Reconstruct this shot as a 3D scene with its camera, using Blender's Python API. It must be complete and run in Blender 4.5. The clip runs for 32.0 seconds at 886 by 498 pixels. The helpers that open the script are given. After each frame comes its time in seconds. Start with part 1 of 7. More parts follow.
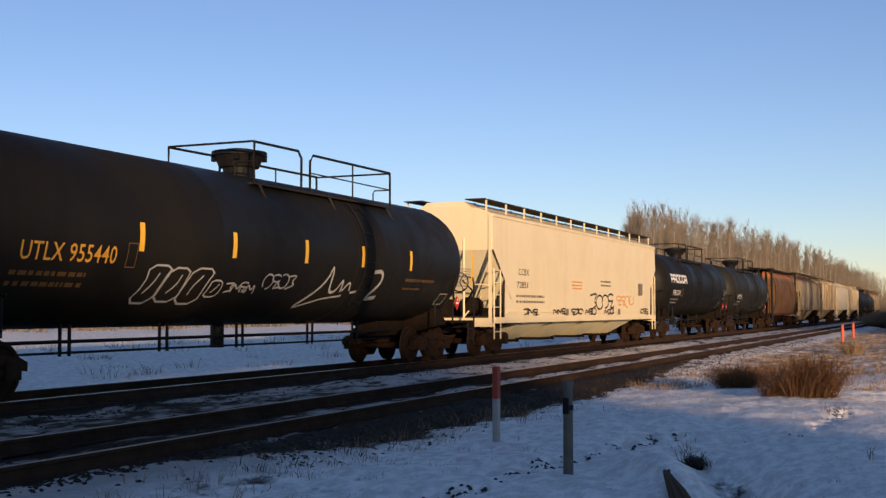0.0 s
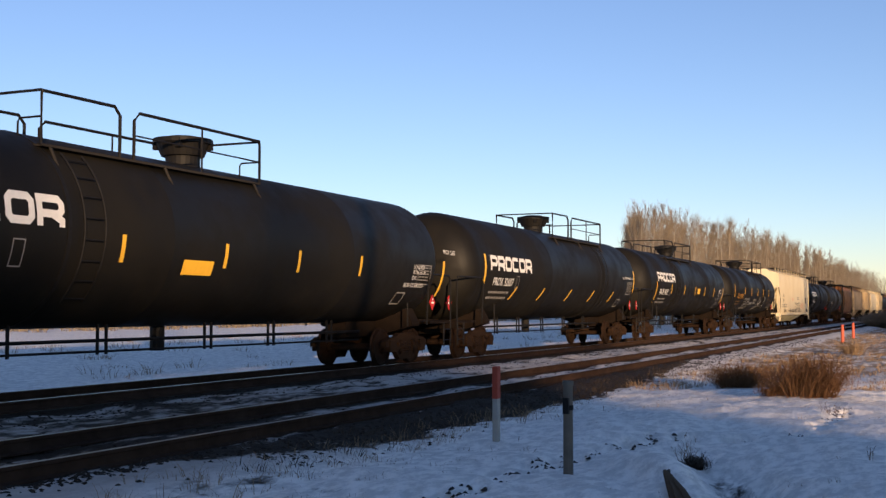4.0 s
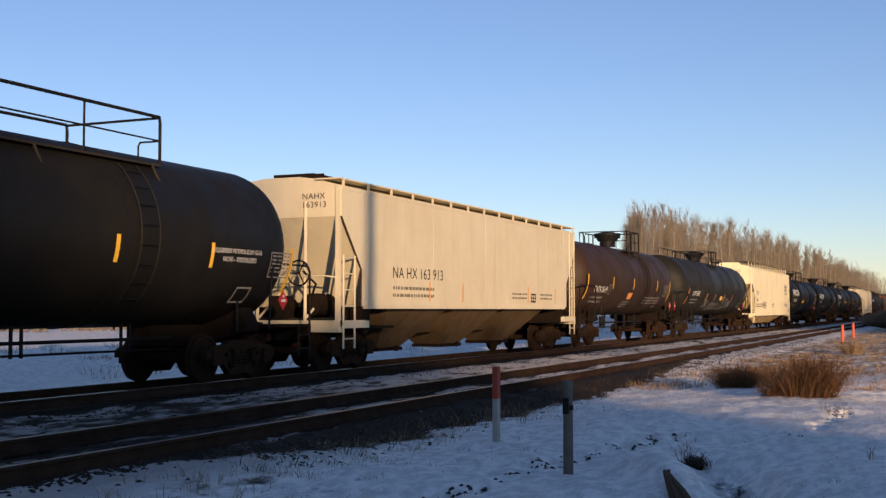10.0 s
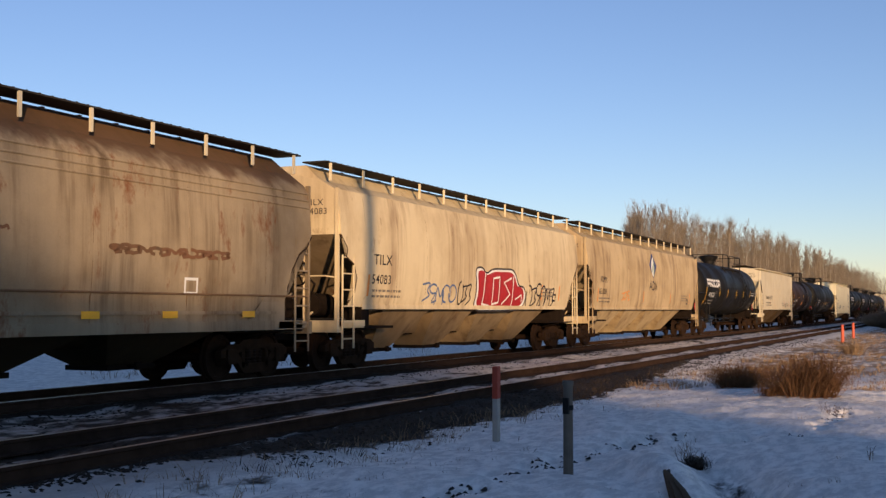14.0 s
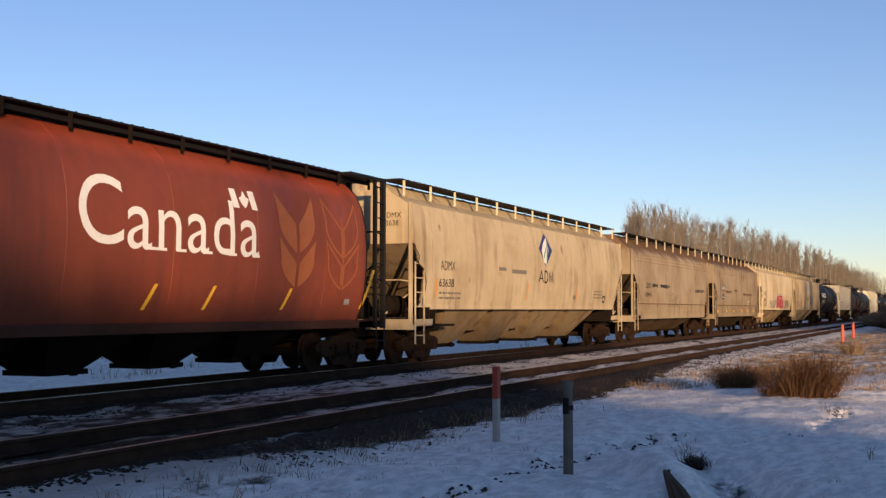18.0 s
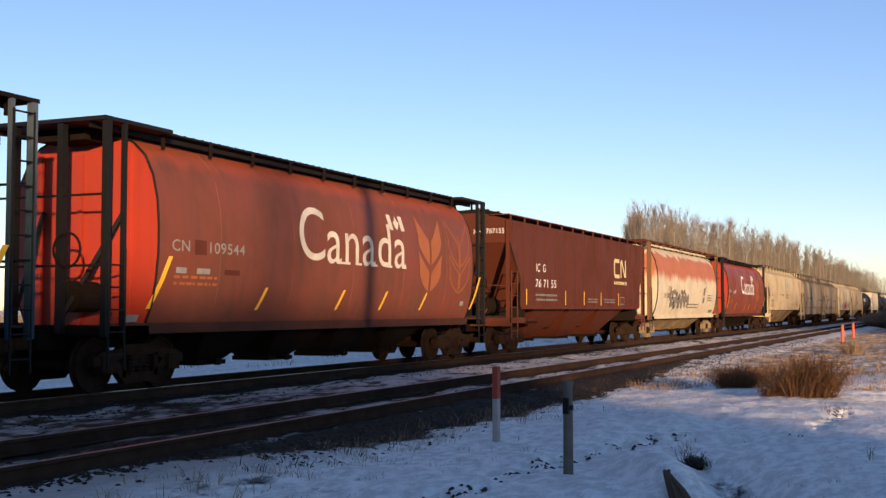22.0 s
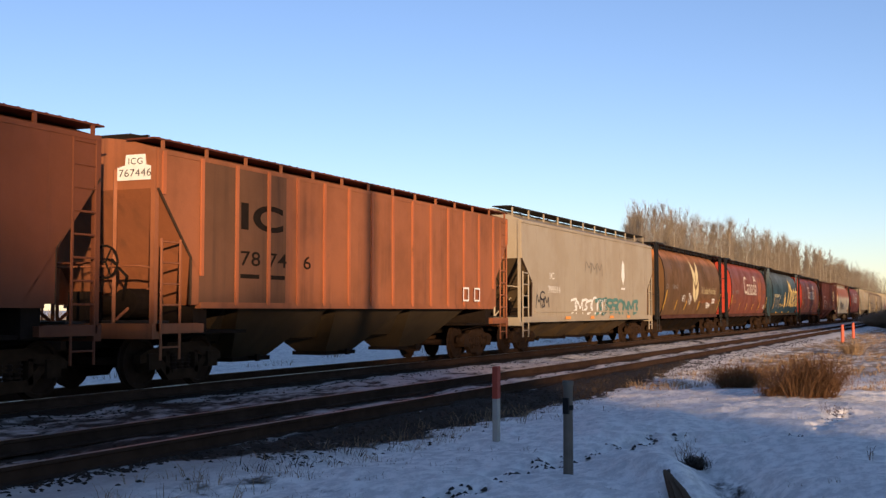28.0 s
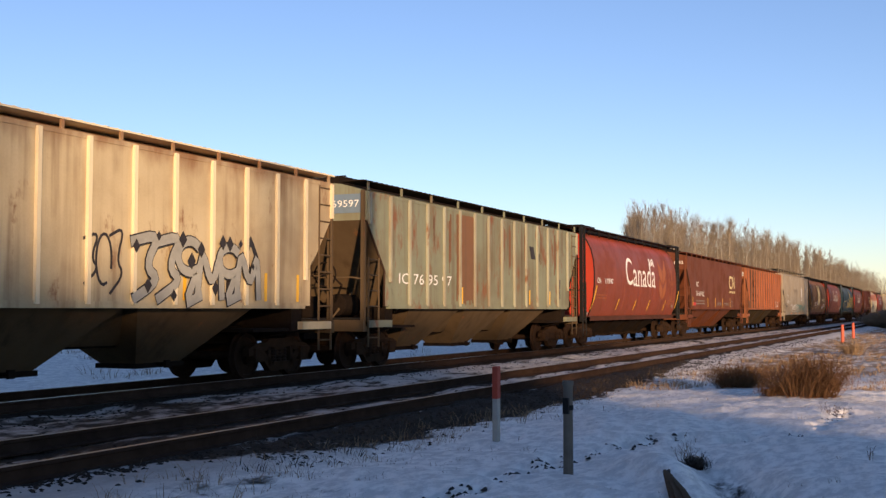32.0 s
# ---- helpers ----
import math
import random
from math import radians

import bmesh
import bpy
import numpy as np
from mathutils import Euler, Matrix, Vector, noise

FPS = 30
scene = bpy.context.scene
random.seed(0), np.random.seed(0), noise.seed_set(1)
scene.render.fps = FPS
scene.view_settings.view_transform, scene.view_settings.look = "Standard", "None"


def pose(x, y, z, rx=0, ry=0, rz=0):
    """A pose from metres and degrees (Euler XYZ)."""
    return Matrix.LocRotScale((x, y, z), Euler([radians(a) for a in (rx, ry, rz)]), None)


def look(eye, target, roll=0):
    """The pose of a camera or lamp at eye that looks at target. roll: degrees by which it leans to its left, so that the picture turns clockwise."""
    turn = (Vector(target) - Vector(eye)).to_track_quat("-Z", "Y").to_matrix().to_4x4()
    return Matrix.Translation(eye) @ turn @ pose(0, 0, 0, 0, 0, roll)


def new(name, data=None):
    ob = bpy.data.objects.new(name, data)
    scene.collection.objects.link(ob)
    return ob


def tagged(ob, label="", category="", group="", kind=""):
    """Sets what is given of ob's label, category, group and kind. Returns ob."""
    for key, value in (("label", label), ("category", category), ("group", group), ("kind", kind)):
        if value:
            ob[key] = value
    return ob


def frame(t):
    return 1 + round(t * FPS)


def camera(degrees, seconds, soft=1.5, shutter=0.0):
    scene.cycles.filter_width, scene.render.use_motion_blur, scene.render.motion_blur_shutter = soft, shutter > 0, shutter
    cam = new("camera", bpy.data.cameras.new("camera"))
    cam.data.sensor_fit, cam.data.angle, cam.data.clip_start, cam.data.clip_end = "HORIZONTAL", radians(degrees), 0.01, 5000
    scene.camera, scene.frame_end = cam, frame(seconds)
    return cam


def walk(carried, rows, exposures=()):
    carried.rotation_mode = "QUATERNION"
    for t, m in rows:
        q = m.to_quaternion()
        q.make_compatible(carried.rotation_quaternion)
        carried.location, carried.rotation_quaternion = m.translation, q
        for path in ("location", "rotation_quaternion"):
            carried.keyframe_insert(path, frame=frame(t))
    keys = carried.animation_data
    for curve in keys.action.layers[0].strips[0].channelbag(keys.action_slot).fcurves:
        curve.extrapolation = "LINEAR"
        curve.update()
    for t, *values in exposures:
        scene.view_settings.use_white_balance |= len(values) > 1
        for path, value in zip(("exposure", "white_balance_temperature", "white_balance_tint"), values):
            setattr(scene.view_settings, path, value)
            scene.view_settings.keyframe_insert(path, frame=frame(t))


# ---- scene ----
# the lens camera opens and closes as pale and dark cars pass
EXPOSURES = [(0.0, -0.05, 6250, 31), (1.0, 0.25, 6250, 31), (2.0, 0.30, 6250, 31), (3.0, 0.35, 6250, 31), (6.0, -0.30, 6250, 31), (7.0, -0.10, 6250, 31), (8.0, 0.20, 6250, 31), (9.0, 0.15, 6250, 31), (10.0, 0.00, 6250, 31), (11.0, 0.20, 6250, 31), (12.0, 0.15, 6250, 31), (13.0, 0.00, 6250, 31), (14.0, -0.05, 6250, 31), (17.0, 0.05, 6250, 31), (18.0, 0.05, 6250, 31), (19.0, 0.15, 6250, 31), (20.0, 0.05, 6250, 31), (21.0, 0.25, 6250, 31), (22.0, 0.35, 6250, 31), (23.0, 0.35, 6250, 31), (24.0, 0.35, 6250, 31), (25.0, 0.35, 6250, 31), (28.0, 0.25, 6250, 31), (29.5, 0.35, 6250, 31), (30.0, 0.35, 6250, 31), (31.0, 0.30, 6250, 31), (32.0, 0.25, 6250, 31)]
cam = camera(42.05, 32.0, soft=1.4)
EYE = (0.0, 0.0, 1.38)
AIM = (EYE[0] + 0.91347, EYE[1] + 0.40339, EYE[2] + 0.05288)
walk(cam, [(0.0, look(EYE, AIM)), (32.0, look(EYE, AIM))], EXPOSURES)

# ---- light: a very low winter sun behind the eye, blue sky ----
SUN_WAY = 39.0       # degrees from the track towards the train in which the sunlight travels
SUN_UP = 7.0
world = bpy.data.worlds.new("world")
scene.world = world
world.use_nodes = True
wn = world.node_tree.nodes
wn.clear()
sky = wn.new("ShaderNodeTexSky")
sky.sky_type, sky.sun_disc = "NISHITA", False
sky.sun_elevation = radians(SUN_UP)
sky.sun_rotation = radians(270 - SUN_WAY)
sky.air_density, sky.dust_density, sky.ozone_density = 0.9, 0.0, 2.4
bg = wn.new("ShaderNodeBackground")
bg.inputs["Strength"].default_value = 0.168
out = wn.new("ShaderNodeOutputWorld")
world.node_tree.links.new(sky.outputs[0], bg.inputs[0])
world.node_tree.links.new(bg.outputs[0], out.inputs[0])
sun = new("sun", bpy.data.lights.new("sun", "SUN"))
sun.data.energy, sun.data.angle, sun.data.color = 5.4, radians(0.6), (1.0, 0.73, 0.36)
sw = (math.cos(radians(SUN_UP)) * math.cos(radians(SUN_WAY)), math.cos(radians(SUN_UP)) * math.sin(radians(SUN_WAY)), -math.sin(radians(SUN_UP)))
sun.matrix_world = look((-60, -60, 60), (-60 + sw[0], -60 + sw[1], 60 + sw[2]))


# ---- materials ----
def node_mat(name):
    m = bpy.data.materials.new(name)
    m.use_nodes = True
    nt = m.node_tree
    return m, nt.nodes, nt.links, nt.nodes["Principled BSDF"]


def mixer(nd, lk, fac, a, b, mode="MIX"):
    """A colour mix; a, b: a socket or a colour; fac: a socket or a number."""
    n = nd.new("ShaderNodeMix")
    n.data_type, n.blend_type = "RGBA", mode
    for sock, val in ((n.inputs[0], fac), (n.inputs[6], a), (n.inputs[7], b)):
        if isinstance(val, (int, float)):
            sock.default_value = val
        elif isinstance(val, tuple):
            sock.default_value = (*val, 1) if len(val) == 3 else val
        else:
            lk.new(val, sock)
    return n.outputs[2]


def noise_of(nd, lk, vec, scale, detail=3.0, rough=0.55, stretch=None):
    if stretch:
        mp = nd.new("ShaderNodeMapping")
        mp.inputs["Scale"].default_value = stretch
        lk.new(vec, mp.inputs[0])
        vec = mp.outputs[0]
    n = nd.new("ShaderNodeTexNoise")
    n.inputs["Scale"].default_value, n.inputs["Detail"].default_value, n.inputs["Roughness"].default_value = scale, detail, rough
    lk.new(vec, n.inputs["Vector"])
    return n.outputs["Fac"]


def ramp(nd, lk, fac, lo, hi, a=0.0, b=1.0):
    n = nd.new("ShaderNodeMapRange")
    n.interpolation_type = "SMOOTHSTEP"
    for i, v in enumerate((lo, hi, a, b)):
        n.inputs[i + 1].default_value = v
    lk.new(fac, n.inputs[0])
    return n.outputs[0]


def bumped(nd, lk, bsdf, height, strength, dist):
    b = nd.new("ShaderNodeBump")
    b.inputs["Strength"].default_value, b.inputs["Distance"].default_value = strength, dist
    lk.new(height, b.inputs["Height"])
    lk.new(b.outputs[0], bsdf.inputs["Normal"])


def paint(name, color, rough=0.5, dirt=(0.10, 0.075, 0.05), amount=0.35, streaks=0.5, rust=0.0, metal=0.0, seed=0.0, fade=None, fade_at=None, fade_soft=0.17, fade_top=None, shine=0.4, fade_wob=1.1):
    """Weathered paint: blotches, vertical run-down streaks, rust spots and, where given, a second colour over a height
    band.
    """
    m, nd, lk, bs = node_mat(name)
    tc = nd.new("ShaderNodeTexCoord")
    mp = nd.new("ShaderNodeMapping")
    mp.inputs["Location"].default_value = (seed * 13.7, seed * 5.1, seed * 2.3)
    lk.new(tc.outputs["Object"], mp.inputs[0])
    v = mp.outputs[0]
    col = tuple(color)
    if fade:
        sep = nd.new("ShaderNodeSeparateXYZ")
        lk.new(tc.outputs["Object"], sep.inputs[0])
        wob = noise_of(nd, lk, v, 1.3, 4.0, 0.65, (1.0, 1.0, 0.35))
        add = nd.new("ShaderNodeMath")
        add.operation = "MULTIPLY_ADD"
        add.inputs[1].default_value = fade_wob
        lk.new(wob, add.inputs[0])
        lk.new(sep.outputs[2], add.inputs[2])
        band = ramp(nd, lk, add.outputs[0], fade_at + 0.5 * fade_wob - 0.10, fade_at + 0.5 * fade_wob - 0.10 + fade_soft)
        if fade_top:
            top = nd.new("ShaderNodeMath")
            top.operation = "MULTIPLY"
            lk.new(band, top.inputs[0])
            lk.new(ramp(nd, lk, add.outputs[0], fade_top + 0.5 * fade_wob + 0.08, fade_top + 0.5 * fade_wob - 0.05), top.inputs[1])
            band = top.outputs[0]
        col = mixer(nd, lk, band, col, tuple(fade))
    big = ramp(nd, lk, noise_of(nd, lk, v, 0.55, 4.0, 0.6), 0.35, 0.72)
    run = ramp(nd, lk, noise_of(nd, lk, v, 1.0, 4.0, 0.62, (3.2, 3.2, 0.16)), 0.42, 0.75)
    grain = noise_of(nd, lk, v, 28.0, 3.0, 0.6)
    c = mixer(nd, lk, amount * 0.55, col, mixer(nd, lk, big, col, dirt))
    mul = nd.new("ShaderNodeMath")
    mul.operation = "MULTIPLY"
    mul.inputs[1].default_value = streaks * amount * 1.3
    patchy = nd.new("ShaderNodeMath")
    patchy.operation = "MULTIPLY"
    lk.new(run, patchy.inputs[0])
    lk.new(ramp(nd, lk, noise_of(nd, lk, v, 0.8, 3.0, 0.6, (1.0, 1.0, 0.6)), 0.36, 0.66, 0.12, 1.0), patchy.inputs[1])
    lk.new(patchy.outputs[0], mul.inputs[0])
    c = mixer(nd, lk, mul.outputs[0], c, dirt)
    if rust:
        spots = ramp(nd, lk, noise_of(nd, lk, v, 1.7, 6.0, 0.68, (1.0, 1.0, 0.5)), 0.62 - 0.12 * rust, 0.76 - 0.1 * rust)
        c = mixer(nd, lk, spots, c, (0.20, 0.078, 0.030))
    c = mixer(nd, lk, 0.10, c, mixer(nd, lk, grain, (0.0, 0.0, 0.0), (1.0, 1.0, 1.0)), "OVERLAY")
    lk.new(c, bs.inputs["Base Color"])
    bs.inputs["Metallic"].default_value = metal
    bs.inputs["Specular IOR Level"].default_value = shine
    lk.new(ramp(nd, lk, big, 0.0, 1.0, rough, min(1.0, rough + 0.22)), bs.inputs["Roughness"])
    bumped(nd, lk, bs, noise_of(nd, lk, v, 3.0, 2.0, 0.5), 0.12, 0.03)
    return m


def plain(name, color, rough=0.6, metal=0.0, var=0.25, scale=12.0, bump=0.0, shine=0.25):
    m, nd, lk, bs = node_mat(name)
    tc = nd.new("ShaderNodeTexCoord")
    n = noise_of(nd, lk, tc.outputs["Object"], scale, 4.0, 0.6)
    dark = tuple(c * (1 - var) for c in color)
    light = tuple(min(1.0, c * (1 + var)) for c in color)
    lk.new(mixer(nd, lk, n, dark, light), bs.inputs["Base Color"])
    bs.inputs["Roughness"].default_value, bs.inputs["Metallic"].default_value = rough, metal
    bs.inputs["Specular IOR Level"].default_value = shine
    if bump:
        bumped(nd, lk, bs, n, bump, 0.02)
    return m


def ground_mat():
    """Old snow with bare ballast and earth along the tracks, straw-coloured turf beyond."""
    m, nd, lk, bs = node_mat("snowy_ground")
    geo = nd.new("ShaderNodeNewGeometry")
    pos = geo.outputs["Position"]
    sep = nd.new("ShaderNodeSeparateXYZ")
    lk.new(pos, sep.inputs[0])

    def math2(op, a, b):
        n = nd.new("ShaderNodeMath")
        n.operation = op
        for i, val in enumerate((a, b)):
            if isinstance(val, (int, float)):
                n.inputs[i].default_value = val
            else:
                lk.new(val, n.inputs[i])
        return n.outputs[0]

    def near(yc, half, soft):
        d = math2("ABSOLUTE", math2("SUBTRACT", sep.outputs[1], yc), 0.0)
        return ramp(nd, lk, d, half + soft, half - soft)

    fine = noise_of(nd, lk, pos, 2.3, 6.0, 0.68, (0.45, 1.0, 1.0))
    wide = noise_of(nd, lk, pos, 0.45, 4.0, 0.6)
    tiny = noise_of(nd, lk, pos, 24.0, 3.0, 0.65)
    # ballast shows beside and between the rails, widest in the ditch along the near track
    edge = math2("ADD", 6.38, math2("ADD", ramp(nd, lk, sep.outputs[0], 13.0, 8.0, 0.0, 0.9), ramp(nd, lk, sep.outputs[0], 24.0, 38.0, 0.0, 0.9)))
    edge = math2("ADD", edge, math2("ADD", math2("MULTIPLY", math2("SUBTRACT", wide, 0.5), 1.1), math2("MULTIPLY", math2("SUBTRACT", fine, 0.5), 1.6)))
    inside = math2("MULTIPLY", ramp(nd, lk, math2("SUBTRACT", sep.outputs[1], edge), -0.25, 0.30), ramp(nd, lk, sep.outputs[1], 8.1, 7.5))
    bare = math2("MULTIPLY", inside, ramp(nd, lk, sep.outputs[0], 9.0, 16.0, 0.54, 0.68))
    bare = math2("MAXIMUM", bare, math2("MULTIPLY", near(Y_NEAR - 0.72, 0.22, 0.20), 0.80))
    bare = math2("MAXIMUM", bare, math2("MULTIPLY", near(Y_NEAR + 0.80, 0.34, 0.25), 0.80))
    # extra bareness at low x also paints the near end of the bed darker
    bare = math2("MAXIMUM", bare, math2("MULTIPLY", near(Y_NEAR, 1.3, 0.55), ramp(nd, lk, sep.outputs[0], 13.0, 26.0, 0.53, 0.46)))
    bare = math2("MAXIMUM", bare, math2("MULTIPLY", near(Y_FAR - 0.2, 1.5, 0.5), 0.66))
    bare = math2("MAXIMUM", bare, math2("MULTIPLY", near((Y_NEAR + Y_FAR) / 2, 1.5, 0.6), ramp(nd, lk, sep.outputs[0], 13.0, 26.0, 0.51, 0.44)))
    bare = math2("MAXIMUM", bare, math2("MULTIPLY", near(6.1, 1.0, 0.8), 0.33))
    bare = math2("MAXIMUM", bare, math2("MULTIPLY", near(5.6, 1.5, 0.8), ramp(nd, lk, sep.outputs[0], 13.5, 9.0, 0.0, 0.43)))
    # barer, darker ground in the hollow beside the broken board
    hx, hy = math2("SUBTRACT", sep.outputs[0], 12.1), math2("SUBTRACT", sep.outputs[1], 2.02)
    hu = math2("MULTIPLY", math2("ADD", math2("MULTIPLY", hx, 0.94), math2("MULTIPLY", hy, 0.34)), 0.55)
    hv = math2("MULTIPLY", math2("SUBTRACT", math2("MULTIPLY", hy, 0.94), math2("MULTIPLY", hx, 0.34)), 2.5)
    hollow = ramp(nd, lk, math2("ADD", math2("MULTIPLY", hu, hu), math2("MULTIPLY", hv, hv)), 1.3, 0.1)
    bare = math2("MAXIMUM", bare, math2("MULTIPLY", hollow, 0.50))
    bare = math2("MAXIMUM", bare, 0.24)
    score = math2("ADD", math2("MULTIPLY", fine, 0.72), math2("MULTIPLY", wide, 0.28))
    earth = ramp(nd, lk, math2("ADD", score, bare), 0.93, 1.06)
    turf_zone = math2("MULTIPLY", ramp(nd, lk, sep.outputs[0], 21.0, 34.0), ramp(nd, lk, sep.outputs[1], 7.6, 6.0))
    turf_zone = math2("MULTIPLY", turf_zone, ramp(nd, lk, sep.outputs[1], -1.5, 2.0))
    turf = ramp(nd, lk, math2("ADD", score, math2("MULTIPLY", turf_zone, 0.42)), 0.80, 0.98)
    crust = noise_of(nd, lk, pos, 6.0, 5.0, 0.7, (0.6, 1.0, 1.0))
    snow = mixer(nd, lk, ramp(nd, lk, crust, 0.38, 0.62), (0.70, 0.66, 0.595), (0.97, 0.915, 0.825))
    # dirty bed snow; its heavier mix at low x paints in the dark near corner
    snow = mixer(nd, lk, math2("MULTIPLY", near(11.3, 4.7, 0.6), ramp(nd, lk, sep.outputs[0], 15.0, 27.0, 0.85, 0.45)), snow, mixer(nd, lk, fine, (0.52, 0.47, 0.42), (0.15, 0.12, 0.095)))
    dirt = mixer(nd, lk, tiny, (0.012, 0.0085, 0.006), (0.058, 0.042, 0.029))
    straw = mixer(nd, lk, tiny, (0.16, 0.105, 0.055), (0.38, 0.27, 0.16))
    c = mixer(nd, lk, math2("MULTIPLY", turf, turf_zone), snow, straw)
    c = mixer(nd, lk, earth, c, dirt)
    lk.new(c, bs.inputs["Base Color"])
    bs.inputs["Roughness"].default_value = 0.85
    bs.inputs["Specular IOR Level"].default_value = 0.10
    bumped(nd, lk, bs, math2("ADD", math2("ADD", fine, math2("MULTIPLY", crust, 0.45)), math2("MULTIPLY", tiny, 0.10)), 0.8, 0.085)
    return m


Y_NEAR, Y_FAR = 8.45, 13.80      # centre lines of the empty track and of the train's track
SPEED = 15.16                     # metres a second

M = {}
M["ground"] = ground_mat()
M["rail"] = plain("rail_steel", (0.046, 0.027, 0.018), 0.9, 0.0, 0.7, 3, 0.4, 0.04)
M["rail_top"] = plain("rail_head", (0.30, 0.27, 0.25), 0.35, 0.8, 0.3, 20)
M["tie"] = plain("creosoted_wood", (0.026, 0.019, 0.014), 0.9, 0, 0.5, 7, 0.5, 0.05)
M["stone"] = plain("ballast_stone", (0.040, 0.031, 0.024), 0.95, 0, 0.6, 3, shine=0.05)
M["black"] = paint("tank_black", (0.0085, 0.0076, 0.0058), 0.5, (0.020, 0.0165, 0.011), 0.55, 0.5, seed=1, shine=0.16)
M["black_2"] = paint("tank_charcoal", (0.016, 0.0145, 0.011), 0.5, (0.034, 0.029, 0.020), 0.6, 0.6, seed=2, shine=0.2)
M["brown_tank"] = paint("tank_brown", (0.040, 0.020, 0.011), 0.55, (0.024, 0.017, 0.011), 0.7, 0.6, seed=3, shine=0.25)
M["cream"] = paint("cream_paint", (0.78, 0.66, 0.42), 0.5, (0.42, 0.30, 0.16), 0.25, 0.5, seed=4)
M["cream_2"] = paint("warm_cream_paint", (0.88, 0.79, 0.52), 0.55, (0.42, 0.29, 0.15), 0.28, 0.55, seed=5, shine=0.25)
M["pale_grey"] = paint("pale_grey_paint", (0.66, 0.58, 0.40), 0.5, (0.36, 0.28, 0.19), 0.4, 0.6, seed=6)
M["tan"] = paint("dirty_tan_paint", (0.57, 0.43, 0.235), 0.65, (0.17, 0.095, 0.046), 0.7, 0.9, 0.10, seed=7, shine=0.25)
M["tan_2"] = paint("grain_dusted_cream", (0.70, 0.57, 0.345), 0.65, (0.24, 0.14, 0.072), 0.6, 0.9, 0.10, seed=8, shine=0.25)
M["tan_3"] = paint("dusty_buff_paint", (0.57, 0.455, 0.275), 0.65, (0.20, 0.125, 0.065), 0.65, 0.9, 0.10, seed=38, shine=0.25)
M["grime_grey"] = paint("grimy_grey_paint", (0.37, 0.285, 0.175), 0.7, (0.11, 0.068, 0.034), 0.8, 0.9, 0.40, seed=9, shine=0.2, fade=(0.15, 0.085, 0.045), fade_at=3.86, fade_soft=0.35)
M["grime_tan"] = paint("grimy_tan_paint", (0.40, 0.315, 0.195), 0.7, (0.15, 0.088, 0.046), 0.75, 0.9, 0.22, seed=10, shine=0.2, fade=(0.20, 0.12, 0.065), fade_at=3.86, fade_soft=0.35)
M["seam_grime"] = plain("grime_in_seams", (0.17, 0.105, 0.058), 0.85, 0, 0.5, 3, shine=0.1)
M["rim_rust"] = plain("dark_rusty_flange", (0.045, 0.026, 0.016), 0.85, 0, 0.5, 6, shine=0.1)
M["red"] = paint("grain_car_red", (0.23, 0.048, 0.017), 0.5, (0.11, 0.032, 0.018), 0.65, 0.8, seed=11, fade=(0.36, 0.060, 0.020), fade_at=3.90, fade_soft=0.3, fade_wob=0.35)
M["red_2"] = paint("faded_grain_car_red", (0.195, 0.048, 0.021), 0.55, (0.10, 0.042, 0.022), 0.75, 0.9, seed=12, fade=(0.33, 0.062, 0.022), fade_at=3.90, fade_soft=0.3, fade_wob=0.35)
# blue that turns paler and greyer upward, blending over 1.3 m
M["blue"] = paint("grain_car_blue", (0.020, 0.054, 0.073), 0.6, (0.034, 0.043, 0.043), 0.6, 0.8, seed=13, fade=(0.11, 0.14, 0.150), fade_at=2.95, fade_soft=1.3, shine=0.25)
M["brown"] = paint("grain_car_brown", (0.150, 0.074, 0.026), 0.6, (0.055, 0.034, 0.016), 0.75, 0.9, seed=14, fade=(0.42, 0.165, 0.060), fade_at=3.78, fade_soft=0.40, fade_wob=0.45, shine=0.25)
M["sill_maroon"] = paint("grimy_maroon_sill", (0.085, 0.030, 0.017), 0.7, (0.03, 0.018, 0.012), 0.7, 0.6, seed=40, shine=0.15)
M["red_end"] = paint("clean_red_paint", (0.42, 0.045, 0.018), 0.5, (0.15, 0.03, 0.015), 0.5, 0.6, seed=34)
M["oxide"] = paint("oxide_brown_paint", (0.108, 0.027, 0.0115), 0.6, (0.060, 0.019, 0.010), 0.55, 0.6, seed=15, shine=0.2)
# lighter copy of the oxide coat, with sunlight put into its colour
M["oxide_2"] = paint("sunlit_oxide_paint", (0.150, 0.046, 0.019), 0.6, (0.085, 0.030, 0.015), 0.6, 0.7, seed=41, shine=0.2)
M["orange"] = paint("faded_orange_paint", (0.31, 0.105, 0.040), 0.65, (0.10, 0.042, 0.021), 0.75, 0.8, 0.1, seed=16, shine=0.25)
M["orange_post"] = paint("bright_orange_posts", (0.42, 0.125, 0.045), 0.65, (0.16, 0.06, 0.03), 0.5, 0.6, 0.1, seed=37, shine=0.25)
M["sooty_panel"] = paint("sooty_brown_panel", (0.15, 0.068, 0.034), 0.75, (0.06, 0.034, 0.02), 0.7, 0.9, seed=39, shine=0.2)
M["stone_grey"] = paint("stone_grey_paint", (0.36, 0.30, 0.21), 0.6, (0.20, 0.14, 0.09), 0.5, 0.6, seed=17)
M["green"] = paint("faded_green_paint", (0.215, 0.23, 0.15), 0.65, (0.12, 0.075, 0.038), 0.85, 0.9, 0.75, seed=18)
M["cream_old"] = paint("old_cream_paint", (0.56, 0.455, 0.27), 0.65, (0.19, 0.10, 0.045), 0.7, 1.0, 0.32, seed=19, shine=0.25, fade=(0.27, 0.14, 0.065), fade_at=3.86, fade_soft=0.55)
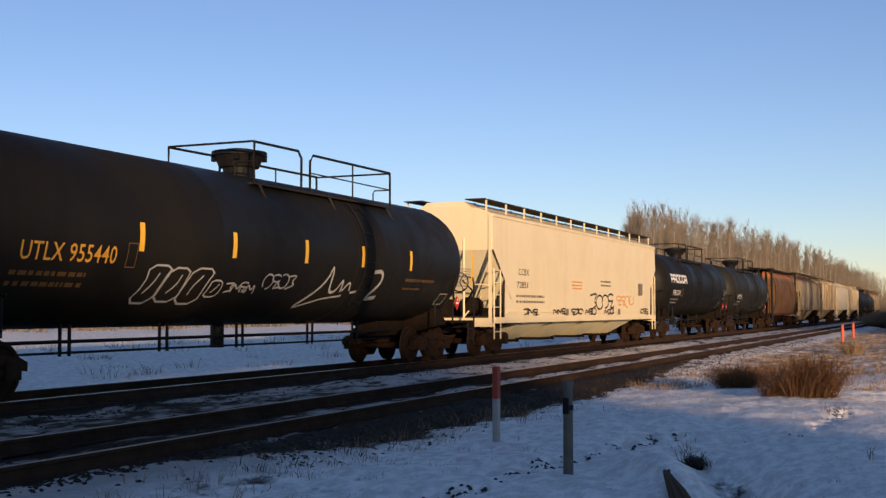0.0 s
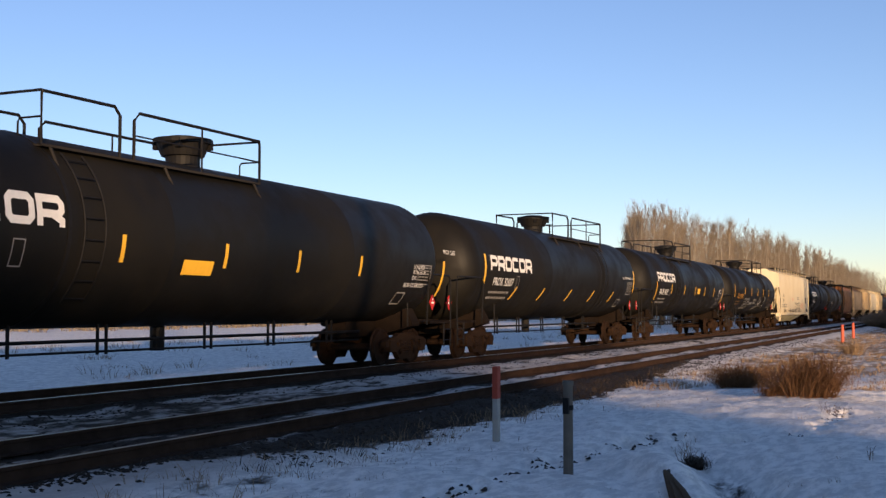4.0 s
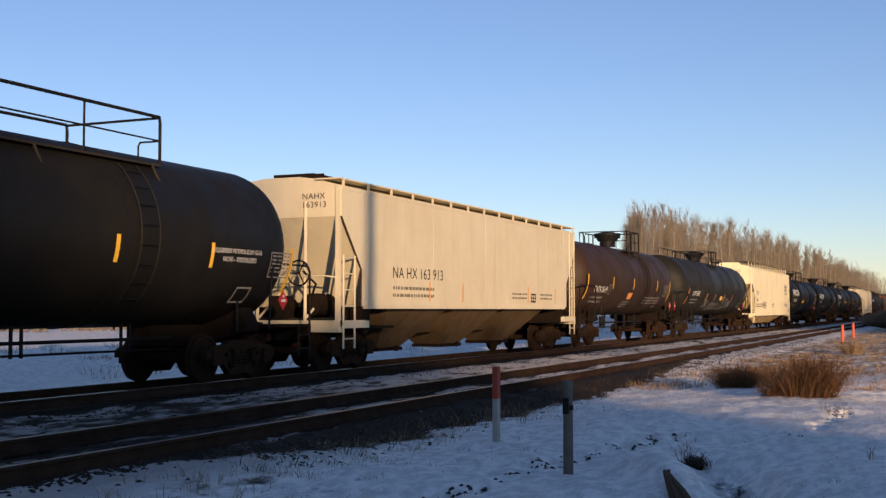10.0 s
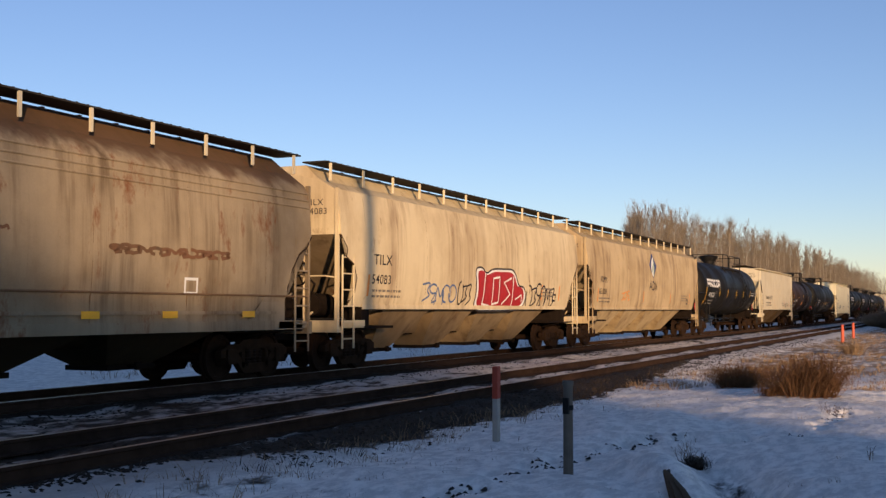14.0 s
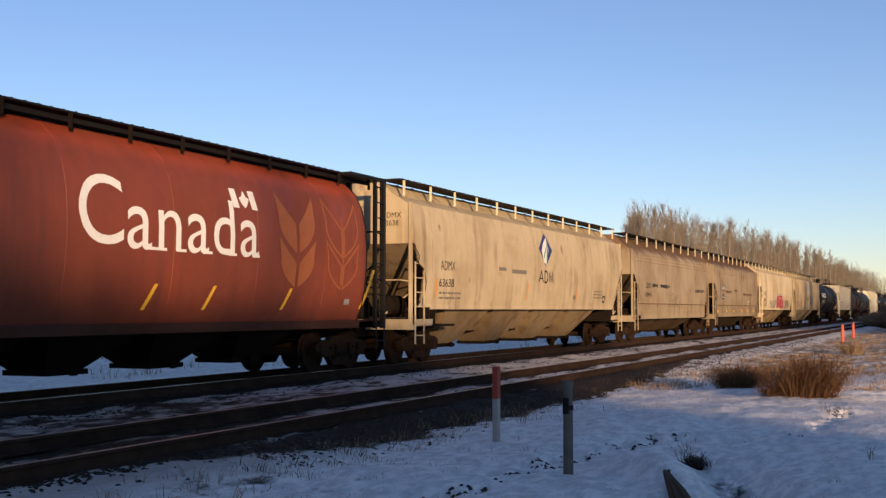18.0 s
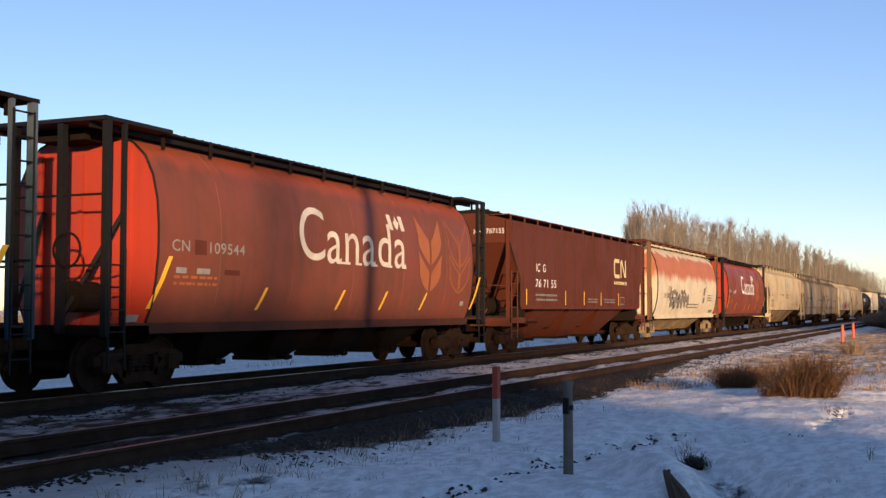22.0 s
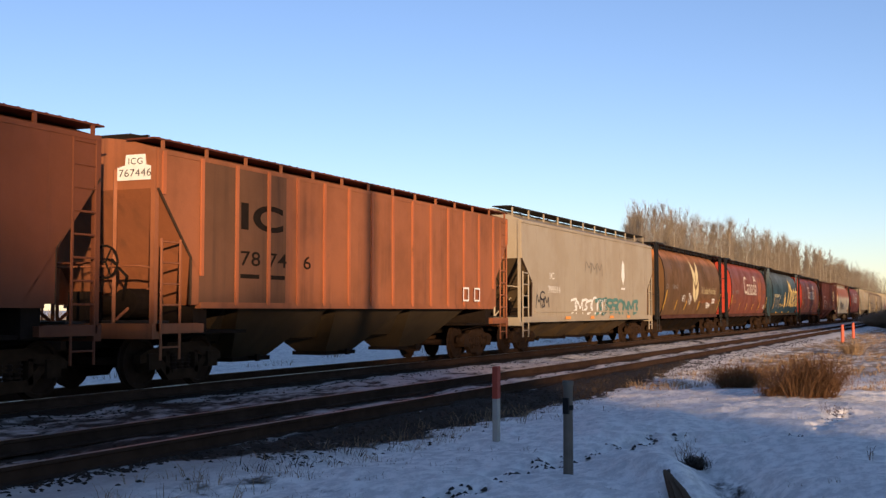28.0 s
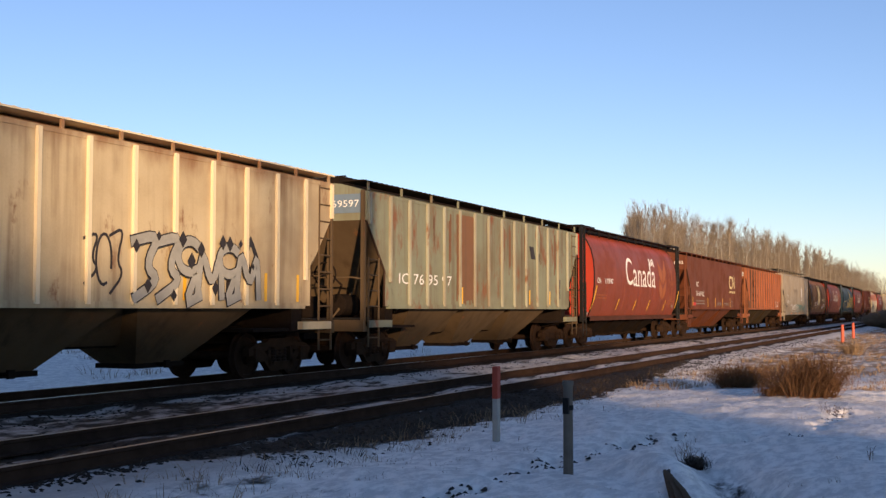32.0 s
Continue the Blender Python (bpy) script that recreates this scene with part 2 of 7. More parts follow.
M["patched"] = paint("patched_paint", (0.64, 0.56, 0.39), 0.6, (0.30, 0.2, 0.12), 0.5, 0.7, 0.12, seed=20, fade=(0.46, 0.135, 0.058), fade_at=2.85, fade_soft=0.45, fade_top=3.98)
M["rust_run"] = paint("rusty_repaint", (0.19, 0.088, 0.038), 0.7, (0.10, 0.07, 0.04), 0.7, 1.0, 0.3, seed=33)
M["pale_green"] = paint("pale_green_posts", (0.36, 0.36, 0.26), 0.65, (0.18, 0.09, 0.045), 0.7, 0.9, 0.5, seed=35, shine=0.25)
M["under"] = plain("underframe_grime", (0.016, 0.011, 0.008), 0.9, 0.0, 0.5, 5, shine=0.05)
# dusty bay paint, darkened further to hold the shade under the cars
M["bay_dust_shaded"] = paint("dusty_shaded_bay_paint", (0.115, 0.077, 0.041), 0.8, (0.06, 0.038, 0.021), 0.8, 0.9, 0.12, seed=31, shine=0.1)
# lighter tan copy of the bay paint, sunlight mixed into its colour
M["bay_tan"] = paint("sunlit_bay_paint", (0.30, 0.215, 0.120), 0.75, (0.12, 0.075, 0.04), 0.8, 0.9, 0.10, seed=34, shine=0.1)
# darkest of the bay coats, also on the blue car's side sill
M["bay_dark"] = paint("dark_bay_paint", (0.052, 0.036, 0.019), 0.85, (0.028, 0.02, 0.014), 0.7, 0.7, seed=32, shine=0.1)
M["truck"] = plain("truck_rust", (0.036, 0.020, 0.011), 0.9, 0.0, 0.6, 4, 0.3, 0.05)
M["wheel"] = plain("wheel_steel", (0.028, 0.016, 0.010), 0.85, 0.0, 0.5, 5, shine=0.06)
M["black_iron"] = plain("black_iron", (0.010, 0.009, 0.008), 0.6, 0.0, 0.4, 9, shine=0.2)
M["grating"] = plain("galvanised_walkway", (0.030, 0.026, 0.022), 0.8, 0.0, 0.4, 15, shine=0.12)
M["white"] = plain("white_lettering", (0.78, 0.76, 0.70), 0.6, 0, 0.12, 10)
M["worn_white"] = plain("flaking_white_lettering", (0.60, 0.54, 0.44), 0.7, 0, 0.45, 2.5)
M["ink"] = plain("black_lettering", (0.035, 0.03, 0.03), 0.6, 0, 0.3, 10)
M["amber"] = plain("amber_lettering", (0.62, 0.30, 0.03), 0.6, 0, 0.15, 10)
M["yellow"] = plain("reflective_yellow", (0.86, 0.47, 0.03), 0.4, 0, 0.1, 10)
M["stripe_orange"] = plain("reflective_orange", (0.78, 0.30, 0.06), 0.5, 0, 0.15, 10)
M["gold"] = plain("faded_gold_lettering", (0.74, 0.50, 0.13), 0.6, 0, 0.2, 5)
M["pale_gold"] = plain("pale_gold_emblem", (0.66, 0.54, 0.28), 0.6, 0, 0.15, 4)
M["ghost"] = plain("faded_wheat_emblem", (0.33, 0.105, 0.035), 0.6, 0, 0.2, 4)
M["grey_ink"] = plain("worn_small_print", (0.20, 0.17, 0.13), 0.7, 0, 0.3, 8)
M["amber_dim"] = plain("worn_amber_print", (0.11, 0.06, 0.018), 0.7, 0, 0.3, 8)
M["dim_white"] = plain("worn_white_print", (0.26, 0.245, 0.22), 0.7, 0, 0.3, 8)
M["navy"] = plain("navy_emblem", (0.030, 0.045, 0.16), 0.5, 0, 0.15, 6)
M["leaf_green"] = plain("green_emblem", (0.05, 0.22, 0.10), 0.5, 0, 0.15, 6)
M["spray_red"] = plain("red_spray_paint", (0.42, 0.025, 0.025), 0.5, 0, 0.35, 5)
M["spray_blue"] = plain("blue_spray_paint", (0.10, 0.16, 0.30), 0.5, 0, 0.35, 5)
M["spray_teal"] = plain("teal_spray_paint", (0.08, 0.20, 0.17), 0.5, 0, 0.35, 5)
M["spray_grey"] = plain("grey_spray_paint", (0.23, 0.21, 0.17), 0.6, 0, 0.35, 5)
M["spray_white"] = plain("thin_white_spray_paint", (0.36, 0.35, 0.32), 0.7, 0, 0.5, 4)
M["spray_silver"] = plain("silver_spray_paint", (0.34, 0.33, 0.28), 0.5, 0, 0.3, 4)
M["panel_blue"] = paint("faded_blue_panel", (0.15, 0.22, 0.29), 0.6, (0.1, 0.1, 0.09), 0.4, 0.5, seed=36)
M["placard_red"] = plain("placard_red", (0.50, 0.03, 0.025), 0.5, 0, 0.15, 10)
M["post_red"] = plain("faded_red_paint", (0.38, 0.06, 0.032), 0.6, 0, 0.3, 9)
M["post_white"] = plain("dirty_white_paint", (0.36, 0.33, 0.28), 0.7, 0, 0.25, 7, shine=0.12)
M["post_grey"] = plain("weathered_grey_post", (0.150, 0.125, 0.098), 0.9, 0, 0.45, 5, 0.4, 0.08)
M["marker"] = plain("marker_orange", (0.60, 0.12, 0.06), 0.6, 0, 0.1, 10)
M["bark"] = plain("aspen_bark", (0.42, 0.36, 0.27), 0.9, 0, 0.35, 3, shine=0.08)
M["twig"] = plain("bare_twigs", (0.232, 0.188, 0.134), 0.9, 0, 0.35, 0.6, shine=0.05)
M["bush"] = plain("dry_russet_stems", (0.155, 0.080, 0.038), 0.9, 0, 0.5, 3, shine=0.05)
M["straw"] = plain("dry_grass", (0.30, 0.205, 0.12), 0.9, 0, 0.45, 4, shine=0.05)
M["trodden"] = plain("footprint_shade", (0.055, 0.047, 0.042), 0.95, 0, 0.4, 6, shine=0.03)
M["log"] = plain("weathered_board", (0.105, 0.064, 0.038), 0.9, 0, 0.5, 4, 0.5, 0.06)
M["wood"] = plain("grey_wood", (0.065, 0.047, 0.034), 0.85, 0, 0.4, 5, 0.4)


# ---- mesh helpers ----
def mesh_from(name, bm, smooth=False):
    me = bpy.data.meshes.new(name)
    bm.normal_update()
    bm.to_mesh(me)
    bm.free()
    if smooth:
        me.polygons.foreach_set("use_smooth", [True] * len(me.polygons))
    return me


def part(name, shape, material, parent, label="", at=None, smooth=False):
    """ONE mesh object under a thing or a part; shape: a bmesh, or a mesh to share."""
    me = shape if isinstance(shape, bpy.types.Mesh) else mesh_from(name, shape, smooth)
    if not me.materials:
        me.materials.append(material)
    ob = new(name, me)
    if me.materials[0] != material:
        ob.material_slots[0].link = "OBJECT"
        ob.material_slots[0].material = material
    ob.parent = parent
    if at is not None:
        ob.matrix_basis = at
    if label:
        ob["label"] = label
    return ob


def box(bm, x0, x1, y0, y1, z0, z1):
    v = [bm.verts.new((x, y, z)) for x in (x0, x1) for y in (y0, y1) for z in (z0, z1)]
    for f in ((0, 1, 3, 2), (4, 6, 7, 5), (0, 4, 5, 1), (2, 3, 7, 6), (0, 2, 6, 4), (1, 5, 7, 3)):
        bm.faces.new([v[i] for i in f])
    return v


def frustum(bm, lo, hi):
    """Two rectangles (x0, x1, y0, y1, z), the lower and the upper, joined."""
    v = [bm.verts.new((x, y, r[4])) for r in (lo, hi) for x, y in ((r[0], r[2]), (r[1], r[2]), (r[1], r[3]), (r[0], r[3]))]
    for f in ((3, 2, 1, 0), (4, 5, 6, 7), (0, 1, 5, 4), (1, 2, 6, 5), (2, 3, 7, 6), (3, 0, 4, 7)):
        bm.faces.new([v[i] for i in f])


def tube(bm, pts, r, n=6, r2=None):
    """A tube through points, tapering to r2."""
    pts = [Vector(p) for p in pts]
    rings = []
    for i, p in enumerate(pts):
        d = (pts[min(i + 1, len(pts) - 1)] - pts[max(i - 1, 0)]).normalized()
        side = d.cross(Vector((0, 0, 1)) if abs(d.z) < 0.9 else Vector((1, 0, 0))).normalized()
        up = side.cross(d)
        rad = r if r2 is None else r + (r2 - r) * i / (len(pts) - 1)
        rings.append([bm.verts.new(p + rad * (math.cos(a) * side + math.sin(a) * up)) for a in [2 * math.pi * k / n for k in range(n)]])
    for a, b in zip(rings, rings[1:]):
        for k in range(n):
            bm.faces.new((a[k], a[(k + 1) % n], b[(k + 1) % n], b[k]))
    bm.faces.new(rings[0][::-1])
    bm.faces.new(rings[-1])


def disc(bm, center, axis, r, h, n=20, r2=None):
    """A cylinder or cone of height h round an axis letter, centred."""
    turn = {"x": Matrix.Rotation(math.pi / 2, 4, "Y"), "y": Matrix.Rotation(math.pi / 2, 4, "X"), "z": Matrix.Identity(4)}[axis]
    bmesh.ops.create_cone(bm, cap_ends=True, segments=n, radius1=r, radius2=r if r2 is None else r2, depth=h, matrix=Matrix.Translation(center) @ turn)


def prism_x(bm, ring, x0, x1):
    """A ring of (y, z) drawn out along x."""
    a = [bm.verts.new((x0, y, z)) for y, z in ring]
    b = [bm.verts.new((x1, y, z)) for y, z in ring]
    n = len(ring)
    for i in range(n):
        bm.faces.new((a[i], a[(i + 1) % n], b[(i + 1) % n], b[i]))
    bm.faces.new(a[::-1])
    bm.faces.new(b)


def prism_y(bm, ring, y0, y1):
    """A ring of (x, z) drawn out along y."""
    a = [bm.verts.new((x, y0, z)) for x, z in ring]
    b = [bm.verts.new((x, y1, z)) for x, z in ring]
    n = len(ring)
    for i in range(n):
        bm.faces.new((a[i], a[(i + 1) % n], b[(i + 1) % n], b[i]))
    bm.faces.new(a[::-1])
    bm.faces.new(b)


SHARED = {}


def shared(key, make, smooth=False):
    if key not in SHARED:
        bm = bmesh.new()
        make(bm)
        bmesh.ops.recalc_face_normals(bm, faces=bm.faces)
        SHARED[key] = mesh_from(key, bm, smooth)
    return SHARED[key]


def thing(name, label, category, group="", kind="", at=None):
    ob = new(name)
    if at is not None:
        ob.matrix_basis = at
    return tagged(ob, label, category, group, kind)


# ---- marks on the cars' sides ----
def lay(bm, hw, lift, flat=False):
    """Lay a drawing in the (x, z) plane on the near side of a body whose half width at height z is hw(z)."""
    if not flat:
        zs = [v.co.z for v in bm.verts]
        k = math.floor(min(zs) / 0.14) + 1
        while k * 0.14 < max(zs):
            bmesh.ops.bisect_plane(bm, geom=bm.verts[:] + bm.edges[:] + bm.faces[:], plane_co=(0, 0, k * 0.14), plane_no=(0, 0, 1))
            k += 1
    for v in bm.verts:
        v.co.y = -hw(v.co.z) - lift - v.co.y
    bm.normal_update()
    for f in bm.faces:
        if f.normal.y > 0:
            f.normal_flip()


SHIFT = [0.0]      # from the middle of the car in hand to the point from which its marks are set out


def decal(name, polys, material, car, hw, label="", lift=0.007):
    bm = bmesh.new()
    layer, last = 0, ()
    for p in polys:
        # strokes that cross lie one over another
        if not set(p) & set(last):
            layer = (layer + 1) % 14
        last = p
        f = bm.faces.new([bm.verts.new((x + SHIFT[0], layer * 0.0006, z)) for x, z in p])
        if len(p) > 4:
            bmesh.ops.triangulate(bm, faces=[f])
    bmesh.ops.remove_doubles(bm, verts=bm.verts[:], dist=0.0001)
    lay(bm, hw, lift)
    mark = part(name, bm, material, car, label)
    if name in ("small_print", "emblem_bar", "red_notice"):
        mark["kind"] = "stuff"
    return mark


LETTERS = {}


def lettering(body, x0, x1, z0, z1, material, car, hw, label="", shear=0.0, lift=0.008, bold=0.0, name="lettering"):
    """Painted words, drawn to fill the box x0..x1, z0..z1 on the near side."""
    bold = bold if bold >= 0.03 else 0.0 if "M" in body else bold * 0.6
    key = (body, shear, bold)
    if key not in LETTERS:
        cu = bpy.data.curves.new("words", "FONT")
        cu.body, cu.shear, cu.resolution_u, cu.fill_mode, cu.offset = body, shear, 7 if len(body) < 8 else 3, "FRONT", bold
        cu.space_character = 1.06
        ob = bpy.data.objects.new("words", cu)
        me = bpy.data.meshes.new_from_object(ob)
        pts = np.array([v.co[:2] for v in me.vertices])
        faces = [tuple(f.vertices) for f in me.polygons]
        # which letter each face belongs to
        root = list(range(len(pts)))

        def top(i):
            while root[i] != i:
                root[i] = root[root[i]]
                i = root[i]
            return i
        for f in faces:
            for i in f[1:]:
                root[top(i)] = top(f[0])
        letters = {}
        for f in faces:
            letters.setdefault(top(f[0]), []).append(f)
        LETTERS[key] = (pts, list(letters.values()), pts.min(0), pts.max(0))
        bpy.data.objects.remove(ob)
    pts, letters, lo, hi = LETTERS[key]
    x0, x1 = x0 + SHIFT[0], x1 + SHIFT[0]
    big = z1 - z0 > 0.19 and "\n" not in body and len(letters) > 1 and name == "lettering"
    groups = letters if big else [[f for g in letters for f in g]]
    made = None
    for g in groups:
        bm = bmesh.new()
        vs = {}
        for f in g:
            for i in f:
                if i not in vs:
                    p = pts[i]
                    vs[i] = bm.verts.new((x0 + (p[0] - lo[0]) / (hi[0] - lo[0]) * (x1 - x0), 0, z0 + (p[1] - lo[1]) / (hi[1] - lo[1]) * (z1 - z0)))
            bm.faces.new([vs[i] for i in f])
        lay(bm, hw, lift)
        made = part("letter" if big else name, bm, material, car, label)
        if not big and len(letters) > 1:
            made["kind"] = "stuff"
    return made


def end_lettering(body, y0, y1, z0, z1, x, material, car, label=""):
    """Painted words on the tail end of a car, read from behind."""
    holder = lettering(body, -y0, -y1, z0, z1, material, car, lambda z: 0.0, label, lift=0.0, name="end_lettering")
    for v in holder.data.vertices:
        v.co = (x, -v.co.x, v.co.z)
    return holder


def ribbon(pts, w):
    """A brush stroke of width w through (x, z) points, as quads that share their ends."""
    def way(a, b):
        n = math.hypot(b[0] - a[0], b[1] - a[1]) or 1
        return (b[0] - a[0]) / n, (b[1] - a[1]) / n
    ways = [way(a, b) for a, b in zip(pts, pts[1:])]
    closed = pts[0] == pts[-1]
    sides = []
    for i, (x, z) in enumerate(pts):
        d0 = ways[i - 1] if i or closed else ways[0]
        d1 = ways[i] if i < len(ways) else (ways[0] if closed else ways[-1])
        mx, mz = -(d0[1] + d1[1]), d0[0] + d1[0]
        m = math.hypot(mx, mz)
        if m < 0.3:
            mx, mz, m = -d1[1], d1[0], 1.0
        k = min(1.7, 2 / m) * w / 2 / m
        sides.append(((x + mx * k, z + mz * k), (x - mx * k, z - mz * k)))
    return [[a[0], b[0], b[1], a[1]] for a, b in zip(sides, sides[1:])]


def rounded(pts, closed=False, times=2):
    """Corners cut off a line of points."""
    for _ in range(times):
        pairs = list(zip(pts, pts[1:] + pts[:1])) if closed else list(zip(pts, pts[1:]))
        cut = []
        for (ax, az), (bx, bz) in pairs:
            cut += [(ax * 0.75 + bx * 0.25, az * 0.75 + bz * 0.25), (ax * 0.25 + bx * 0.75, az * 0.25 + bz * 0.75)]
        pts = cut if closed else [pts[0]] + cut + [pts[-1]]
    return pts


def scrawl(x0, x1, z0, z1, n, w, seed):
    """A looping sprayed tag: brush strokes that fill a box."""
    rng = random.Random(seed)
    out = []
    for i in range(n):
        a, b = x0 + (x1 - x0) * i / n, x0 + (x1 - x0) * (i + 1.25) / n
        kind = rng.randrange(4)
        cx, cz, rx, rz = (a + b) / 2, (z0 + z1) / 2 + rng.uniform(-0.06, 0.06) * (z1 - z0), (b - a) / 2, (z1 - z0) / 2 * rng.uniform(0.7, 1.0)
        if kind == 0:
            t0 = rng.uniform(0, 6)
            pts = [(cx + rx * math.cos(t0 + k * 0.62), cz + rz * math.sin(t0 + k * 0.62)) for k in range(10)]
        elif kind == 1:
            pts = [(a, cz - rz), (a + 0.3 * rx, cz + rz), (cx + 0.2 * rx, cz - 0.6 * rz), (b - 0.2 * rx, cz + 0.9 * rz), (b, cz - rz)]
        elif kind == 2:
            pts = [(cx + rx * (0.9 * math.cos(k * 0.5 + 0.6)), cz + rz * (0.5 + 0.5 * math.sin(k * 0.5 + 0.6))) for k in range(11)] + [(cx - 0.3 * rx, cz - rz), (b, cz - 0.7 * rz)]
        else:
            pts = [(a, cz + 0.7 * rz), (b, cz + rz), (cx, cz), (b, cz - 0.4 * rz), (a + 0.2 * rx, cz - rz)]
        out += ribbon(rounded(pts, False, 2 if len(pts) < 8 else 1), w)
    return out


def block_tag(c, hw, x0, x1, z0, z1, n, seed, fill, lift):
    """Sprayed letters: thick pale strokes on a dark edge, dark slots and diamonds between them."""
    rng = random.Random(seed)
    decal("tag_edge", scrawl(x0, x1, z0, z1, n, 0.21, seed), M["ink"], c, hw, "dark edge of sprayed letters", lift)
    decal("tag_letters", scrawl(x0, x1, z0, z1, n, 0.165, seed), M[fill], c, hw, "pale sprayed letters", lift + 0.010)
    for k in range(n * 2):
        xx, zz, r = x0 + (x1 - x0) * (k + rng.uniform(0.2, 0.8)) / (2 * n), rng.uniform(z0, z1), rng.uniform(0.05, 0.13)
        decal("tag_hole", [[(xx, zz - r * 1.3), (xx + r, zz), (xx, zz + r * 1.3), (xx - r, zz)]], M["ink"], c, hw, "", lift + 0.019)


def outline_tag(x0, x1, z0, z1, n, w, seed):
    """Hollow sprayed letters: leaning rounded outlines with a stroke inside."""
    rng = random.Random(seed)
    out, step = [], (x1 - x0) / n
    for i in range(n):
        a, b, lean = x0 + i * step, x0 + (i + 1.02) * step, 0.22 * (z1 - z0)
        lo, hi = z0 + rng.uniform(0, 0.12) * (z1 - z0), z1 - rng.uniform(0, 0.2) * (z1 - z0)
        ring = [(a, lo), (b - rng.uniform(0, 0.2) * step, lo), (b, (lo + hi) / 2 + rng.uniform(-0.1, 0.1)), (b + lean - rng.uniform(0, 0.3) * step, hi), (a + lean, hi), (a + rng.uniform(0, 0.3) * step, (lo + hi) / 2)]
        ring = rounded(ring, True, 1)
        out += ribbon(ring + [ring[0]], w)
        m = (a + b) / 2
        out += ribbon(rounded([(m - 0.1 * step, lo + 0.25 * (hi - lo)), (m + rng.uniform(-0.1, 0.2) * step, (lo + hi) / 2), (m + 0.25 * step, hi - 0.2 * (hi - lo))]), w)
    return out


def small_print(x0, x1, z0, z1, rows, seed):
    """Lines of print too small to read, as bars."""
    rng = random.Random(seed)
    out, h = [], (z1 - z0) / rows
    for r in range(rows):
        x, top = x0, z1 - r * h
        while x < x1 - 0.03:
            w = min(rng.uniform(0.05, 0.20), x1 - x)
            out.append([(x, top - h * 0.42), (x + w, top - h * 0.42), (x + w, top), (x, top)])
            x += w + rng.uniform(0.025, 0.07)
    return out


def rect(x0, x1, z0, z1, lean=0.0):
    return [(x0, z0), (x1, z0), (x1 + lean, z1), (x0 + lean, z1)]


def frame_of(x0, x1, z0, z1, w):
    return [rect(x0, x1, z0, z0 + w), rect(x0, x1, z1 - w, z1), rect(x0, x0 + w, z0 + w, z1 - w), rect(x1 - w, x1, z0 + w, z1 - w)]


def block_emblem(car, x0, x1, z0, z1):
    """Six heavy rounded block shapes in a row."""
    n = 6
    w = (x1 - x0) / n
    h = z1 - z0
    t = h * 0.25
    for i in range(n):
        a, b, lo, hi, mid = x0 + i * w + t / 2, x0 + (i + 0.93) * w - t / 2, z0 + t / 2, z1 - t / 2, z0 + h * 0.40
        c = h * 0.14
        bowl = [(a, hi), (b - c, hi), (b, hi - c), (b, mid + c), (b - c, mid), (a, mid)]
        if i in (0, 1, 5):
            out = ribbon([(a, z0), (a, z1)], t) + ribbon(bowl, t)
            if i:
                out += ribbon([(b - w * 0.34, mid), (b, z0 + h * 0.20), (b, z0)], t)
        elif i == 3:
            out = ribbon([(b, hi), (a + c, hi), (a, hi - c), (a, lo + c), (a + c, lo), (b, lo)], t)
        else:
            loop = [(a + c, lo), (b - c, lo), (b, lo + c), (b, hi - c), (b - c, hi), (a + c, hi), (a, hi - c), (a, lo + c), (a + c, lo)]
            out = ribbon(loop, t)
        decal("emblem_block", out, M["white"], car, tank_hw, "white block of an emblem")


# ---- running gear, shared by all cars ----
WHEEL_R = 0.46


def make_wheelset(bm):
    """Two flanged, dished wheels on their axle: one turned profile."""
    half = [(0.085, 0.0), (0.085, 0.60), (0.15, 0.63), (0.16, 0.70), (0.36, 0.715), (0.375, 0.70), (WHEEL_R + 0.028, 0.70), (WHEEL_R + 0.02, 0.722), (WHEEL_R, 0.735), (WHEEL_R - 0.006, 0.815), (0.39, 0.825), (0.37, 0.79), (0.18, 0.80), (0.16, 0.87), (0.11, 0.88), (0.105, 1.07), (0.06, 1.08)]
    prof = [(r, -y) for r, y in half[:0:-1]] + half
    n = 24
    rings = [[bm.verts.new((r * math.cos(6.28318 * k / n), y, r * math.sin(6.28318 * k / n))) for k in range(n)] for r, y in prof]
    for a, b in zip(rings, rings[1:]):
        for k in range(n):
            bm.faces.new((a[k], a[(k + 1) % n], b[(k + 1) % n], b[k]))
    bm.faces.new(rings[0])
    bm.faces.new(rings[-1][::-1])


def make_sideframe(bm):
    """A cast truck side: top chord dipping over the axle boxes, a spring window in the middle."""
    y0, y1 = -0.07, 0.07
    prism_y(bm, [(-1.18, 0.46), (-1.18, 0.60), (-0.98, 0.69), (-0.55, 0.72), (-0.42, 0.80), (0.42, 0.80), (0.55, 0.72), (0.98, 0.69), (1.18, 0.60), (1.18, 0.46), (0.72, 0.50), (0.36, 0.62), (-0.36, 0.62), (-0.72, 0.50)], y0, y1)
    prism_y(bm, [(-0.80, 0.53), (-0.62, 0.56), (-0.30, 0.27), (0.30, 0.27), (0.62, 0.56), (0.80, 0.53), (0.40, 0.15), (-0.40, 0.15)], y0, y1)
    for s in (-1, 1):
        box(bm, s * 0.42 - 0.05, s * 0.42 + 0.05, y0, y1, 0.25, 0.65)
        box(bm, s * 0.86 - 0.15, s * 0.86 + 0.15, y0 - 0.05, y1 + 0.04, 0.34, 0.62)
    box(bm, -0.30, 0.30, y0 - 0.02, y1, 0.27, 0.33)


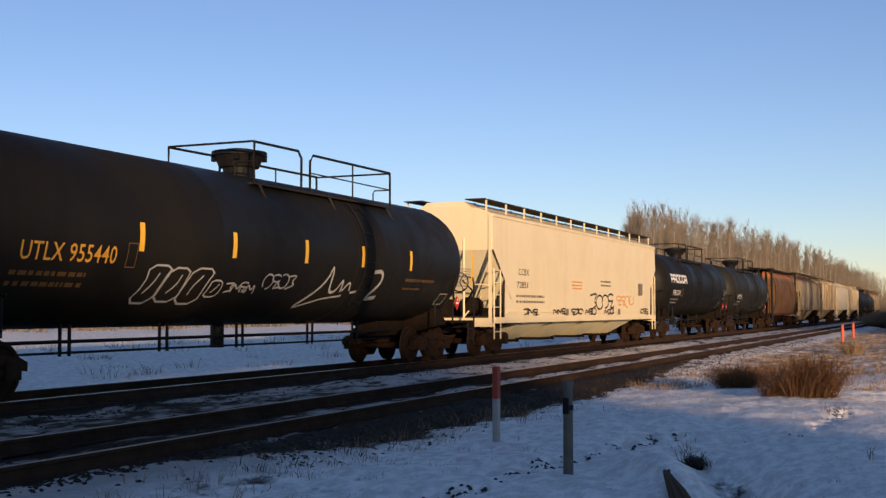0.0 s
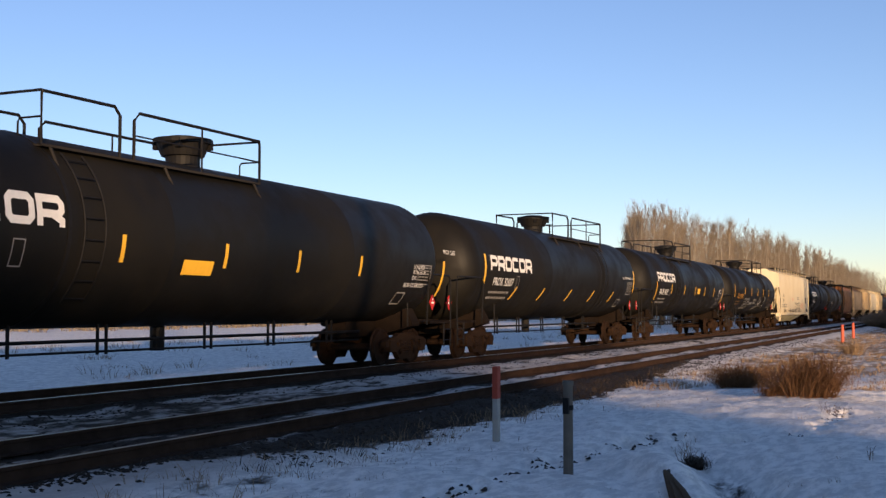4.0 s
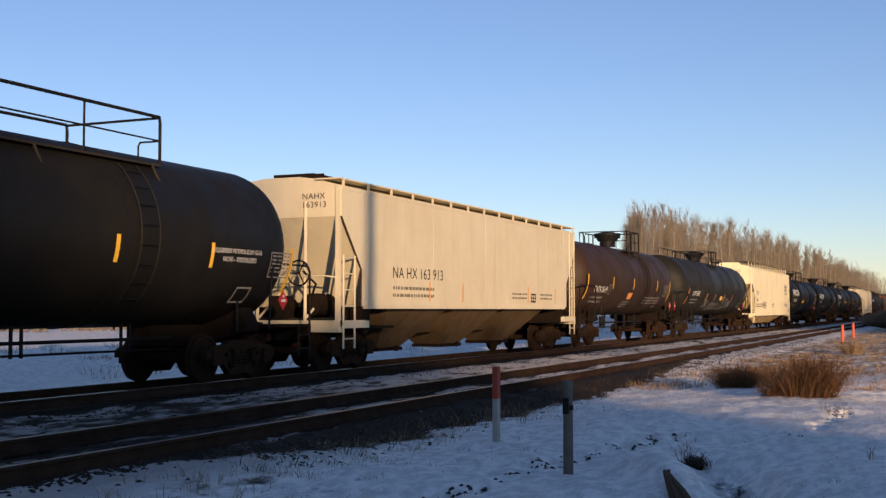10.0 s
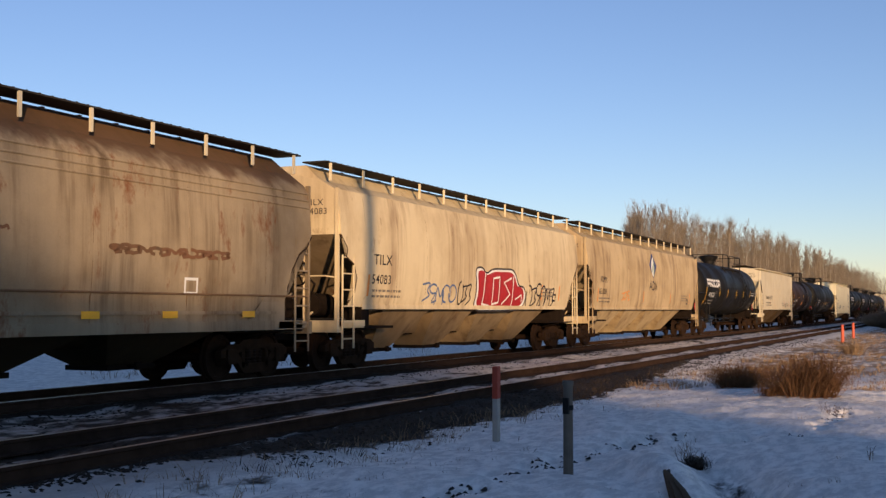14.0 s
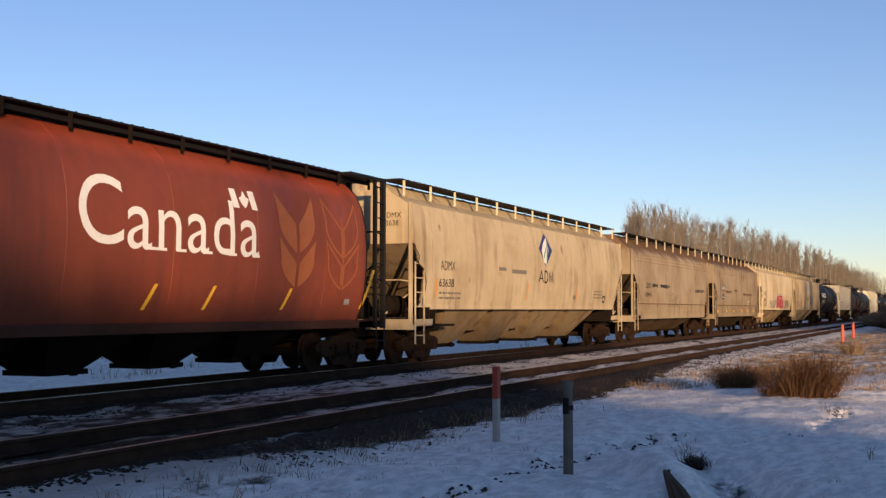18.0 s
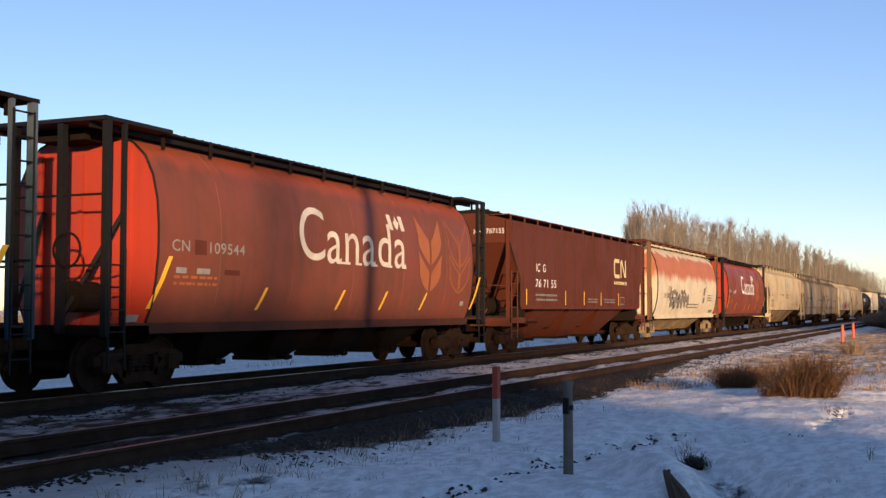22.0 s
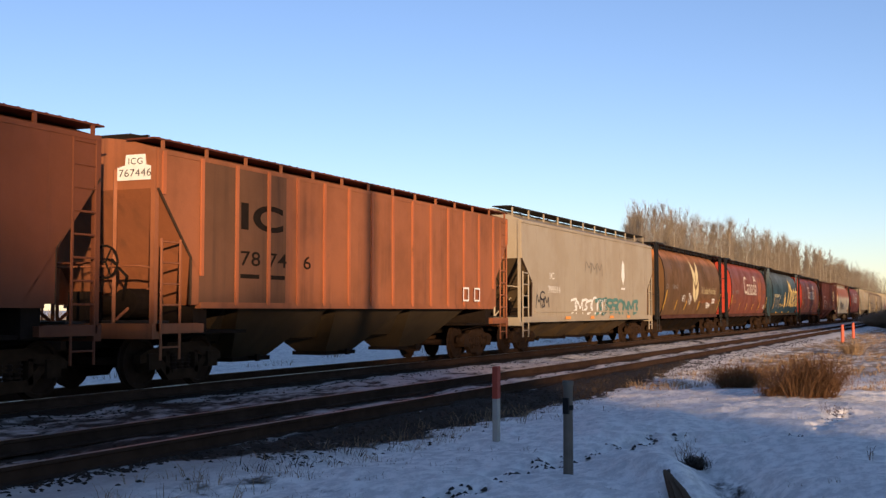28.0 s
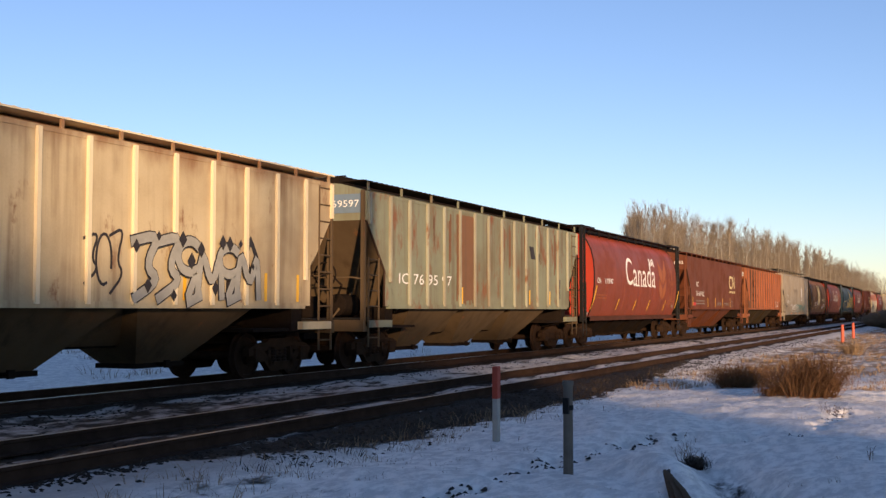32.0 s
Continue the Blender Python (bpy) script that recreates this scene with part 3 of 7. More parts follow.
def make_spring(bm):
    """A coil seen from outside: one turned profile with four ridges."""
    prof = [(0.05, 0.33)] + [(r, 0.34 + k * 0.065 + dz) for k in range(4) for r, dz in ((0.088, 0.01), (0.088, 0.035), (0.06, 0.045), (0.06, 0.06))] + [(0.05, 0.61)]
    n = 10
    rings = [[bm.verts.new((r * math.cos(6.28318 * k / n), r * math.sin(6.28318 * k / n), z)) for k in range(n)] for r, z in prof]
    for a, b in zip(rings, rings[1:]):
        for k in range(n):
            bm.faces.new((a[k], a[(k + 1) % n], b[(k + 1) % n], b[k]))


def make_bolster(bm):
    box(bm, -0.20, 0.20, -1.05, 1.05, 0.45, 0.68)
    disc(bm, (0, 0, 0.74), "z", 0.22, 0.14, 14)
    box(bm, -0.75, -0.62, -0.85, 0.85, 0.36, 0.48)
    box(bm, 0.62, 0.75, -0.85, 0.85, 0.36, 0.48)


def make_coupler(bm):
    box(bm, -0.75, 0.0, -0.09, 0.09, 0.74, 0.94)
    prism_y(bm, [(0.0, 0.70), (0.0, 0.98), (0.26, 0.98), (0.30, 0.70)], -0.16, 0.08)
    box(bm, 0.12, 0.32, 0.02, 0.17, 0.72, 0.96)
    tube(bm, [(-0.25, -0.30, 0.80), (-0.05, -0.32, 0.55), (0.2, -0.22, 0.42), (0.36, -0.1, 0.50)], 0.028, 6)


WHEELS = []


def trucks(car, centers, x_car, frame_mat=None):
    for cx in centers:
        tr = part("truck", shared("bolster", make_bolster), M["truck"], car, at=pose(cx, 0, 0))
        for s in (-1, 1):
            part("side_frame", shared("side_frame", make_sideframe), frame_mat or M["truck"], tr, at=pose(0, s * 1.0, 0))
            for xx in (-0.2, 0.0, 0.2):
                part("spring", shared("spring", make_spring), M["wheel"], tr, at=pose(xx, s * 1.0, 0))
        for ax in (-0.86, 0.86):
            w = part("wheelset", shared("wheelset", make_wheelset), M["wheel"], tr, at=pose(ax, 0, WHEEL_R))
            WHEELS.append((w, ax, x_car + cx))


def couplers(car, front, back):
    part("coupler", shared("coupler", make_coupler), M["truck"], car, at=pose(front - 0.30, 0, 0))
    part("coupler", shared("coupler", make_coupler), M["truck"], car, at=pose(back + 0.30, 0, 0, 0, 0, 180))


CARS = []      # every car of the train with its place along the track at the start


def car_at(name, label, category, x):
    ob = thing(name, label, category, "cars of the freight train", at=pose(x, Y_FAR, 0))
    CARS.append((ob, x))
    return ob


def ladder(bm, x0, x1, y, z0, z1, step=0.33, r=0.016):
    for x in (x0, x1):
        tube(bm, [(x, y, z0), (x, y, z1)], r * 1.35, 5)
    z = z0 + step * 0.6
    while z < z1:
        tube(bm, [(x0, y, z), (x1, y, z)], r, 5)
        z += step


# ---- tank cars ----
TANK_R, TANK_Z = 1.57, 2.64
RADIUS = [TANK_R]      # of the tank in hand


def tank_hw(z):
    r = RADIUS[0]
    return math.sqrt(max(0.02, r * r - (z - TANK_Z) ** 2))


def tank_ring(x, r, n=40):
    return [(x, r * math.sin(2 * math.pi * k / n), TANK_Z + r * math.cos(2 * math.pi * k / n)) for k in range(n)]


def tank_car(label, back, front, mat, platform, dome_x, band_x=None, walk_rail=None, iron="black_iron", arch=True, mid=None, radius=TANK_R):
    RADIUS[0] = radius
    length, x = front - back, (front + back) / 2
    SHIFT[0] = 0.0 if mid is None else mid - x
    platform, dome_x = (platform[0] + SHIFT[0], platform[1] + SHIFT[0]), dome_x + SHIFT[0]
    band_x = None if band_x is None else band_x + SHIFT[0]
    walk_rail = [(a + SHIFT[0], b + SHIFT[0]) for a, b in walk_rail or ()]
    half = length / 2 - 0.80
    car = car_at("tank_car", label, "tank car", x)
    # shell with dished heads and weld seams
    bm = bmesh.new()
    rings, head = [], 0.80
    for k in range(8):
        a = k / 8 * math.pi / 2
        rings.append(tank_ring(-half + head * (1 - math.sin(a)), max(0.02, radius * math.cos(a)) if k else radius))
    rings = rings[::-1]
    xs = np.linspace(-half + head, half - head, 9)
    body = []
    for i, xx in enumerate(xs):
        if i in (3, 6):
            body += [tank_ring(xx - 0.035, radius), tank_ring(xx - 0.02, radius + 0.003), tank_ring(xx + 0.02, radius + 0.003), tank_ring(xx + 0.035, radius)]
    tail = [[(-p[0], p[1], p[2]) for p in r] for r in rings[::-1]]
    allr = rings + body + tail
    vr = [[bm.verts.new(p) for p in r] for r in allr]
    n = len(vr[0])
    for a, b in zip(vr, vr[1:]):
        for k in range(n):
            bm.faces.new((a[k], a[(k + 1) % n], b[(k + 1) % n], b[k]))
    bm.faces.new(vr[0][::-1])
    bm.faces.new(vr[-1])
    bmesh.ops.recalc_face_normals(bm, faces=bm.faces)
    part("tank", bm, mat, car, smooth=True)
    # stub sills, bolsters with saddles, end platforms
    for s in (-1, 1):
        bm = bmesh.new()
        box(bm, s * (half - 3.2), s * (half + 0.56), -0.28, 0.28, 0.72, 1.12)
        bmesh.ops.recalc_face_normals(bm, faces=bm.faces)
        part("stub_sill", bm, M["under"], car)
        bm = bmesh.new()
        cx = s * (length / 2 - 2.45) + 0.25
        prism_x(bm, [(-1.32, 0.98), (-1.32, 1.08), (-1.12, 1.42), (-0.8, 1.26), (0.8, 1.26), (1.12, 1.42), (1.32, 1.08), (1.32, 0.98), (0.3, 0.72), (-0.3, 0.72)], cx - 0.22, cx + 0.22)
        bmesh.ops.recalc_face_normals(bm, faces=bm.faces)
        part("saddle", bm, M["under"], car)
        bm = bmesh.new()
        box(bm, s * (half - 0.75), s * (half + 0.64), -1.42, 1.42, 1.03, 1.09)
        box(bm, s * (half + 0.54), s * (half + 0.64), -1.42, 1.42, 0.88, 1.03)
        bmesh.ops.recalc_face_normals(bm, faces=bm.faces)
        part("end_platform", bm, M["under"], car)
        for side in (-1, 1):
            bm = bmesh.new()
            y = side * 1.45
            tube(bm, [(s * (half - 2.15), y, 0.98), (s * (half - 2.15), y, 1.55), (s * (half - 2.15), y * 1.06, 1.6)], 0.02, 5)
            part("grab_iron", bm, M[iron], car)
            bm = bmesh.new()
            if arch:
                tube(bm, [(s * (half + 0.58), y * 0.98, 1.06), (s * (half + 0.58), y * 0.98, 2.18), (s * (half + 0.48), y * 0.98, 2.30), (s * (half - 0.95), y * 1.05, 2.30), (s * (half - 1.08), y * 1.06, 2.18), (s * (half - 1.08), y * 1.02, 1.0)], 0.026, 6)
            part("grab_iron", bm, M[iron], car)
            bm = bmesh.new()
            ladder(bm, s * (half + 0.12), s * (half + 0.56), side * 1.43, 0.42, 1.05, 0.28)
            part("step", bm, M[iron], car)
    # top fittings: bonnet on its nozzle, platform, hand rails
    bm = bmesh.new()
    disc(bm, (dome_x, 0, 4.27), "z", 0.34, 0.26, 24)
    disc(bm, (dome_x, 0, 4.52), "z", 0.42, 0.26, 24, 0.53)
    bmesh.ops.recalc_face_normals(bm, faces=bm.faces)
    dome = part("bonnet", bm, M[iron], car, "squat black valve bonnet")
    bm = bmesh.new()
    disc(bm, (dome_x, 0, 4.68), "z", 0.58, 0.09, 24)
    disc(bm, (dome_x, 0, 4.75), "z", 0.46, 0.06, 24, 0.30)
    for k in range(4):
        a = k * math.pi / 2 + 0.5
        box(bm, dome_x + 0.52 * math.cos(a) - 0.05, dome_x + 0.52 * math.cos(a) + 0.05, 0.52 * math.sin(a) - 0.05, 0.52 * math.sin(a) + 0.05, 4.52, 4.70)
    bmesh.ops.recalc_face_normals(bm, faces=bm.faces)
    part("lid", bm, M[iron], dome)
    p0, p1 = platform
    for side in (-1, 1):
        bm = bmesh.new()
        y0, y1 = side * 0.62, side * 1.08
        box(bm, p0, p1, min(y0, y1), max(y0, y1), 3.90, 3.94)
        for xx in (p0 + 0.2, (p0 + p1) / 2, p1 - 0.2):
            tube(bm, [(xx, side * 1.05, 3.90), (xx, side * 1.22, 3.58)], 0.03, 5)
        bmesh.ops.recalc_face_normals(bm, faces=bm.faces)
        part("platform", bm, M["grating"], car)
        bm = bmesh.new()
        y, zt = side * 1.05, 4.78
        mid = [p0 + (p1 - p0) * k for k in (0.30, 0.36, 0.68)]
        tube(bm, [(mid[1], y, 3.92), (mid[1], y, zt - 0.16), (mid[1] + 0.14, y, zt - 0.02), (p1 - 0.02, y, zt), (p1, y, zt - 0.1), (p1, y, 3.92)], 0.030, 6)
        tube(bm, [(p0, y, 3.92), (p0, y, zt - 0.02), (mid[0] - 0.14, y, zt), (mid[0], y, zt - 0.14), (mid[0], y, 3.92)], 0.030, 6)
        tube(bm, [(mid[1], y, 4.36), (p1, y, 4.36)], 0.016, 5)
        tube(bm, [(mid[2], y, 3.92), (mid[2], y, zt - 0.01)], 0.02, 5)
        part("hand_rail", bm, M[iron], car)
    for xx in (p0, p1):
        bm = bmesh.new()
        tube(bm, [(xx, -1.05, 4.77), (xx, 1.05, 4.77)], 0.024, 6)
        tube(bm, [(xx, -1.05, 4.36), (xx, -0.62, 4.36), (xx, -0.58, 4.3), (xx, -0.58, 4.05)], 0.018, 5)
        part("hand_rail", bm, M[iron], car)
    for w0, w1 in walk_rail:
        bm = bmesh.new()
        tube(bm, [(w0, -0.42, 4.16), (w0, -0.42, 4.44), (w0 + 0.12, -0.42, 4.50), (w1 - 0.12, -0.42, 4.50), (w1, -0.42, 4.44), (w1, -0.42, 4.16)], 0.024, 6)
        k = w0 + 2.0
        while k < w1 - 0.5:
            tube(bm, [(k, -0.42, 4.14), (k, -0.42, 4.50)], 0.02, 5)
            k += 2.05
        part("walkway_rail", bm, M[iron], car)
    if band_x is not None:
        bm = bmesh.new()
        for dx in (-0.24, 0.24):
            tube(bm, [(band_x + dx, -(radius + 0.055) * math.sin(a), TANK_Z + (radius + 0.055) * math.cos(a)) for a in np.linspace(0.75, 2.35, 14)], 0.018, 5)
        for a in np.linspace(0.85, 2.3, 8):
            tube(bm, [(band_x + dx, -(radius + 0.055) * math.sin(a), TANK_Z + (radius + 0.055) * math.cos(a)) for dx in (-0.24, 0.24)], 0.013, 5)
        part("ladder", bm, M[iron], car)
        bm = bmesh.new()
        ring = [((radius + 0.012) * math.sin(a), TANK_Z + (radius + 0.012) * math.cos(a)) for a in np.linspace(0, 2 * math.pi, 41)[:-1]]
        prism_x(bm, ring, band_x - 0.55, band_x - 0.47)
        bmesh.ops.recalc_face_normals(bm, faces=bm.faces)
        part("strap", bm, M[iron], car)
    # brake pipes hung under the belly, bottom valve
    bm = bmesh.new()
    tc = length / 2 - 2.45
    tube(bm, [(-tc + 1.2, -0.45, 0.86), (tc - 1.2, -0.45, 0.86)], 0.035, 6)
    tube(bm, [(-tc + 1.2, -0.45, 0.68), (tc - 1.2, -0.45, 0.66)], 0.022, 5)
    part("brake_pipe", bm, M["black_iron"], car)
    rng = random.Random(int(abs(x) * 10))
    for k in range(5):
        xx = -tc + 1.6 + (2 * tc - 3.2) * (k + 0.5) / 5 + rng.uniform(-0.3, 0.3)
        bm = bmesh.new()
        box(bm, xx - 0.022, xx + 0.022, -0.47, -0.43, 0.62, 1.2)
        box(bm, xx + 0.2, xx + 0.244, -0.47, -0.43, 0.62, 1.2)
        bmesh.ops.recalc_face_normals(bm, faces=bm.faces)
        part("hanger", bm, M["black_iron"], car)
    bm = bmesh.new()
    disc(bm, (dome_x - 0.6, 0.1, 0.86), "z", 0.14, 0.5, 12)
    part("bottom_valve", bm, M["black_iron"], car)
    # dangerous-goods diamonds at the ends
    for s in (-1, 1):
        xx, zz = (half + 0.02 if s > 0 else -half - 0.80), 1.58
        bm = bmesh.new()
        vs = [bm.verts.new((xx - 0.16 * s + dx, -1.22, zz + dz)) for dx, dz in ((-0.17, 0), (0, -0.20), (0.17, 0), (0, 0.20))]
        r = bmesh.ops.extrude_face_region(bm, geom=[bm.faces.new(vs)])
        for v in r["geom"]:
            if isinstance(v, bmesh.types.BMVert):
                v.co.y += 0.02
        bmesh.ops.recalc_face_normals(bm, faces=bm.faces)
        pl = part("placard", bm, M["placard_red"], car, "red diamond placard")
        bm = bmesh.new()
        for z0, w in ((zz - 0.03, 0.08), (zz + 0.06, 0.03)):
            f = [bm.verts.new((xx - 0.16 * s + dx, -1.226, z0 + dz)) for dx, dz in ((-w, 0), (w, 0), (w, 0.05), (-w, 0.05))]
            bm.faces.new(f)
        part("print", bm, M["white"], pl)
    trucks(car, (0.25 - tc, 0.25 + tc), x)
    couplers(car, length / 2, -length / 2)
    return car


def stripes(car, xs, z0, z1, hw, mat="yellow", w=0.10, lean=0.0):
    for xx in xs:
        decal("stripe", [rect(xx, xx + w, z0, z1, lean)], M[mat], car, hw)


# ---- covered hoppers ----
def hw_of(profile):
    zs, ys = [p[1] for p in profile], [p[0] for p in profile]
    return lambda z: float(np.interp(z, zs, ys))


CURVED = [(1.42, 1.46), (1.49, 1.75), (1.545, 2.3), (1.56, 2.8), (1.545, 3.3), (1.49, 3.75), (1.44, 4.02), (1.36, 4.07), (1.05, 4.26), (0.45, 4.40), (0.0, 4.42)]
STRAIGHT = [(1.53, 1.47), (1.54, 2.5), (1.54, 4.10), (1.46, 4.14), (0.9, 4.30), (0.45, 4.36), (0.0, 4.36)]
BULGED = [(1.50, 1.08), (1.50, 1.60), (1.525, 1.66), (1.56, 2.3), (1.55, 2.9), (1.515, 3.4), (1.47, 3.84), (1.36, 3.98), (1.0, 4.26), (0.45, 4.42), (0.0, 4.44)]
DEEP = [(1.53, 1.06), (1.55, 2.2), (1.55, 3.2), (1.52, 4.12), (1.50, 4.22), (1.1, 4.38), (0.5, 4.45), (0.0, 4.46)]
ROUND = [(1.30, 1.10), (1.44, 1.45), (1.53, 1.85), (1.58, 2.35), (1.585, 2.8), (1.55, 3.25), (1.45, 3.68), (1.28, 4.02), (1.02, 4.26), (0.72, 4.38), (0.35, 4.42), (0.0, 4.43)]


def hopper_body(profile, half, cut_z, cut_in, mat, car, slope_mat=None):
    """The shell: a profile drawn out along the car, its ends cut back below cut_z by the slope sheets."""
    ring = profile + [(-y, z) for y, z in profile[::-1] if y > 0]
    bm = bmesh.new()
    prism_x(bm, ring, -half, half)
    z_low = profile[0][1]
    if cut_in:
        for s in (-1, 1):
            nrm = Vector((s * (cut_z - z_low), 0, -cut_in)).normalized()
            r = bmesh.ops.bisect_plane(bm, geom=bm.verts[:] + bm.edges[:] + bm.faces[:], plane_co=(s * half, 0, cut_z), plane_no=nrm, clear_outer=True)
            edges = [e for e in r["geom_cut"] if isinstance(e, bmesh.types.BMEdge)]
            bmesh.ops.contextual_create(bm, geom=edges)
    bmesh.ops.recalc_face_normals(bm, faces=bm.faces)
    for e in bm.edges:
        if len(e.link_faces) == 2 and e.calc_face_angle(0) > 0.6:
            e.smooth = False
    for f in bm.faces:
        if slope_mat and abs(f.normal.x) > 0.4 and f.normal.z < -0.2:
            f.material_index = 1
    body = part("body", bm, mat, car, smooth=True)
    if slope_mat:
        body.data.materials.append(slope_mat)
    return body


def roof_walk(car, half, y, z, mat_board, mat_bracket, n, lift=0.20, width=0.36, slant=0.0):
    for side in (-1, 1):
        bm = bmesh.new()
        a, b = side * y, side * (y - width)
        box(bm, -half, half, min(a, b), max(a, b), z - 0.03, z)
        for k in range(60):
            xx = -half + (k + 0.5) * 2 * half / 60
            box(bm, xx - 0.012, xx + 0.012, min(a, b), max(a, b), z, z + 0.012)
        bmesh.ops.recalc_face_normals(bm, faces=bm.faces)
        w = part("running_board", bm, mat_board, car)
        for k in range(n):
            xx = -half + 0.25 + (2 * half - 0.5) * k / (n - 1)
            bm = bmesh.new()
            if slant:
                tube(bm, [(xx, a - side * slant, z - lift - 0.10), (xx, a - side * 0.02, z - 0.03)], 0.035, 4)
            else:
                box(bm, xx - 0.032, xx + 0.032, min(a, a - side * 0.04), max(a, a - side * 0.04), z - lift - 0.22, z - 0.03)
            bmesh.ops.recalc_face_normals(bm, faces=bm.faces)
            part("bracket", bm, mat_bracket, w)


def hatches(car, half, z, mat, top=4.62, trough_mat=None):
    bm = bmesh.new()
    frustum(bm, (-half + 0.04, half - 0.04, -1.10, 1.10, z - 0.24), (-half + 0.08, half - 0.08, -0.60, 0.60, top)) if trough_mat else box(bm, -half + 0.5, half - 0.5, -0.53, 0.53, z - 0.15, top)
    bmesh.ops.recalc_face_normals(bm, faces=bm.faces)
    part("hatch_trough", bm, trough_mat or M["under"], car)
    z = top
    for xs in np.linspace(-half * 0.8, half * 0.8, 8):
        bm = bmesh.new()
        box(bm, xs - 0.72, xs + 0.72, -0.34, 0.34, z, z + 0.05)
        box(bm, xs - 0.5, xs - 0.44, -0.37, 0.37, z + 0.05, z + 0.08)
        box(bm, xs + 0.44, xs + 0.5, -0.37, 0.37, z + 0.05, z + 0.08)
        bmesh.ops.recalc_face_normals(bm, faces=bm.faces)
        part("hatch", bm, mat, car)


def bays(car, half_bottom, n, z_top, y_top, mat, z_low=0.42, gap=0.18):
    """The discharge hoppers under the body, with their gates."""
    w = 2 * half_bottom / n
    for k in range(n):
        xc = -half_bottom + (k + 0.5) * w
        bm = bmesh.new()
        low = 0.17 * w
        frustum(bm, (xc - low, xc + low, -0.40, 0.40, z_low), (xc - w / 2 + gap / 2, xc + w / 2 - gap / 2, -y_top, y_top, z_top))
        bmesh.ops.recalc_face_normals(bm, faces=bm.faces)
        hop = part("hopper_bay", bm, mat, car)
        bm = bmesh.new()
        box(bm, xc - low - 0.05, xc + low + 0.05, -0.46, 0.46, z_low - 0.09, z_low + 0.0)
        tube(bm, [(xc - 0.1, -0.66, z_low - 0.02), (xc - 0.1, 0.66, z_low - 0.02)], 0.03, 6)
        box(bm, xc - 0.17, xc - 0.03, -0.70, -0.65, z_low - 0.09, z_low + 0.05)
        bmesh.ops.recalc_face_normals(bm, faces=bm.faces)
        part("gate", bm, M["under"], hop)
    bm = bmesh.new()
    frustum(bm, (-half_bottom + 0.3, half_bottom - 0.3, -0.34, 0.34, 0.76), (-half_bottom + 0.1, half_bottom - 0.1, -y_top + 0.30, y_top - 0.30, z_top - 0.01))
    bmesh.ops.recalc_face_normals(bm, faces=bm.faces)
    part("ridge_sheet", bm, mat, car)
    bm = bmesh.new()
    box(bm, -half_bottom - 3.2, half_bottom + 3.2, -0.25, 0.25, 0.72, 1.05)
    bmesh.ops.recalc_face_normals(bm, faces=bm.faces)
    part("center_sill", bm, M["under"], car)


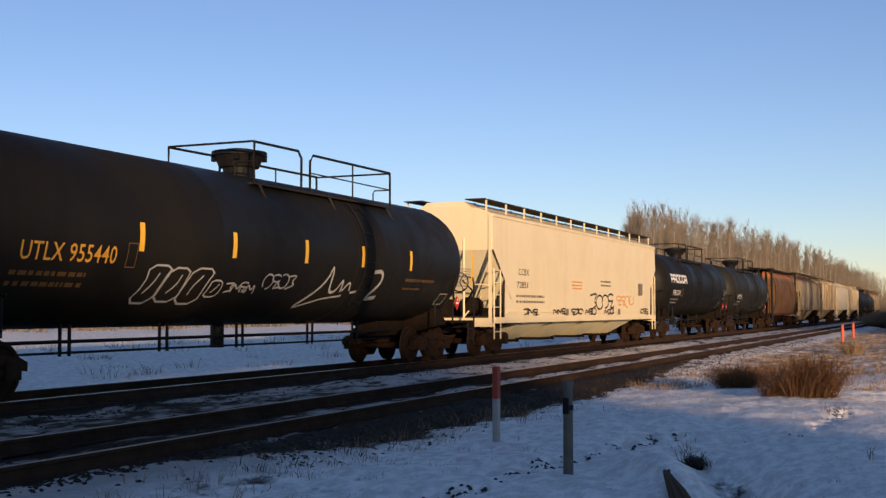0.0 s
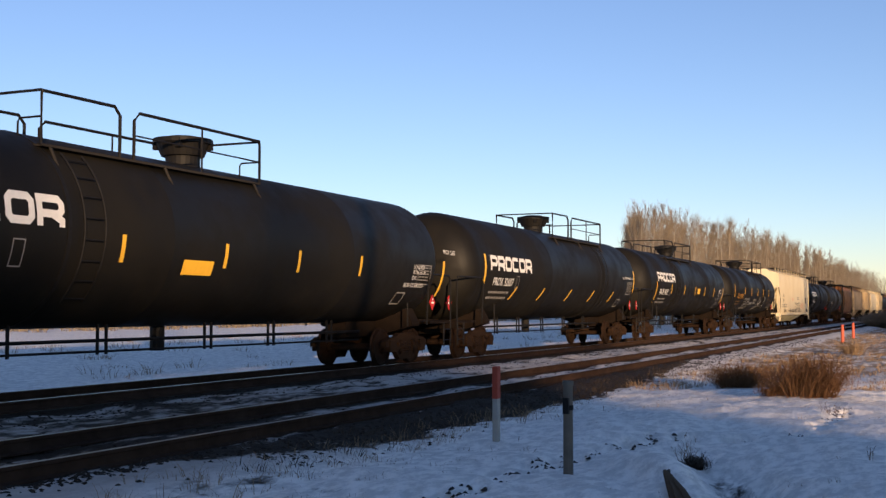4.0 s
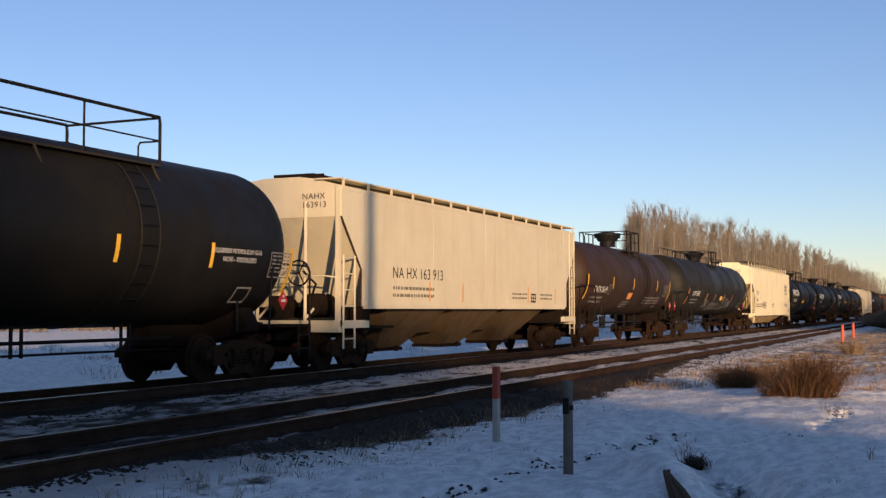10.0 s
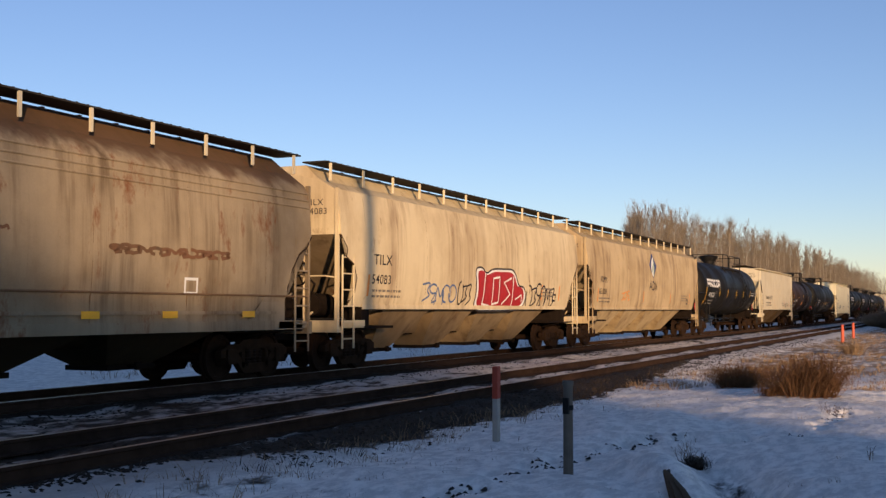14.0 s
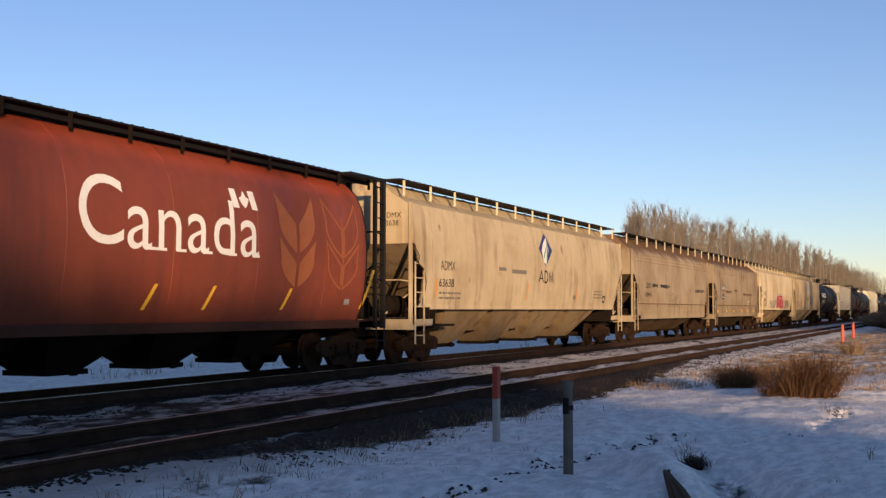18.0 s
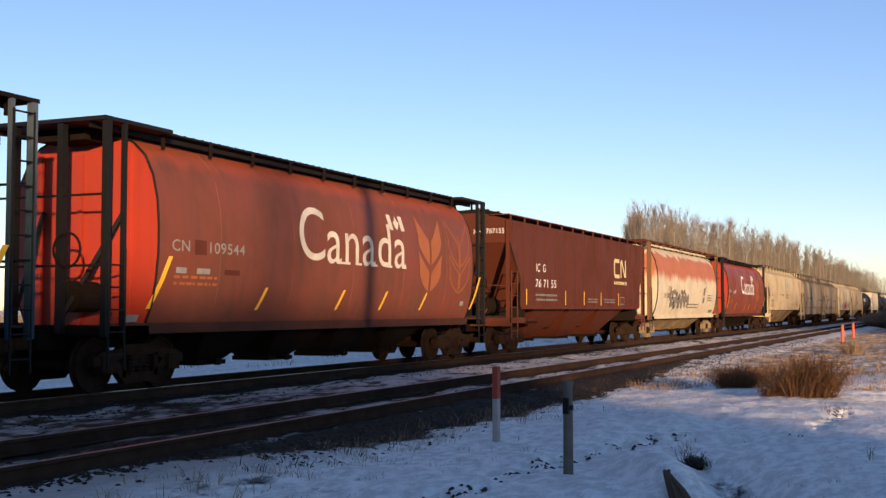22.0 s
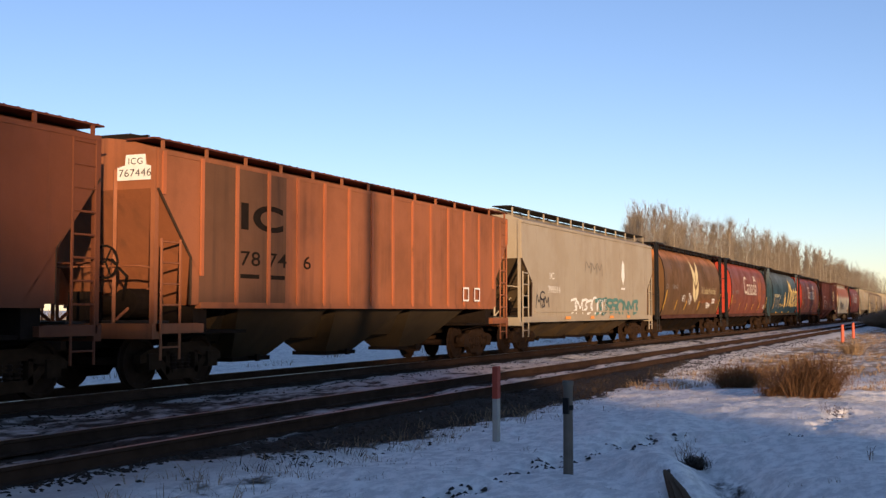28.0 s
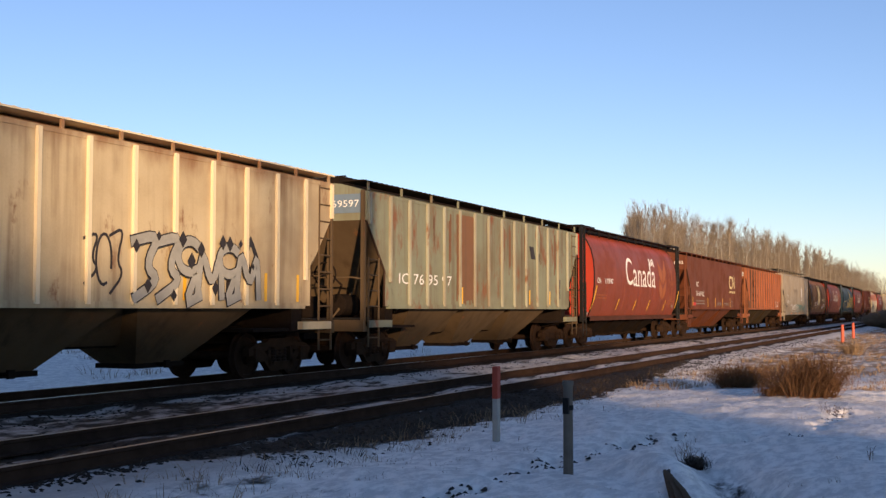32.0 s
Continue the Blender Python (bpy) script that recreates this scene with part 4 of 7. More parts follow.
def end_gear(car, half, eave, y, mat, z_sill=1.15, brake_end=-1, z_cut=3.0, inset=1.9, open_frame=False, stout=0.07):
    """Corner posts, end sills, platforms, braces, ladders and steps at both ends."""
    for s in (-1, 1):
        xe = s * half
        bm = bmesh.new()
        box(bm, xe - 0.10, xe + 0.10, -y, y, z_sill - 0.26, z_sill)
        box(bm, min(xe, xe - s * 1.2), max(xe, xe - s * 1.2), -y, -y + 0.1, z_sill - 0.14, z_sill)
        box(bm, min(xe, xe - s * 1.2), max(xe, xe - s * 1.2), y - 0.1, y, z_sill - 0.14, z_sill)
        bmesh.ops.recalc_face_normals(bm, faces=bm.faces)
        part("end_sill", bm, mat, car)
        bm = bmesh.new()
        box(bm, min(xe, xe - s * 0.55), max(xe, xe - s * 0.55), -y + 0.15, y - 0.15, z_sill + 0.01, z_sill + 0.05)
        bmesh.ops.recalc_face_normals(bm, faces=bm.faces)
        part("end_platform", bm, M["grating"], car)
        bm = bmesh.new()
        box(bm, min(xe - s * 0.05, xe - s * 2.9), max(xe - s * 0.05, xe - s * 2.9), -y + 0.12, y - 0.12, z_sill - 0.20, z_sill - 0.14)
        bmesh.ops.recalc_face_normals(bm, faces=bm.faces)
        part("shear_plate", bm, M["under"], car)
        bm = bmesh.new()
        xb = xe - s * 1.35
        prism_x(bm, [(-y + 0.08, z_sill - 0.20), (-y + 0.08, z_sill + 0.30), (y - 0.08, z_sill + 0.30), (y - 0.08, z_sill - 0.20), (0.5, 0.74), (-0.5, 0.74)], xb - 0.2, xb + 0.2)
        bmesh.ops.recalc_face_normals(bm, faces=bm.faces)
        part("bolster", bm, M["under"], car)
        for side in (-1, 1):
            bm = bmesh.new()
            yy = side * (y - 0.06)
            box(bm, xe - stout, xe + stout, yy - stout, yy + stout, z_sill - 0.15, eave)
            bmesh.ops.recalc_face_normals(bm, faces=bm.faces)
            part("corner_post", bm, mat, car)
            bm = bmesh.new()
            tube(bm, [(xe, side * 0.62, z_sill - 0.02), (xe, side * 0.62, z_cut + 0.35 if not open_frame else eave)], stout * 0.9, 4)
            tube(bm, [(xe - s * 0.05, side * 0.62, z_sill + 0.05), (xe - s * 0.62 * inset, side * 0.62, z_sill + 0.62 * (3.0 - z_sill) * 0.55)], stout * 0.7, 4)
            part("brace", bm, mat, car)
            bm = bmesh.new()
            top = eave - 0.1 if (s * side < 0 and stout > 0.045) else z_sill + (1.75 if s * side < 0 else 1.45)
            ladder(bm, xe - s * 0.62, xe - s * 0.10, side * (y + 0.02), z_sill - 0.62, top, 0.36, 0.018)
            part("ladder", bm, mat, car)
        bm = bmesh.new()
        tube(bm, [(xe + s * 0.06, -y + 0.1, z_sill + 0.95), (xe + s * 0.10, -y + 0.3, z_sill + 0.98), (xe + s * 0.10, y - 0.3, z_sill + 0.98), (xe + s * 0.06, y - 0.1, z_sill + 0.95)], 0.02, 5)
        part("hand_rail", bm, mat, car)
    # brake gear at one end
    xe = brake_end * half
    bm = bmesh.new()
    ring = [(xe + brake_end * 0.16, -0.55 + 0.28 * math.cos(a), z_sill + 1.05 + 0.28 * math.sin(a)) for a in np.linspace(0, 2 * math.pi, 19)]
    tube(bm, ring, 0.022, 5)
    for a in (0, 2.1, 4.2):
        tube(bm, [(xe + brake_end * 0.14, -0.55, z_sill + 1.05), (xe + brake_end * 0.16, -0.55 + 0.28 * math.cos(a), z_sill + 1.05 + 0.28 * math.sin(a))], 0.016, 5)
    part("brake_wheel", bm, M["under"], car)
    bm = bmesh.new()
    disc(bm, (xe - brake_end * 0.75, -0.55, z_sill + 0.35), "x", 0.26, 0.75, 16)
    part("air_reservoir", bm, M["under"], car)
    bm = bmesh.new()
    disc(bm, (xe - brake_end * 0.95, 0.45, z_sill + 0.30), "x", 0.20, 0.5, 16)
    part("brake_cylinder", bm, M["under"], car)
    bm = bmesh.new()
    box(bm, xe - 0.2, xe + 0.2, -0.2, 0.2, z_sill + 0.05, z_sill + 0.55)
    bmesh.ops.recalc_face_normals(bm, faces=bm.faces)
    part("control_valve", bm, M["under"], car)
    bm = bmesh.new()
    tube(bm, [(xe - brake_end * 0.4, -0.5, z_sill + 0.4), (xe, -0.9, z_sill + 0.8), (xe + brake_end * 0.05, -0.6, z_sill + 1.1)], 0.03, 5)
    part("brake_pipe", bm, M["under"], car)


def hopper_car(label, left, right, profile, mat, cut_z=3.0, cut_in=2.0, n_bays=4, board="grating", bracket=None, rb_y=1.30, rb_z=4.66, rb_n=15, lift=0.20, ribs=0, seams=0, side_sill=False, truck_mat=None, bay_mat=None, roof_edge=True, rib_mat=None, post_mat=None, rib_d=0.06, beads=(), seam_mat=None, slant=0.0):
    SHIFT[0] = 0.0
    half, x = (right - left) / 2, (right + left) / 2
    car = car_at("hopper_car", label, "hopper car", x)
    hw = hw_of(profile)
    z_low, eave = profile[0][1], [p for p in profile if p[0] > 1.3][-1][1]
    hopper_body(profile, half, cut_z, cut_in, mat, car, bay_mat if profile is not STRAIGHT or mat == M["green"] else None)
    hatches(car, half, profile[-1][1] - 0.02, M["under"], rb_z - 0.06 if rb_y < 1.4 else rb_z + 0.2, mat if rb_y < 1.4 else None)
    roof_walk(car, half + 0.1, rb_y, rb_z, M[board], bracket or mat, rb_n, lift, 0.6, slant)
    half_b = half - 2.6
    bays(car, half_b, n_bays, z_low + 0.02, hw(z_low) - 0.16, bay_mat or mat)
    end_gear(car, half, eave, 1.52, post_mat or mat, z_cut=cut_z, inset=cut_in, stout=0.048 if profile is STRAIGHT else 0.04)
    # the side sheets run on past the slope sheets; their free edge carries a flange
    fall = (cut_z - z_low) / cut_in
    if profile in (STRAIGHT, DEEP):
        free = {-1: [(0.0, cut_z), (0.95, cut_z - 0.95 * fall + 0.03), (0.95, z_low)]}
        free[1] = free[-1]
    else:
        dz = cut_z - 3.05
        free = {-1: [(0.0, 3.05 + dz), (0.30, 2.74 + dz), (0.26, 2.56), (0.60, 2.42), (0.80, 2.10), (0.74, 1.74), (0.56, 1.56), (0.56, z_low)],
                1: [(0.0, 3.05 + dz), (0.22, 2.80 + dz), (0.50, 2.52), (0.76, 2.20), (0.90, 1.85), (0.94, 1.60), (0.94, z_low)]}
    for s in (-1, 1):
        edge = free[s]
        for side in (-1, 1):
            bm = bmesh.new()
            ring = edge if profile not in (STRAIGHT, DEEP) else edge[1:]
            f = bm.faces.new([bm.verts.new((s * (half - a), 0, b)) for a, b in ring + [(cut_in + 0.05, z_low)]])
            bmesh.ops.triangulate(bm, faces=[f])
            lay(bm, hw, 0.0)
            for v in bm.verts:
                v.co.y *= -side
            r = bmesh.ops.extrude_face_region(bm, geom=bm.faces[:])
            for v in r["geom"]:
                if isinstance(v, bmesh.types.BMVert):
                    v.co.y -= side * 0.03
            bmesh.ops.recalc_face_normals(bm, faces=bm.faces)
            part("side_sheet", bm, mat, car)
            bm = bmesh.new()
            tube(bm, [(s * (half - a), side * (hw(b) - 0.015), b) for a, b in edge], 0.028, 5)
            part("flange", bm, M["rim_rust"], car)
    for side in (-1, 1):
        if side_sill:
            bm = bmesh.new()
            y = side * (hw(1.2) + 0.02)
            box(bm, -half + 0.3, half - 0.3, min(y, y - side * 0.1), max(y, y - side * 0.1), 0.99, 1.17)
            box(bm, -half + 1.2, half - 1.2, min(y + side * 0.015, y - side * 0.1), max(y + side * 0.015, y - side * 0.1), 1.30, 1.36)
            bmesh.ops.recalc_face_normals(bm, faces=bm.faces)
            part("side_sill", bm, mat, car)
        elif cut_in:
            bm = bmesh.new()
            y = side * (hw(z_low) + 0.03)
            box(bm, -half + 1.2, half - 1.2, min(y, y - side * 0.12), max(y, y - side * 0.12), z_low - 0.06, z_low + 0.05)
            box(bm, -half + 0.1, -half + 1.3, min(y, y - side * 0.12), max(y, y - side * 0.12), 0.98, 1.14)
            box(bm, half - 1.3, half - 0.1, min(y, y - side * 0.12), max(y, y - side * 0.12), 0.98, 1.14)
            bmesh.ops.recalc_face_normals(bm, faces=bm.faces)
            part("side_sill", bm, mat, car)
        if roof_edge:
            bm = bmesh.new()
            y = side * (hw(eave - 0.04) + (0.05 if profile is DEEP else 0.012))
            box(bm, -half + 0.02, half - 0.02, min(y, y - side * 0.05), max(y, y - side * 0.05), eave - 0.10, eave - 0.02)
            bmesh.ops.recalc_face_normals(bm, faces=bm.faces)
            part("eave_rail", bm, mat, car)
    for z in beads:
        for side in (-1, 1):
            bm = bmesh.new()
            tube(bm, [(-half + 0.04, side * (hw(z) + 0.004), z), (half - 0.04, side * (hw(z) + 0.004), z)], 0.022, 6)
            part("bead", bm, mat if z > 3 else M["seam_grime"], car)
    # outside posts or the seams of the side sheets
    for k in range(ribs):
        xx = -half + 0.12 + (2 * half - 0.24) * k / (ribs - 1)
        zb = z_low if abs(xx) < half - cut_in else z_low + (abs(xx) - half + cut_in) / cut_in * (cut_z - z_low) + 0.05
        for side in (-1, 1):
            bm = bmesh.new()
            y = side * 1.54
            box(bm, xx - 0.04, xx + 0.04, min(y, y + side * rib_d), max(y, y + side * rib_d), zb, eave - 0.05)
            bmesh.ops.recalc_face_normals(bm, faces=bm.faces)
            part("side_post", bm, rib_mat or mat, car)
    for k in range(seams):
        xx = -half + 2 * half * (k + 0.7) / (seams + 0.4)
        zb = z_low if abs(xx) < half - cut_in else z_low + (abs(xx) - half + cut_in) / max(cut_in, 0.1) * (cut_z - z_low) + 0.05
        bm = bmesh.new()
        pts = [(xx, -hw(z) + 0.0085, z) for z in np.linspace(zb, eave - 0.12, 9)]
        tube(bm, pts, 0.011, 4)
        part("weld_seam", bm, seam_mat or mat, car)
    tc = half - 1.35
    trucks(car, (-tc, tc), x, truck_mat)
    couplers(car, half + 0.85, -half - 0.85)
    return car, hw


def round_car(label, left, right, mat, end_mat, seams=5, roof="black_iron", truck_mat=None, post_mat=None, board=(1.22, 4.50, 12, 0.06, 0.0), bay_mat=None):
    """A cylindrical grain hopper: a tube with flat inset ends inside open end frames."""
    SHIFT[0] = 0.0
    half, x = (right - left) / 2, (right + left) / 2
    car = car_at("hopper_car", label, "hopper car", x)
    hw = hw_of(ROUND)
    hb = half - 1.15
    hopper_body(ROUND, hb, 2.0, 0, mat, car)
    for s in (-1, 1):
        # end bulkhead and its rim
        bm = bmesh.new()
        ring = [(y * 0.985, 2.75 + (z - 2.75) * 0.985) for y, z in ROUND]
        ring = ring + [(-y, z) for y, z in ring[::-1] if y > 0]
        prism_x(bm, ring, s * hb, s * (hb + 0.03))
        bmesh.ops.recalc_face_normals(bm, faces=bm.faces)
        part("bulkhead", bm, end_mat, car)
        bm = bmesh.new()
        tube(bm, [(s * (hb + 0.01), y, z) for y, z in ROUND[::-1]], 0.022, 5)
        tube(bm, [(s * (hb + 0.01), -y, z) for y, z in ROUND[::-1]], 0.022, 5)
        part("rim", bm, M["black_iron"], car)
        # slope sheet under the end and the sill that carries the frame
        bm = bmesh.new()
        prism_y(bm, [(s * (hb + 0.02), 1.12), (s * (half - 0.1), 1.12), (s * (half - 0.1), 0.98), (s * hb, 0.98)], -1.4, 1.4)
        bmesh.ops.recalc_face_normals(bm, faces=bm.faces)
        part("end_platform", bm, M["under"], car)
        for side in (-1, 1):
            for xx, w in ((half, 0.055), (half - 0.42, 0.036)):
                bm = bmesh.new()
                box(bm, s * xx - w, s * xx + w, side * 1.42 - w, side * 1.42 + w, 0.95, 4.44)
                bmesh.ops.recalc_face_normals(bm, faces=bm.faces)
                part("corner_post", bm, post_mat or (M["black_iron"] if mat != M["blue"] else mat), car)
            bm = bmesh.new()
            box(bm, s * half - 0.06, s * half + 0.06, side * 0.5 - 0.06, side * 0.5 + 0.06, 1.0, 4.44)
            tube(bm, [(s * half, side * 0.5, 1.2), (s * (hb + 0.05), side * 0.9, 3.1)], 0.05, 4)
            bmesh.ops.recalc_face_normals(bm, faces=bm.faces)
            part("brace", bm, post_mat or (M["black_iron"] if mat != M["blue"] else mat), car)
            bm = bmesh.new()
            ladder(bm, s * (half - 0.42), s * (half - 0.02), side * 1.47, 0.45, 4.3 if s * side < 0 else 2.4, 0.36, 0.016)
            part("ladder", bm, M["black_iron"], car)
        for z in (2.1, 3.25):
            bm = bmesh.new()
            tube(bm, [(s * half, -1.4, z), (s * half, 1.4, z)], 0.022, 5)
            part("grab_bar", bm, M["black_iron"], car)
        for y in (-0.95, 0.05, 0.95):
            bm = bmesh.new()
            box(bm, s * (hb + 0.07) - 0.04, s * (hb + 0.07) + 0.04, y - 0.045, y + 0.045, 1.1, 4.1)
            bmesh.ops.recalc_face_normals(bm, faces=bm.faces)
            part("end_post", bm, end_mat, car)
        bm = bmesh.new()
        box(bm, min(s * (half + 0.1), s * (hb - 0.5)), max(s * (half + 0.1), s * (hb - 0.5)), -1.46, 1.46, 4.44, 4.505)
        bmesh.ops.recalc_face_normals(bm, faces=bm.faces)
        part("end_roof", bm, M[roof], car)
    bm = bmesh.new()
    disc(bm, (-half + 0.5, -0.5, 1.6), "x", 0.26, 0.6, 16)
    part("air_reservoir", bm, M["under"], car)
    bm = bmesh.new()
    tube(bm, [(-half - 0.14, -0.75 + 0.28 * math.cos(a), 2.35 + 0.28 * math.sin(a)) for a in np.linspace(0, 2 * math.pi, 19)], 0.022, 5)
    part("brake_wheel", bm, M["under"], car)
    roof_walk(car, half - 0.05, board[0], board[1], M[roof], post_mat or M["under"], board[2], board[3], 0.6, board[4])
    for side in (-1, 1):
        bm = bmesh.new()
        box(bm, -half + 0.05, half - 0.05, min(side * 1.00, side * 1.05), max(side * 1.00, side * 1.05), 4.36, 4.44)
        bmesh.ops.recalc_face_normals(bm, faces=bm.faces)
        part("roof_fascia", bm, mat if post_mat else M[roof], car)
    hatches(car, half, 4.40, M["under"], 4.52, mat if post_mat else None)
    bays(car, half - 3.0, 4, 1.13, 1.22, bay_mat or M["under"], 0.40, 0.14)
    for side in (-1, 1):
        bm = bmesh.new()
        y = side * 1.40
        box(bm, -half + 0.1, half - 0.1, min(y, y - side * 0.14), max(y, y - side * 0.14), 0.98, 1.16)
        bmesh.ops.recalc_face_normals(bm, faces=bm.faces)
        part("side_sill", bm, mat if post_mat else M["bay_dark"] if mat == M["blue"] else M["sill_maroon"], car)
    for k in range(seams):
        xx = -hb + 2 * hb * (k + 0.7) / (seams + 0.4)
        bm = bmesh.new()
        tube(bm, [(xx, -y + 0.006, z) for y, z in ROUND[1:-3]], 0.010, 4)
        part("weld_seam", bm, M["rim_rust"] if mat in (M["blue"], M["brown"]) else mat, car)
    tc = half - 1.35
    trucks(car, (-tc, tc), x, truck_mat)
    couplers(car, half + 0.85, -half - 0.85)
    return car, hw


# ---- ground: one sheet to the horizon, with the track bed and the bank behind the eye ----
def steps(*spans):
    """Grid lines: (from, to, first step, last step) spans, one after another."""
    out = []
    for a, b, s0, s1 in spans:
        x = a
        while x < b - 1e-6:
            out.append(x)
            x += s0 + (s1 - s0) * (x - a) / (b - a)
    out.append(spans[-1][1])
    return np.array(out)


def soft_step(v, a, b):
    t = np.clip((v - a) / (b - a), 0, 1)
    return t * t * (3 - 2 * t)


def waves(x, y, seed, scale):
    rng = np.random.RandomState(seed)
    h = np.zeros_like(x)
    for k in range(9):
        a = rng.uniform(0, 6.28)
        f = scale * rng.uniform(0.5, 2.2)
        h += np.sin((x * math.cos(a) + y * math.sin(a)) * f + rng.uniform(0, 6.28)) / (0.6 + f / scale)
    return h / 5


def lumps(x, y, seed, cell):
    """Smooth uneven lumps about one cell across, between -0.5 and 0.5."""
    table = np.random.RandomState(seed).rand(256, 256) - 0.5
    u, v = (x * 0.94 + y * 0.34) / cell, (y * 0.94 - x * 0.34) / cell
    i, j = np.floor(u).astype(int), np.floor(v).astype(int)
    fu, fv = u - i, v - j
    fu, fv = fu * fu * (3 - 2 * fu), fv * fv * (3 - 2 * fv)
    a, b = table[i % 256, j % 256], table[(i + 1) % 256, j % 256]
    c, d = table[i % 256, (j + 1) % 256], table[(i + 1) % 256, (j + 1) % 256]
    return (a * (1 - fu) + b * fu) * (1 - fv) + (c * (1 - fu) + d * fu) * fv


BANK_WAY = (math.cos(radians(SUN_WAY)), math.sin(radians(SUN_WAY)))


TRAIL = [(9.2, 4.14), (10.04, 4.17), (11.24, 4.29), (11.87, 4.17), (13.17, 3.96), (14.79, 3.69), (15.39, 3.45), (15.55, 2.81), (15.77, 1.97), (16.85, 1.65), (18.4, 1.62), (20.28, 1.76)]


def ground_height(x, y):
    h = np.full_like(x, -0.30)
    bed = soft_step(y, 5.9, 7.0) * (1 - soft_step(y, 15.6, 17.2))
    h += 0.105 * bed
    h += 0.05 * waves(x, y, 3, 1.6) * (1 - bed) + (0.030 + 0.060 * (1 - bed)) * lumps(x, y, 5, 0.55) + (0.022 + 0.010 * (1 - bed)) * lumps(x, y, 6, 0.21)
    h -= 0.28 * soft_step(y, 17.0, 20.0) * (1 - soft_step(y, 24.0, 30.0))
    # a hollow with a snow lip near the eye, a low rise under the dry bush
    u, v = (x - 12.1) * 0.94 + (y - 2.05) * 0.34, (y - 2.05) * 0.94 - (x - 12.1) * 0.34
    h += -0.34 * np.exp(-((u / 1.7) ** 2 + (v / 0.38) ** 2)) + 0.20 * np.exp(-((u / 1.3) ** 2 + ((v - 0.78) / 0.34) ** 2)) * soft_step(v, 0.30, 0.55)
    h += 0.05 * np.exp(-(((x - 16.5) / 2.6) ** 2 + ((y - 4.2) / 0.9) ** 2)) + 0.09 * soft_step(-v, 0.5, 1.6) * (1 - soft_step(x, 16, 22)) * soft_step(x, 8, 11)
    h -= 0.10 * np.exp(-((y - 6.75) / 0.40) ** 2) * soft_step(x, 10, 16) * (1 - soft_step(x, 26, 34))
    h += 0.16 * np.exp(-(((x - 22.5) / 2.6) ** 2 + ((y - 2.8) / 1.6) ** 2))
    h += 0.35 * soft_step(x, 26, 60) * (1 - soft_step(y, -2.0, 4.0))
    h += (0.055 + 0.13 * lumps(x * 0.55, y, 11, 0.62)) * np.exp(-((y - Y_NEAR) / 0.60) ** 4)
    h += (0.035 + 0.07 * lumps(x * 0.7, y, 12, 0.30)) * np.exp(-((y - Y_NEAR + 1.05) / 0.34) ** 2)
    h += (0.03 + 0.10 * lumps(x * 0.6, y, 13, 0.50)) * np.exp(-((y - 11.2) / 1.3) ** 4)
    # a line of footprints
    k = 0
    for (ax, ay), (bx, by) in zip(TRAIL, TRAIL[1:]):
        n = max(1, round(math.hypot(bx - ax, by - ay) / 0.36))
        for i in range(n):
            k += 1
            px, py = ax + (bx - ax) * i / n, ay + (by - ay) * i / n + 0.09 * (-1) ** k
            h -= 0.10 * np.exp(-(((x - px) / 0.17) ** 2 + ((y - py) / 0.09) ** 2)) - 0.03 * np.exp(-(((x - px - 0.2) / 0.12) ** 2 + ((y - py) / 0.12) ** 2))
    # the bank that shades the foreground
    along = x * BANK_WAY[1] - y * BANK_WAY[0]
    away = -(x * BANK_WAY[0] + y * BANK_WAY[1])
    edge = along - 4.0
    h += 8.7 * soft_step(away, 24, 38) * (1 - soft_step(away, 60, 90)) * (1 - soft_step(edge, 2.6, 9.2)) * (1 + 0.05 * waves(x, y, 8, 0.5) + 0.03 * waves(x, y, 9, 1.6))
    return h


gx = steps((-2600, -120, 400, 30), (-120, -8, 7, 0.8), (-8, 6, 0.7, 0.2), (6, 24, 0.06, 0.075), (24, 60, 0.12, 0.5), (60, 260, 0.6, 6), (260, 3000, 8, 400))
gy = steps((-2600, -90, 400, 20), (-90, -4, 6, 0.6), (-4, 0, 0.5, 0.1), (0, 8, 0.055, 0.055), (8, 18, 0.10, 0.25), (18, 60, 0.3, 3), (60, 3000, 4, 400))
GX, GY = np.meshgrid(gx, gy, indexing="ij")
GZ = ground_height(GX, GY)
me = bpy.data.meshes.new("ground")
nx, ny = GX.shape
idx = np.arange(nx * ny).reshape(nx, ny)
quads = np.stack([idx[:-1, :-1], idx[1:, :-1], idx[1:, 1:], idx[:-1, 1:]], -1).reshape(-1, 4)
me.from_pydata(np.stack([GX, GY, GZ], -1).reshape(-1, 3).tolist(), [], quads.tolist())
me.polygons.foreach_set("use_smooth", [True] * len(me.polygons))
me.materials.append(M["ground"])
ground = tagged(new("ground", me), "old snow over frozen ground with bare ballast along the tracks", "ground", kind="structure")


def ground_z(x, y):
    """The sheet's height at a place, between its grid points."""
    i = min(max(int(np.searchsorted(gx, x)) - 1, 0), nx - 2)
    j = min(max(int(np.searchsorted(gy, y)) - 1, 0), ny - 2)
    fx, fy = (x - gx[i]) / (gx[i + 1] - gx[i]), (y - gy[j]) / (gy[j + 1] - gy[j])
    return float((GZ[i, j] * (1 - fx) + GZ[i + 1, j] * fx) * (1 - fy) + (GZ[i, j + 1] * (1 - fx) + GZ[i + 1, j + 1] * fx) * fy)


